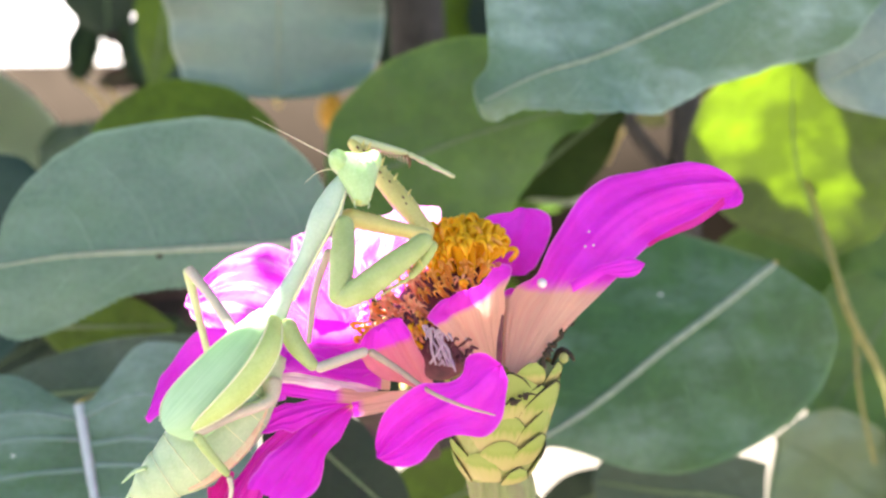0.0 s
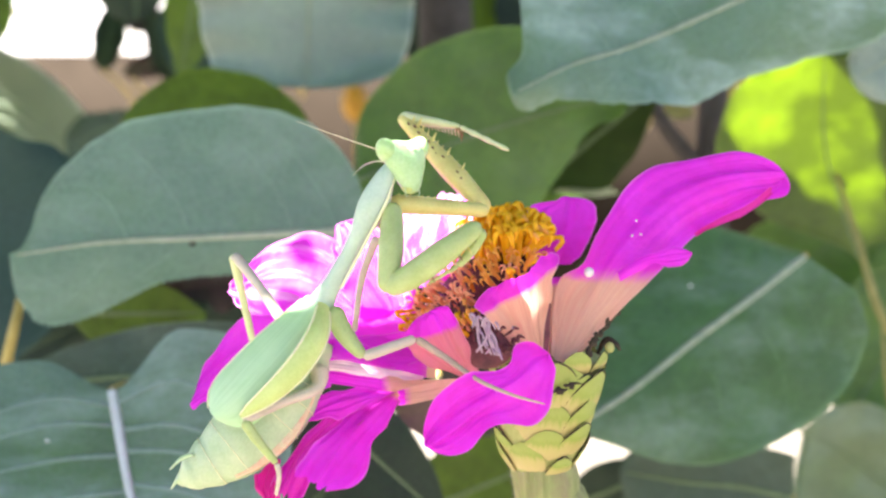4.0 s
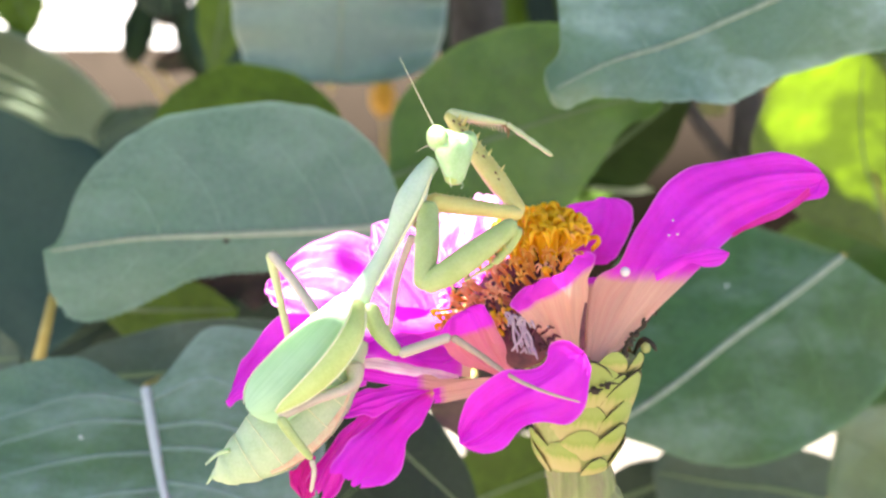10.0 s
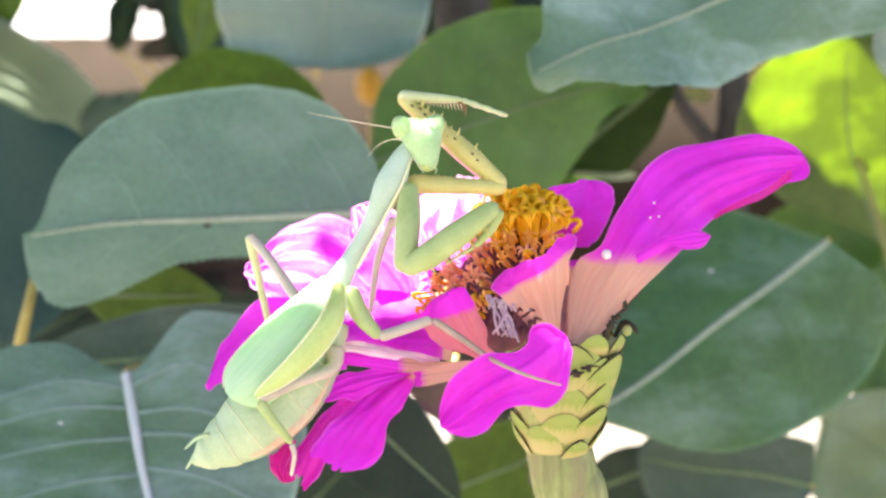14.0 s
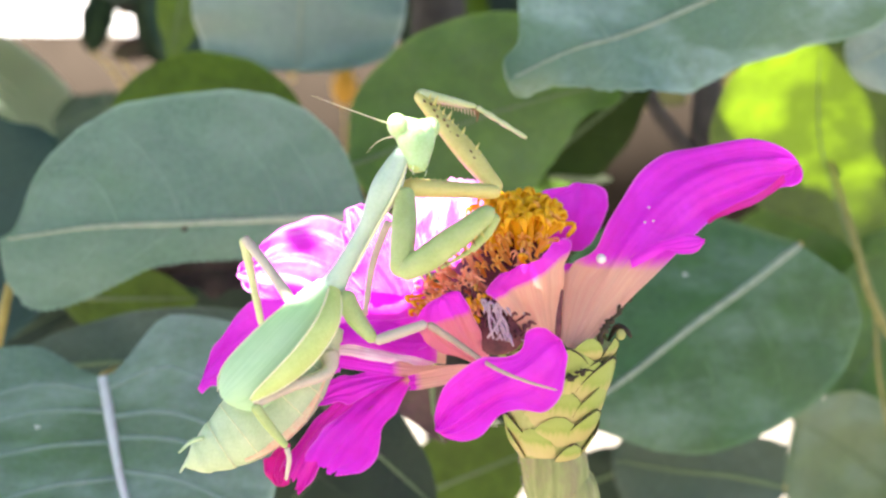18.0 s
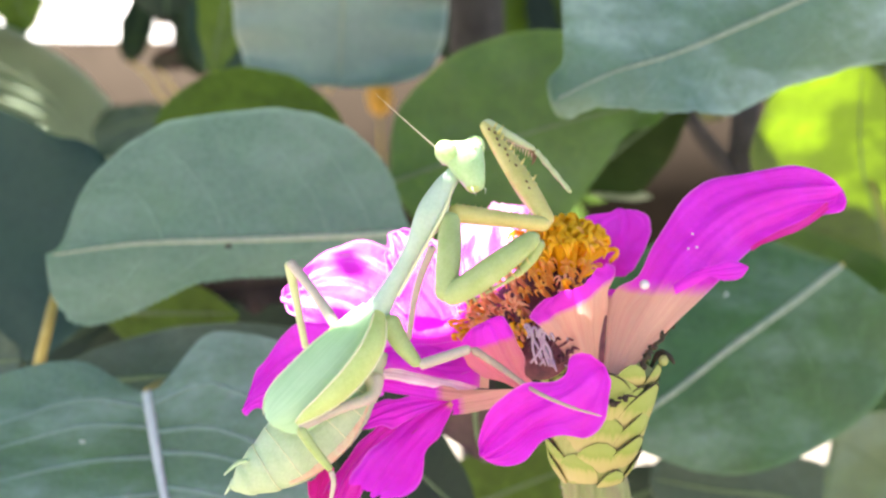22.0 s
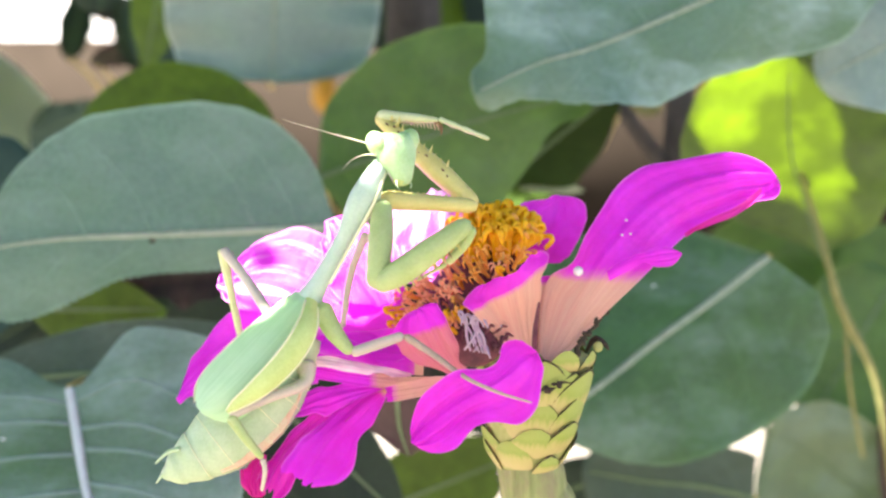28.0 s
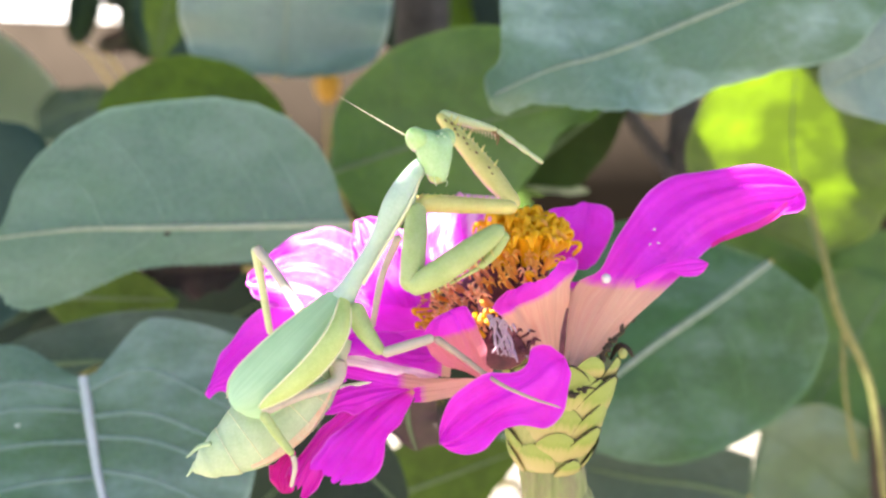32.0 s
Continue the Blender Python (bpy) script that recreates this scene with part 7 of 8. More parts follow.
COXA_ROWS = [
    (0, pose(0.01077, 0.00000, 0.01635, -70.459, 11.667, 32.841)),
    (0.5, pose(0.01077, 0.00000, 0.01635, -75.333, 7.467, 30.339)),
    (1, pose(0.01077, 0.00000, 0.01635, -77.144, 5.891, 29.064)),
    (1.5, pose(0.01077, 0.00000, 0.01635, -77.853, 5.299, 28.381)),
    (2, pose(0.01077, 0.00000, 0.01635, -77.976, 5.336, 27.819)),
    (2.5, pose(0.01077, 0.00000, 0.01635, -78.269, 5.019, 27.718)),
    (3, pose(0.01077, 0.00000, 0.01635, -78.535, 4.764, 27.522)),
    (3.5, pose(0.01077, 0.00000, 0.01635, -79.552, 4.054, 25.645)),
    (5.5, pose(0.01077, 0.00000, 0.01635, -80.193, 3.868, 23.202)),
    (6, pose(0.01077, 0.00000, 0.01635, -79.893, 4.288, 23.176)),
    (6.5, pose(0.01077, 0.00000, 0.01635, -78.985, 6.190, 21.295)),
    (7, pose(0.01077, 0.00000, 0.01635, -78.942, 6.209, 21.420)),
    (7.5, pose(0.01077, 0.00000, 0.01635, -78.342, 6.835, 22.135)),
    (8, pose(0.01077, 0.00000, 0.01635, -77.337, 8.063, 22.724)),
    (8.5, pose(0.01077, 0.00000, 0.01635, -76.739, 8.763, 23.106)),
    (9, pose(0.01077, 0.00000, 0.01635, -76.207, 9.149, 23.918)),
    (9.5, pose(0.01077, 0.00000, 0.01635, -76.884, 7.970, 24.455)),
    (10, pose(0.01077, 0.00000, 0.01635, -77.357, 6.556, 26.472)),
    (10.5, pose(0.01077, 0.00000, 0.01635, -76.341, 7.086, 28.364)),
    (11, pose(0.01077, 0.00000, 0.01635, -73.916, 9.158, 30.158)),
    (11.5, pose(0.01077, 0.00000, 0.01635, -72.519, 9.923, 31.839)),
    (12, pose(0.01077, 0.00000, 0.01635, -75.674, 7.446, 29.429)),
    (12.5, pose(0.01077, 0.00000, 0.01635, -78.555, 4.917, 26.934)),
    (13, pose(0.01077, 0.00000, 0.01635, -80.375, 3.195, 24.906)),
    (13.5, pose(0.01077, 0.00000, 0.01635, -81.019, 2.299, 25.245)),
    (14, pose(0.01077, 0.00000, 0.01635, -81.427, 1.978, 24.243)),
    (14.5, pose(0.01077, 0.00000, 0.01635, -81.450, 1.965, 24.155)),
    (15, pose(0.01077, 0.00000, 0.01635, -81.044, 2.653, 23.440)),
    (15.5, pose(0.01077, 0.00000, 0.01635, -81.251, 2.476, 22.956)),
    (17.5, pose(0.01077, 0.00000, 0.01635, -81.522, 1.737, 24.866)),
    (18, pose(0.01077, 0.00000, 0.01635, -81.272, 1.976, 25.268)),
    (18.5, pose(0.01077, 0.00000, 0.01635, -81.160, 2.376, 24.010)),
    (19, pose(0.01077, 0.00000, 0.01635, -80.019, 4.240, 22.721)),
    (19.5, pose(0.01077, 0.00000, 0.01635, -79.641, 4.875, 22.375)),
    (20, pose(0.01077, 0.00000, 0.01635, -80.405, 5.011, 18.113)),
    (20.5, pose(0.01077, 0.00000, 0.01635, -80.338, 5.270, 17.658)),
    (21, pose(0.01077, 0.00000, 0.01635, -79.943, 6.320, 16.622)),
    (21.5, pose(0.01077, 0.00000, 0.01635, -80.065, 5.964, 17.006)),
    (22, pose(0.01077, 0.00000, 0.01635, -80.080, 5.880, 17.171)),
    (22.5, pose(0.01077, 0.00000, 0.01635, -80.145, 5.628, 17.574)),
    (23, pose(0.01077, 0.00000, 0.01635, -80.623, 5.155, 16.484)),
    (23.5, pose(0.01077, 0.00000, 0.01635, -80.787, 4.196, 18.740)),
    (24, pose(0.01077, 0.00000, 0.01635, -79.022, 5.181, 24.158)),
    (24.5, pose(0.01077, 0.00000, 0.01635, -78.794, 5.431, 24.335)),
    (25, pose(0.01077, 0.00000, 0.01635, -78.349, 5.218, 26.781)),
    (25.5, pose(0.01077, 0.00000, 0.01635, -77.513, 5.368, 29.374)),
    (26, pose(0.01077, 0.00000, 0.01635, -78.051, 4.938, 28.802)),
    (26.5, pose(0.01077, 0.00000, 0.01635, -78.112, 4.830, 28.929)),
    (28.5, pose(0.01077, 0.00000, 0.01635, -82.181, 1.095, 23.643)),
    (29, pose(0.01077, 0.00000, 0.01635, -83.552, -0.458, 21.121)),
    (29.5, pose(0.01077, 0.00000, 0.01635, -83.320, -0.029, 20.286)),
    (30, pose(0.01077, 0.00000, 0.01635, -83.144, 0.342, 19.421)),
    (30.5, pose(0.01077, 0.00000, 0.01635, -83.594, -0.311, 19.074)),
    (31, pose(0.01077, 0.00000, 0.01635, -83.177, 0.974, 14.492)),
    (31.5, pose(0.01077, 0.00000, 0.01635, -83.381, 0.561, 14.726)),
    (32, pose(0.01077, 0.00000, 0.01635, -83.412, 0.453, 15.121)),
]
FEMUR_ROWS = [
    (0, pose(0.02608, 0.00988, 0.01259, 97.606, -47.377, 150.639)),
    (0.5, pose(0.02669, 0.00932, 0.01393, 91.441, -46.258, 158.646)),
    (1, pose(0.02694, 0.00899, 0.01444, 87.999, -44.981, 163.229)),
    (1.5, pose(0.02707, 0.00880, 0.01463, 87.253, -45.244, 164.322)),
    (2, pose(0.02715, 0.00864, 0.01462, 87.622, -45.406, 163.822)),
    (2.5, pose(0.02717, 0.00862, 0.01472, 89.999, -45.341, 160.464)),
    (3, pose(0.02721, 0.00857, 0.01480, 90.521, -44.569, 159.570)),
    (3.5, pose(0.02750, 0.00803, 0.01503, 93.305, -44.168, 155.513)),
    (5.5, pose(0.02783, 0.00731, 0.01509, 103.321, -47.597, 143.346)),
    (6, pose(0.02782, 0.00730, 0.01496, 108.880, -48.821, 137.096)),
    (6.5, pose(0.02800, 0.00672, 0.01434, 112.495, -51.491, 134.163)),
    (7, pose(0.02799, 0.00675, 0.01434, 109.356, -53.109, 138.428)),
    (7.5, pose(0.02788, 0.00696, 0.01413, 110.907, -53.967, 137.020)),
    (8, pose(0.02776, 0.00711, 0.01374, 115.155, -54.592, 132.588)),
    (8.5, pose(0.02768, 0.00721, 0.01351, 118.069, -54.821, 129.560)),
    (9, pose(0.02756, 0.00744, 0.01339, 118.288, -54.869, 129.348)),
    (9.5, pose(0.02754, 0.00763, 0.01377, 108.709, -52.223, 138.808)),
    (10, pose(0.02731, 0.00824, 0.01422, 101.922, -49.527, 145.877)),
    (10.5, pose(0.02701, 0.00877, 0.01405, 97.013, -46.939, 151.278)),
    (11, pose(0.02665, 0.00923, 0.01339, 93.594, -45.655, 155.524)),
    (11.5, pose(0.02634, 0.00967, 0.01314, 89.933, -43.207, 160.133)),
    (12, pose(0.02684, 0.00906, 0.01394, 91.497, -45.634, 158.429)),
    (12.5, pose(0.02729, 0.00839, 0.01475, 86.815, -42.241, 164.583)),
    (13, pose(0.02762, 0.00782, 0.01531, 84.143, -41.944, 168.563)),
    (13.5, pose(0.02758, 0.00793, 0.01560, 80.737, -41.409, 173.684)),
    (14, pose(0.02772, 0.00763, 0.01571, 72.523, -40.609, -174.068)),
    (14.5, pose(0.02773, 0.00761, 0.01571, 71.983, -41.714, -173.598)),
    (15, pose(0.02782, 0.00739, 0.01549, 71.573, -43.264, -173.429)),
    (15.5, pose(0.02788, 0.00725, 0.01554, 82.071, -45.118, 171.644)),
    (17.5, pose(0.02764, 0.00782, 0.01578, 96.510, -46.449, 151.789)),
    (18, pose(0.02758, 0.00793, 0.01571, 98.096, -46.771, 149.781)),
    (18.5, pose(0.02775, 0.00756, 0.01558, 101.256, -48.435, 146.299)),
    (19, pose(0.02788, 0.00716, 0.01497, 108.519, -50.887, 138.461)),
    (19.5, pose(0.02791, 0.00705, 0.01477, 105.472, -52.521, 142.707)),
    (20, pose(0.02838, 0.00576, 0.01472, 106.828, -52.277, 141.019)),
    (20.5, pose(0.02842, 0.00562, 0.01464, 109.833, -51.453, 137.181)),
    (21, pose(0.02849, 0.00529, 0.01430, 108.846, -51.823, 138.482)),
    (21.5, pose(0.02846, 0.00541, 0.01441, 110.031, -51.088, 136.792)),
    (22, pose(0.02845, 0.00546, 0.01444, 110.249, -49.643, 135.877)),
    (22.5, pose(0.02842, 0.00559, 0.01452, 107.228, -49.450, 139.356)),
    (23, pose(0.02854, 0.00526, 0.01468, 100.180, -48.049, 147.527)),
    (23.5, pose(0.02834, 0.00596, 0.01499, 98.405, -44.691, 148.592)),
    (24, pose(0.02767, 0.00758, 0.01467, 96.721, -44.096, 150.686)),
    (24.5, pose(0.02764, 0.00763, 0.01459, 92.888, -42.991, 155.776)),
    (25, pose(0.02731, 0.00835, 0.01466, 89.575, -41.992, 160.412)),
    (25.5, pose(0.02691, 0.00908, 0.01461, 88.894, -42.084, 161.449)),
    (26, pose(0.02701, 0.00893, 0.01475, 87.545, -41.826, 163.432)),
    (26.5, pose(0.02699, 0.00897, 0.01478, 85.521, -42.435, 166.534)),
    (28.5, pose(0.02781, 0.00746, 0.01599, 88.065, -40.426, 162.416)),
    (29, pose(0.02812, 0.00670, 0.01650, 88.322, -40.236, 161.983)),
    (29.5, pose(0.02822, 0.00645, 0.01636, 91.332, -41.136, 157.567)),
    (30, pose(0.02831, 0.00618, 0.01624, 93.333, -41.635, 154.713)),
    (30.5, pose(0.02835, 0.00608, 0.01645, 96.335, -41.428, 150.215)),
    (31, pose(0.02878, 0.00465, 0.01603, 96.178, -42.058, 150.691)),
    (31.5, pose(0.02876, 0.00473, 0.01616, 98.952, -42.228, 146.799)),
    (32, pose(0.02873, 0.00485, 0.01620, 103.376, -42.961, 141.083)),
]
TIBIA_ROWS = [
    (0, pose(0.01179, 0.01791, 0.03039, -80.954, 14.449, -0.001)),
    (0.5, pose(0.01111, 0.01541, 0.03141, -81.579, 12.027, -0.432)),
    (1, pose(0.01055, 0.01393, 0.03154, -82.137, 9.326, -0.319)),
    (1.5, pose(0.01066, 0.01341, 0.03181, -82.394, 8.184, -0.337)),
    (2, pose(0.01083, 0.01338, 0.03185, -82.404, 8.060, -0.233)),
    (2.5, pose(0.01114, 0.01431, 0.03193, -82.233, 8.812, -0.222)),
    (3, pose(0.01105, 0.01458, 0.03179, -82.122, 9.569, -0.515)),
    (3.5, pose(0.01170, 0.01522, 0.03189, -82.158, 10.026, -1.179)),
    (5.5, pose(0.01474, 0.01705, 0.03296, -81.706, 13.628, -2.184)),
    (6, pose(0.01615, 0.01815, 0.03317, -80.716, 18.717, -1.823)),
    (6.5, pose(0.01750, 0.01752, 0.03328, -80.001, 22.145, -1.439)),
    (7, pose(0.01712, 0.01639, 0.03369, -79.127, 26.469, -1.030)),
    (7.5, pose(0.01746, 0.01666, 0.03370, -78.532, 30.068, -0.928)),
    (8, pose(0.01827, 0.01744, 0.03346, -78.607, 32.083, -1.579)),
    (8.5, pose(0.01880, 0.01796, 0.03329, -91.327, 30.725, -26.017)),
    (9, pose(0.01873, 0.01821, 0.03318, -93.176, 28.365, -30.978)),
    (9.5, pose(0.01638, 0.01739, 0.03290, -81.156, 17.220, -2.395)),
    (10, pose(0.01431, 0.01705, 0.03263, -82.220, 10.352, -1.798)),
    (10.5, pose(0.01252, 0.01671, 0.03173, -82.308, 9.491, -1.391)),
    (11, pose(0.01125, 0.01623, 0.03069, -81.685, 11.801, -0.683)),
    (11.5, pose(0.00975, 0.01566, 0.02971, -83.129, 5.315, -1.050)),
    (12, pose(0.01110, 0.01528, 0.03124, -82.338, 9.024, -1.042)),
    (12.5, pose(0.01002, 0.01316, 0.03102, -83.189, 5.317, -1.559)),
    (13, pose(0.00997, 0.01139, 0.03149, -83.313, 4.790, -1.692)),
    (13.5, pose(0.00954, 0.00992, 0.03161, -83.363, 4.451, -1.492)),
    (14, pose(0.00945, 0.00573, 0.03146, -83.340, 4.565, -1.496)),
    (14.5, pose(0.00978, 0.00559, 0.03181, -83.347, 4.298, -1.003)),
    (15, pose(0.01031, 0.00537, 0.03207, -82.526, 7.973, -0.846)),
    (15.5, pose(0.01099, 0.00973, 0.03269, -81.863, 10.826, -0.563)),
    (17.5, pose(0.01295, 0.01570, 0.03332, -81.411, 15.373, -2.219)),
    (18, pose(0.01326, 0.01628, 0.03334, -81.839, 13.042, -2.302)),
    (18.5, pose(0.01439, 0.01647, 0.03368, -81.467, 15.099, -2.248)),
    (19, pose(0.01645, 0.01729, 0.03375, -80.216, 22.301, -2.034)),
    (19.5, pose(0.01619, 0.01598, 0.03397, -80.080, 23.204, -2.038)),
    (20, pose(0.01687, 0.01507, 0.03386, -79.328, 27.633, -1.810)),
    (20.5, pose(0.01736, 0.01587, 0.03357, -83.348, 29.634, -10.320)),
    (21, pose(0.01729, 0.01520, 0.03332, -88.458, 29.267, -20.838)),
    (21.5, pose(0.01738, 0.01582, 0.03324, -90.504, 29.734, -24.829)),
    (22, pose(0.01720, 0.01637, 0.03288, -86.584, 28.421, -17.134)),
    (22.5, pose(0.01648, 0.01584, 0.03291, -88.233, 26.000, -21.455)),
    (23, pose(0.01489, 0.01394, 0.03267, -81.554, 14.961, -2.475)),
    (23.5, pose(0.01366, 0.01493, 0.03201, -82.489, 10.528, -3.265)),
    (24, pose(0.01252, 0.01609, 0.03151, -82.760, 8.617, -2.970)),
    (24.5, pose(0.01150, 0.01489, 0.03109, -83.389, 4.714, -2.261)),
    (25, pose(0.01036, 0.01438, 0.03085, -83.344, 4.421, -1.239)),
    (25.5, pose(0.00988, 0.01480, 0.03083, -82.708, 7.348, -1.148)),
    (26, pose(0.00973, 0.01407, 0.03088, -82.837, 6.717, -1.117)),
    (26.5, pose(0.00962, 0.01312, 0.03111, -82.708, 7.169, -0.901)),
    (28.5, pose(0.01025, 0.01302, 0.03168, -83.453, 4.097, -1.650)),
    (29, pose(0.01055, 0.01242, 0.03213, -82.954, 6.728, -1.958)),
    (29.5, pose(0.01137, 0.01340, 0.03228, -82.366, 9.644, -1.849)),
    (30, pose(0.01196, 0.01391, 0.03231, -82.188, 10.804, -2.057)),
    (30.5, pose(0.01260, 0.01509, 0.03246, -82.325, 9.917, -1.909)),
    (31, pose(0.01311, 0.01345, 0.03224, -82.132, 11.472, -2.361)),
    (31.5, pose(0.01377, 0.01454, 0.03243, -81.980, 12.549, -2.522)),
    (32, pose(0.01495, 0.01598, 0.03269, -81.953, 13.856, -3.277)),
]
TARSUS_ROWS = [
    (0, pose(0.02245, 0.01791, 0.02765, -94.026, 25.160, -35.194)),
    (0.5, pose(0.02186, 0.01533, 0.02912, -95.048, 21.522, -41.411)),
    (1, pose(0.02141, 0.01387, 0.02976, -94.850, 19.949, -43.036)),
    (1.5, pose(0.02155, 0.01334, 0.03025, -95.665, 20.927, -43.707)),
    (2, pose(0.02172, 0.01333, 0.03031, -94.896, 20.386, -42.536)),
    (2.5, pose(0.02201, 0.01426, 0.03025, -94.443, 20.769, -40.868)),
    (3, pose(0.02190, 0.01449, 0.02996, -93.025, 19.658, -38.525)),
    (3.5, pose(0.02253, 0.01500, 0.02998, -93.365, 21.512, -37.212)),
    (5.5, pose(0.02542, 0.01665, 0.03037, -89.021, 31.673, -21.214)),
    (6, pose(0.02656, 0.01782, 0.02964, -90.978, 34.816, -23.765)),
    (6.5, pose(0.02769, 0.01727, 0.02913, -93.278, 41.093, -25.379)),
    (7, pose(0.02696, 0.01622, 0.02879, -97.356, 43.316, -30.497)),
    (7.5, pose(0.02698, 0.01651, 0.02819, -102.704, 46.093, -36.525)),
    (8, pose(0.02759, 0.01718, 0.02762, -109.629, 44.944, -45.802)),
    (8.5, pose(0.02730, 0.01382, 0.02767, -107.357, 46.926, -41.985)),
    (9, pose(0.02703, 0.01323, 0.02796, -102.381, 50.713, -34.250)),
    (9.5, pose(0.02688, 0.01695, 0.02964, -99.602, 40.904, -34.746)),
    (10, pose(0.02513, 0.01671, 0.03066, -93.853, 34.491, -28.879)),
    (10.5, pose(0.02337, 0.01645, 0.02992, -90.424, 31.062, -24.126)),
    (11, pose(0.02202, 0.01611, 0.02844, -91.032, 30.829, -25.399)),
    (11.5, pose(0.02070, 0.01546, 0.02869, -91.032, 27.140, -27.198)),
    (12, pose(0.02196, 0.01509, 0.02951, -97.780, 22.336, -46.649)),
    (12.5, pose(0.02097, 0.01286, 0.03000, -94.972, 19.836, -43.517)),
    (13, pose(0.02093, 0.01107, 0.03057, -95.484, 19.138, -45.922)),
    (13.5, pose(0.02051, 0.00964, 0.03075, -95.424, 17.834, -48.000)),
    (14, pose(0.02041, 0.00545, 0.03058, -94.609, 17.588, -46.173)),
    (14.5, pose(0.02075, 0.00540, 0.03099, -95.387, 19.594, -44.952)),
    (15, pose(0.02120, 0.00521, 0.03055, -95.586, 20.030, -44.798)),
    (15.5, pose(0.02179, 0.00962, 0.03062, -95.613, 23.539, -40.350)),
    (17.5, pose(0.02355, 0.01529, 0.03041, -90.392, 26.191, -26.299)),
    (18, pose(0.02397, 0.01585, 0.03086, -88.257, 31.766, -19.727)),
    (18.5, pose(0.02500, 0.01605, 0.03082, -89.252, 33.412, -21.132)),
    (19, pose(0.02663, 0.01693, 0.02957, -89.859, 40.928, -20.244)),
    (19.5, pose(0.02630, 0.01562, 0.02964, -96.502, 42.609, -29.562)),
    (20, pose(0.02661, 0.01477, 0.02876, -102.676, 44.455, -37.242)),
    (20.5, pose(0.02677, 0.01416, 0.02813, -106.160, 43.833, -42.089)),
    (21, pose(0.02626, 0.01179, 0.02795, -104.173, 45.421, -38.727)),
    (21.5, pose(0.02605, 0.01181, 0.02779, -103.895, 45.451, -38.356)),
    (22, pose(0.02645, 0.01352, 0.02765, -105.318, 44.940, -40.432)),
    (22.5, pose(0.02568, 0.01222, 0.02809, -106.606, 42.603, -43.353)),
    (23, pose(0.02550, 0.01348, 0.02983, -100.341, 39.447, -36.567)),
    (23.5, pose(0.02445, 0.01431, 0.03000, -95.762, 33.094, -32.923)),
    (24, pose(0.02338, 0.01553, 0.02986, -93.598, 28.370, -31.834)),
    (24.5, pose(0.02245, 0.01446, 0.03018, -93.503, 27.571, -32.185)),
    (25, pose(0.02133, 0.01414, 0.03000, -93.456, 27.302, -32.275)),
    (25.5, pose(0.02079, 0.01458, 0.02942, -94.584, 20.243, -41.931)),
    (26, pose(0.02065, 0.01386, 0.02960, -94.520, 18.285, -44.719)),
    (26.5, pose(0.02054, 0.01295, 0.02974, -94.197, 17.089, -45.886)),
    (28.5, pose(0.02121, 0.01271, 0.03090, -90.190, 21.662, -28.689)),
    (29, pose(0.02147, 0.01204, 0.03084, -89.695, 22.416, -26.838)),
    (29.5, pose(0.02221, 0.01305, 0.03043, -87.316, 25.217, -19.573)),
    (30, pose(0.02276, 0.01352, 0.03025, -83.187, 26.484, -9.879)),
    (30.5, pose(0.02343, 0.01473, 0.03057, -79.630, 30.099, -3.035)),
    (31, pose(0.02388, 0.01301, 0.03005, -79.918, 30.173, -3.606)),
    (31.5, pose(0.02449, 0.01407, 0.03004, -81.988, 31.611, -7.761)),
    (32, pose(0.02561, 0.01537, 0.03006, -93.126, 32.824, -28.396)),
]
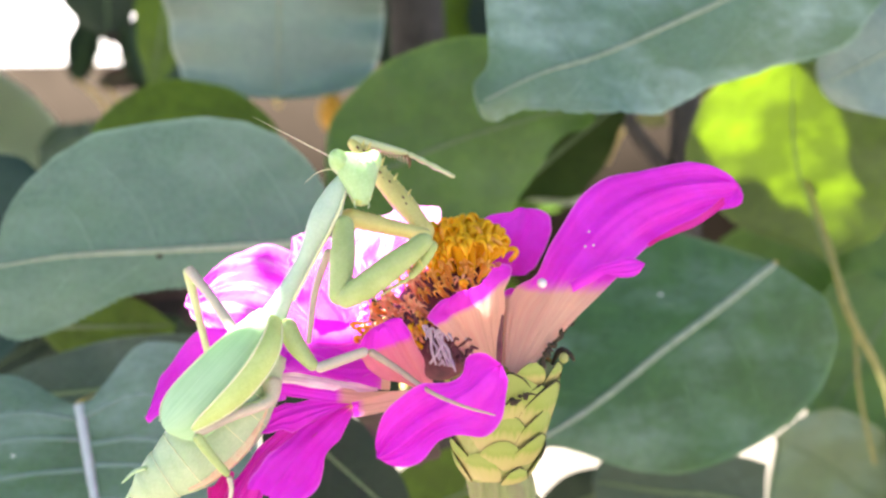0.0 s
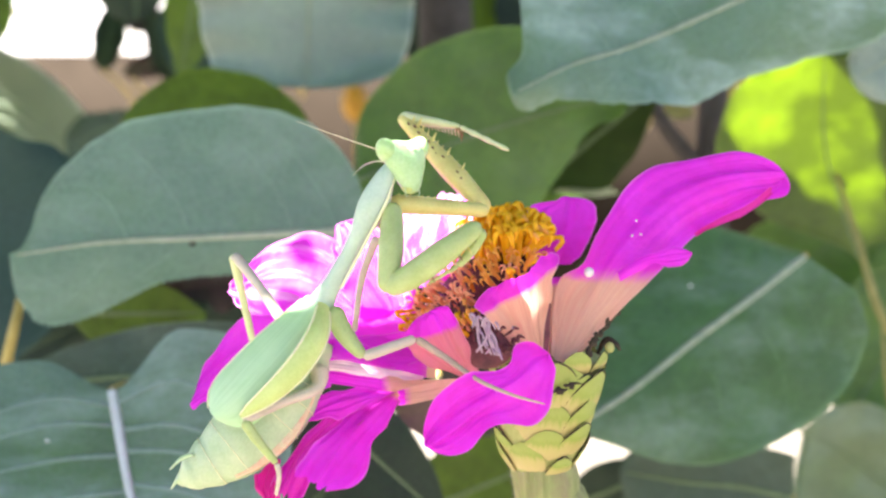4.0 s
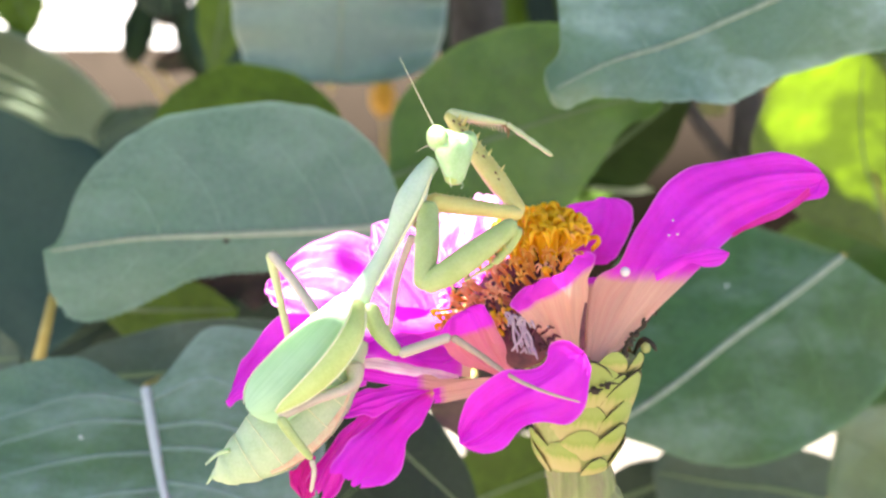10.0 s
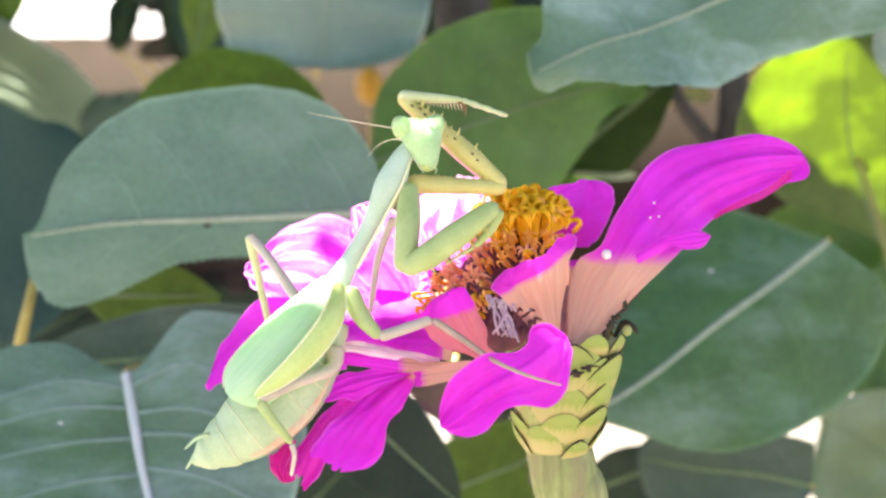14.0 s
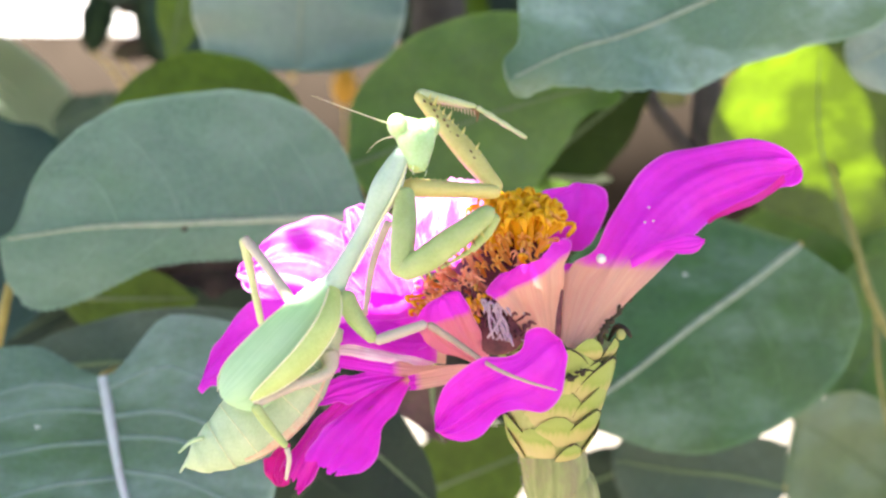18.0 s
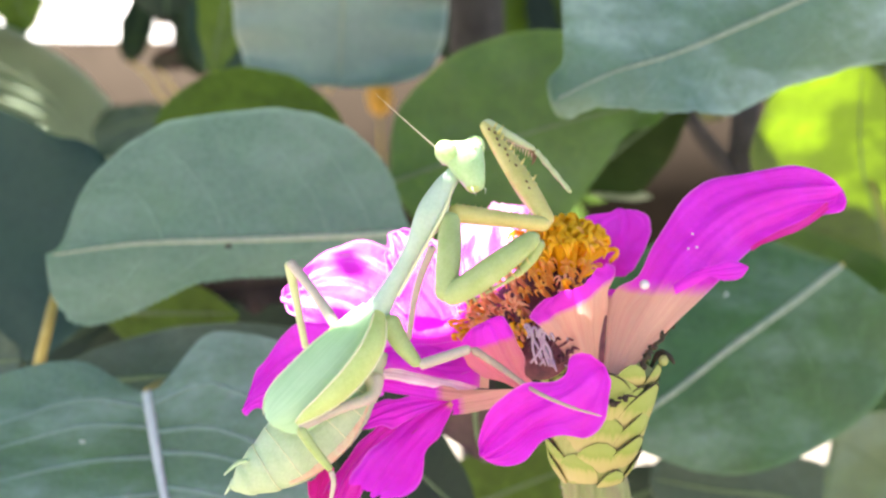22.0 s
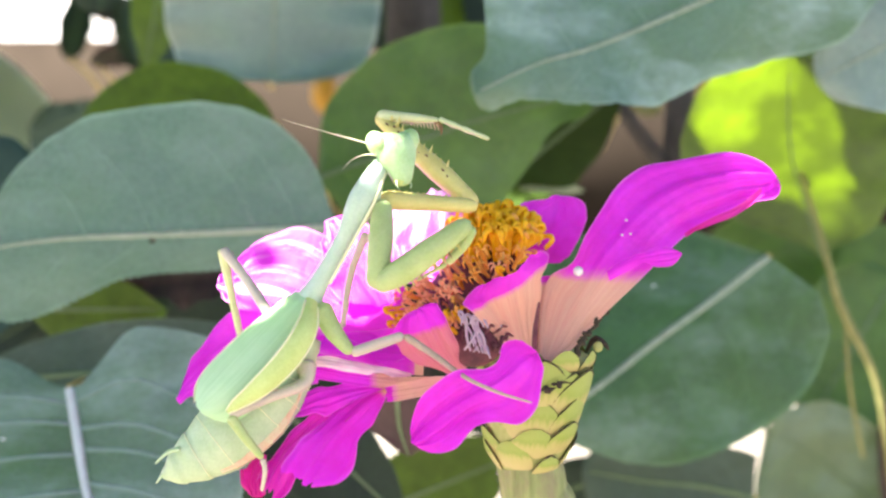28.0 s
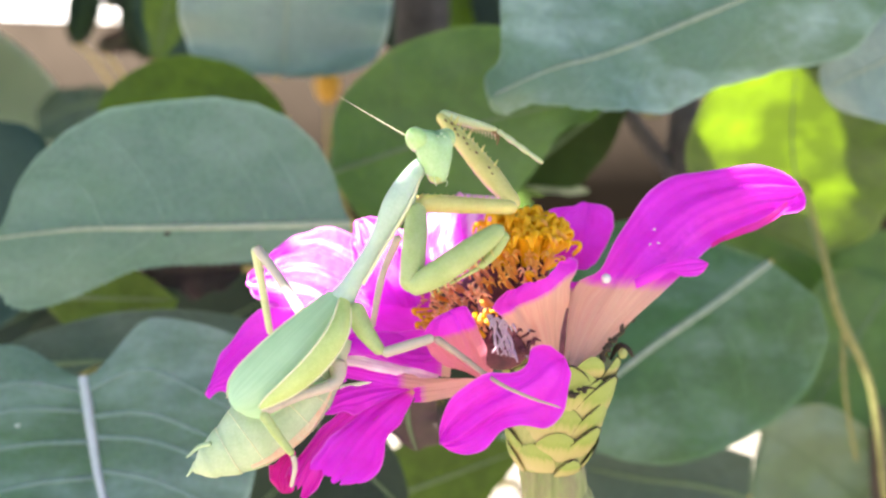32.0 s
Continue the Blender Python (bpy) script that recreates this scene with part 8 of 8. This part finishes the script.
ANTENNA_ROWS = [
    (0, pose(0.01049, -0.00300, 0.02544, 85.528, -27.468, -170.376)),
    (0.5, pose(0.01022, -0.00300, 0.02531, 85.998, -24.949, -170.584)),
    (1, pose(0.01023, -0.00300, 0.02520, 86.450, -22.429, -170.765)),
    (1.5, pose(0.01014, -0.00300, 0.02511, 86.935, -19.619, -170.939)),
    (2, pose(0.01015, -0.00300, 0.02518, 87.403, -16.808, -171.085)),
    (2.5, pose(0.01012, -0.00300, 0.02499, 87.857, -13.996, -171.206)),
    (3, pose(0.00993, -0.00300, 0.02472, 88.301, -11.183, -171.303)),
    (3.5, pose(0.01010, -0.00300, 0.02462, 87.774, -14.518, -171.186)),
    (5.5, pose(0.01059, -0.00300, 0.02543, 85.456, -27.840, -170.343)),
    (6, pose(0.01079, -0.00300, 0.02576, 85.034, -29.988, -170.138)),
    (6.5, pose(0.01128, -0.00300, 0.02602, 84.052, -34.638, -169.613)),
    (7, pose(0.01132, -0.00300, 0.02588, 82.953, -39.279, -168.952)),
    (7.5, pose(0.01130, -0.00300, 0.02603, 82.196, -42.151, -168.458)),
    (8, pose(0.01150, -0.00300, 0.02586, 81.368, -45.018, -167.886)),
    (8.5, pose(0.01179, -0.00300, 0.02588, 80.452, -47.877, -167.222)),
    (9, pose(0.01168, -0.00300, 0.02595, 79.429, -50.729, -166.447)),
    (9.5, pose(0.01268, -0.00300, 0.02622, 76.903, -56.496, -164.411)),
    (10, pose(0.01357, -0.00300, 0.02609, 73.475, -62.194, -161.458)),
    (10.5, pose(0.01221, -0.00300, 0.02574, 80.152, -48.750, -166.998)),
    (11, pose(0.01123, -0.00300, 0.02506, 83.952, -35.086, -169.556)),
    (11.5, pose(0.01057, -0.00300, 0.02572, 84.593, -32.135, -169.911)),
    (12, pose(0.01059, -0.00300, 0.02553, 85.195, -29.180, -170.218)),
    (12.5, pose(0.01024, -0.00300, 0.02541, 86.664, -21.201, -170.845)),
    (13, pose(0.01023, -0.00300, 0.02548, 87.982, -13.210, -171.236)),
    (13.5, pose(0.00997, -0.00300, 0.02524, 88.265, -11.414, -171.296)),
    (14, pose(0.00994, -0.00300, 0.02513, 88.543, -9.619, -171.347)),
    (14.5, pose(0.00983, -0.00300, 0.02520, 88.143, -12.191, -171.271)),
    (15, pose(0.00990, -0.00300, 0.02542, 87.735, -14.762, -171.176)),
    (15.5, pose(0.01014, -0.00300, 0.02589, 87.619, -15.480, -171.146)),
    (17.5, pose(0.01076, -0.00300, 0.02609, 87.148, -18.351, -171.008)),
    (18, pose(0.01055, -0.00300, 0.02599, 87.028, -19.068, -170.970)),
    (18.5, pose(0.01079, -0.00300, 0.02620, 86.206, -23.805, -170.669)),
    (19, pose(0.01086, -0.00300, 0.02600, 85.321, -28.537, -170.279)),
    (19.5, pose(0.01082, -0.00300, 0.02597, 84.335, -33.350, -169.771)),
    (20, pose(0.01069, -0.00300, 0.02578, 83.232, -38.154, -169.126)),
    (20.5, pose(0.01065, -0.00300, 0.02584, 83.809, -35.713, -169.473)),
    (21, pose(0.01080, -0.00300, 0.02563, 84.352, -33.268, -169.781)),
    (21.5, pose(0.01073, -0.00300, 0.02566, 83.588, -36.667, -169.343)),
    (22, pose(0.01057, -0.00300, 0.02554, 82.754, -40.060, -168.824)),
    (22.5, pose(0.01088, -0.00300, 0.02597, 80.118, -48.847, -166.973)),
    (23, pose(0.01241, -0.00300, 0.02622, 76.356, -57.548, -163.952)),
    (23.5, pose(0.01306, -0.00300, 0.02596, 77.473, -55.334, -164.883)),
    (24, pose(0.01245, -0.00300, 0.02548, 78.472, -53.110, -165.693)),
    (24.5, pose(0.01200, -0.00300, 0.02481, 82.838, -39.734, -168.878)),
    (25, pose(0.01090, -0.00300, 0.02451, 85.758, -26.249, -170.480)),
    (25.5, pose(0.01040, -0.00300, 0.02545, 87.175, -18.189, -171.017)),
    (26, pose(0.01011, -0.00300, 0.02537, 88.466, -10.120, -171.333)),
    (26.5, pose(0.00990, -0.00300, 0.02515, 88.300, -11.185, -171.303)),
    (28.5, pose(0.01004, -0.00300, 0.02532, 87.625, -15.445, -171.147)),
    (29, pose(0.01008, -0.00300, 0.02565, 87.452, -16.509, -171.100)),
    (29.5, pose(0.01057, -0.00300, 0.02622, 87.200, -18.040, -171.025)),
    (30, pose(0.01067, -0.00300, 0.02645, 86.943, -19.571, -170.942)),
    (30.5, pose(0.01077, -0.00300, 0.02642, 86.851, -20.113, -170.911)),
    (31, pose(0.01088, -0.00300, 0.02635, 86.758, -20.656, -170.878)),
    (31.5, pose(0.01105, -0.00300, 0.02641, 86.158, -24.069, -170.650)),
    (32, pose(0.01140, -0.00300, 0.02626, 85.525, -27.480, -170.375)),
]
ANTENNA_ROWS_FAR = [
    (0, pose(0.01121, -0.00300, 0.02376, 13.509, 7.706, 174.237)),
    (0.5, pose(0.01094, -0.00300, 0.02362, 13.602, 8.595, 174.224)),
    (1, pose(0.01096, -0.00300, 0.02349, 13.699, 9.485, 174.210)),
    (1.5, pose(0.01087, -0.00300, 0.02340, 13.813, 10.476, 174.192)),
    (2, pose(0.01089, -0.00300, 0.02347, 13.933, 11.467, 174.173)),
    (2.5, pose(0.01085, -0.00300, 0.02329, 14.060, 12.458, 174.151)),
    (3, pose(0.01065, -0.00300, 0.02303, 14.194, 13.448, 174.128)),
    (3.5, pose(0.01082, -0.00300, 0.02294, 14.036, 12.274, 174.155)),
    (5.5, pose(0.01133, -0.00300, 0.02374, 20.056, -8.776, 122.846)),
    (6, pose(0.01153, -0.00300, 0.02406, 19.403, -14.571, 98.973)),
    (6.5, pose(0.01202, -0.00300, 0.02431, 19.403, -14.571, 98.973)),
    (7, pose(0.01206, -0.00300, 0.02418, 19.403, -14.571, 98.973)),
    (7.5, pose(0.01204, -0.00300, 0.02434, 19.403, -14.571, 98.973)),
    (8, pose(0.01224, -0.00300, 0.02417, 19.403, -14.571, 98.973)),
    (8.5, pose(0.01253, -0.00300, 0.02420, 19.403, -14.571, 98.973)),
    (9, pose(0.01243, -0.00300, 0.02427, 19.403, -14.571, 98.973)),
    (9.5, pose(0.01342, -0.00300, 0.02454, 19.403, -14.571, 98.973)),
    (10, pose(0.01430, -0.00300, 0.02441, 19.369, -12.068, 137.518)),
    (10.5, pose(0.01293, -0.00300, 0.02406, 12.900, 0.154, 174.289)),
    (11, pose(0.01196, -0.00300, 0.02337, 13.257, 5.012, 174.267)),
    (11.5, pose(0.01130, -0.00300, 0.02404, 13.350, 6.057, 174.257)),
    (12, pose(0.01132, -0.00300, 0.02385, 13.449, 7.101, 174.245)),
    (12.5, pose(0.01097, -0.00300, 0.02373, 13.748, 9.918, 174.202)),
    (13, pose(0.01096, -0.00300, 0.02381, 14.097, 12.735, 174.145)),
    (13.5, pose(0.01070, -0.00300, 0.02356, 14.183, 13.367, 174.130)),
    (14, pose(0.01066, -0.00300, 0.02346, 14.271, 13.999, 174.114)),
    (14.5, pose(0.01056, -0.00300, 0.02353, 14.145, 13.093, 174.136)),
    (15, pose(0.01062, -0.00300, 0.02376, 14.025, 12.187, 174.157)),
    (15.5, pose(0.01087, -0.00300, 0.02421, 13.993, 11.935, 174.163)),
    (17.5, pose(0.01150, -0.00300, 0.02443, 13.867, 10.923, 174.184)),
    (18, pose(0.01128, -0.00300, 0.02434, 13.836, 10.670, 174.189)),
    (18.5, pose(0.01152, -0.00300, 0.02454, 13.645, 8.999, 174.218)),
    (19, pose(0.01159, -0.00300, 0.02434, 19.240, -4.490, 137.397)),
    (19.5, pose(0.01155, -0.00300, 0.02431, 19.403, -14.571, 98.973)),
    (20, pose(0.01143, -0.00300, 0.02412, 19.403, -14.571, 98.973)),
    (20.5, pose(0.01139, -0.00300, 0.02418, 19.403, -14.571, 98.973)),
    (21, pose(0.01155, -0.00300, 0.02397, 19.403, -14.571, 98.973)),
    (21.5, pose(0.01147, -0.00300, 0.02399, 19.403, -14.571, 98.973)),
    (22, pose(0.01132, -0.00300, 0.02387, 19.403, -14.571, 98.973)),
    (22.5, pose(0.01163, -0.00300, 0.02430, 19.403, -14.571, 98.973)),
    (23, pose(0.01316, -0.00300, 0.02455, 19.403, -14.571, 98.973)),
    (23.5, pose(0.01381, -0.00300, 0.02429, 19.403, -14.571, 98.973)),
    (24, pose(0.01321, -0.00300, 0.02381, 19.403, -14.571, 98.973)),
    (24.5, pose(0.01275, -0.00300, 0.02313, 19.403, -14.571, 98.973)),
    (25, pose(0.01164, -0.00300, 0.02283, 19.246, -3.978, 137.349)),
    (25.5, pose(0.01115, -0.00300, 0.02378, 13.874, 10.980, 174.183)),
    (26, pose(0.01085, -0.00300, 0.02369, 14.246, 13.823, 174.119)),
    (26.5, pose(0.01064, -0.00300, 0.02349, 14.194, 13.448, 174.128)),
    (28.5, pose(0.01079, -0.00300, 0.02366, 13.994, 11.947, 174.163)),
    (29, pose(0.01083, -0.00300, 0.02398, 13.947, 11.572, 174.171)),
    (29.5, pose(0.01133, -0.00300, 0.02453, 13.880, 11.032, 174.182)),
    (30, pose(0.01144, -0.00300, 0.02476, 13.815, 10.493, 174.192)),
    (30.5, pose(0.01154, -0.00300, 0.02475, 13.793, 10.301, 174.196)),
    (31, pose(0.01166, -0.00300, 0.02469, 13.770, 10.110, 174.199)),
    (31.5, pose(0.01184, -0.00300, 0.02475, 19.253, -3.490, 137.299)),
    (32, pose(0.01220, -0.00300, 0.02460, 19.403, -14.571, 98.973)),
]


def motions():
    walk(zinnia, FLOWER_ROWS)
    walk(mantis, MANTIS_ROWS)
    walk(head, HEAD_ROWS)
    walk(coxa, COXA_ROWS)
    walk(femur, FEMUR_ROWS)
    walk(tibia, TIBIA_ROWS)
    walk(tarsus, TARSUS_ROWS)
    walk(antennae[0], ANTENNA_ROWS)
    walk(antennae[1], ANTENNA_ROWS_FAR)


motions()
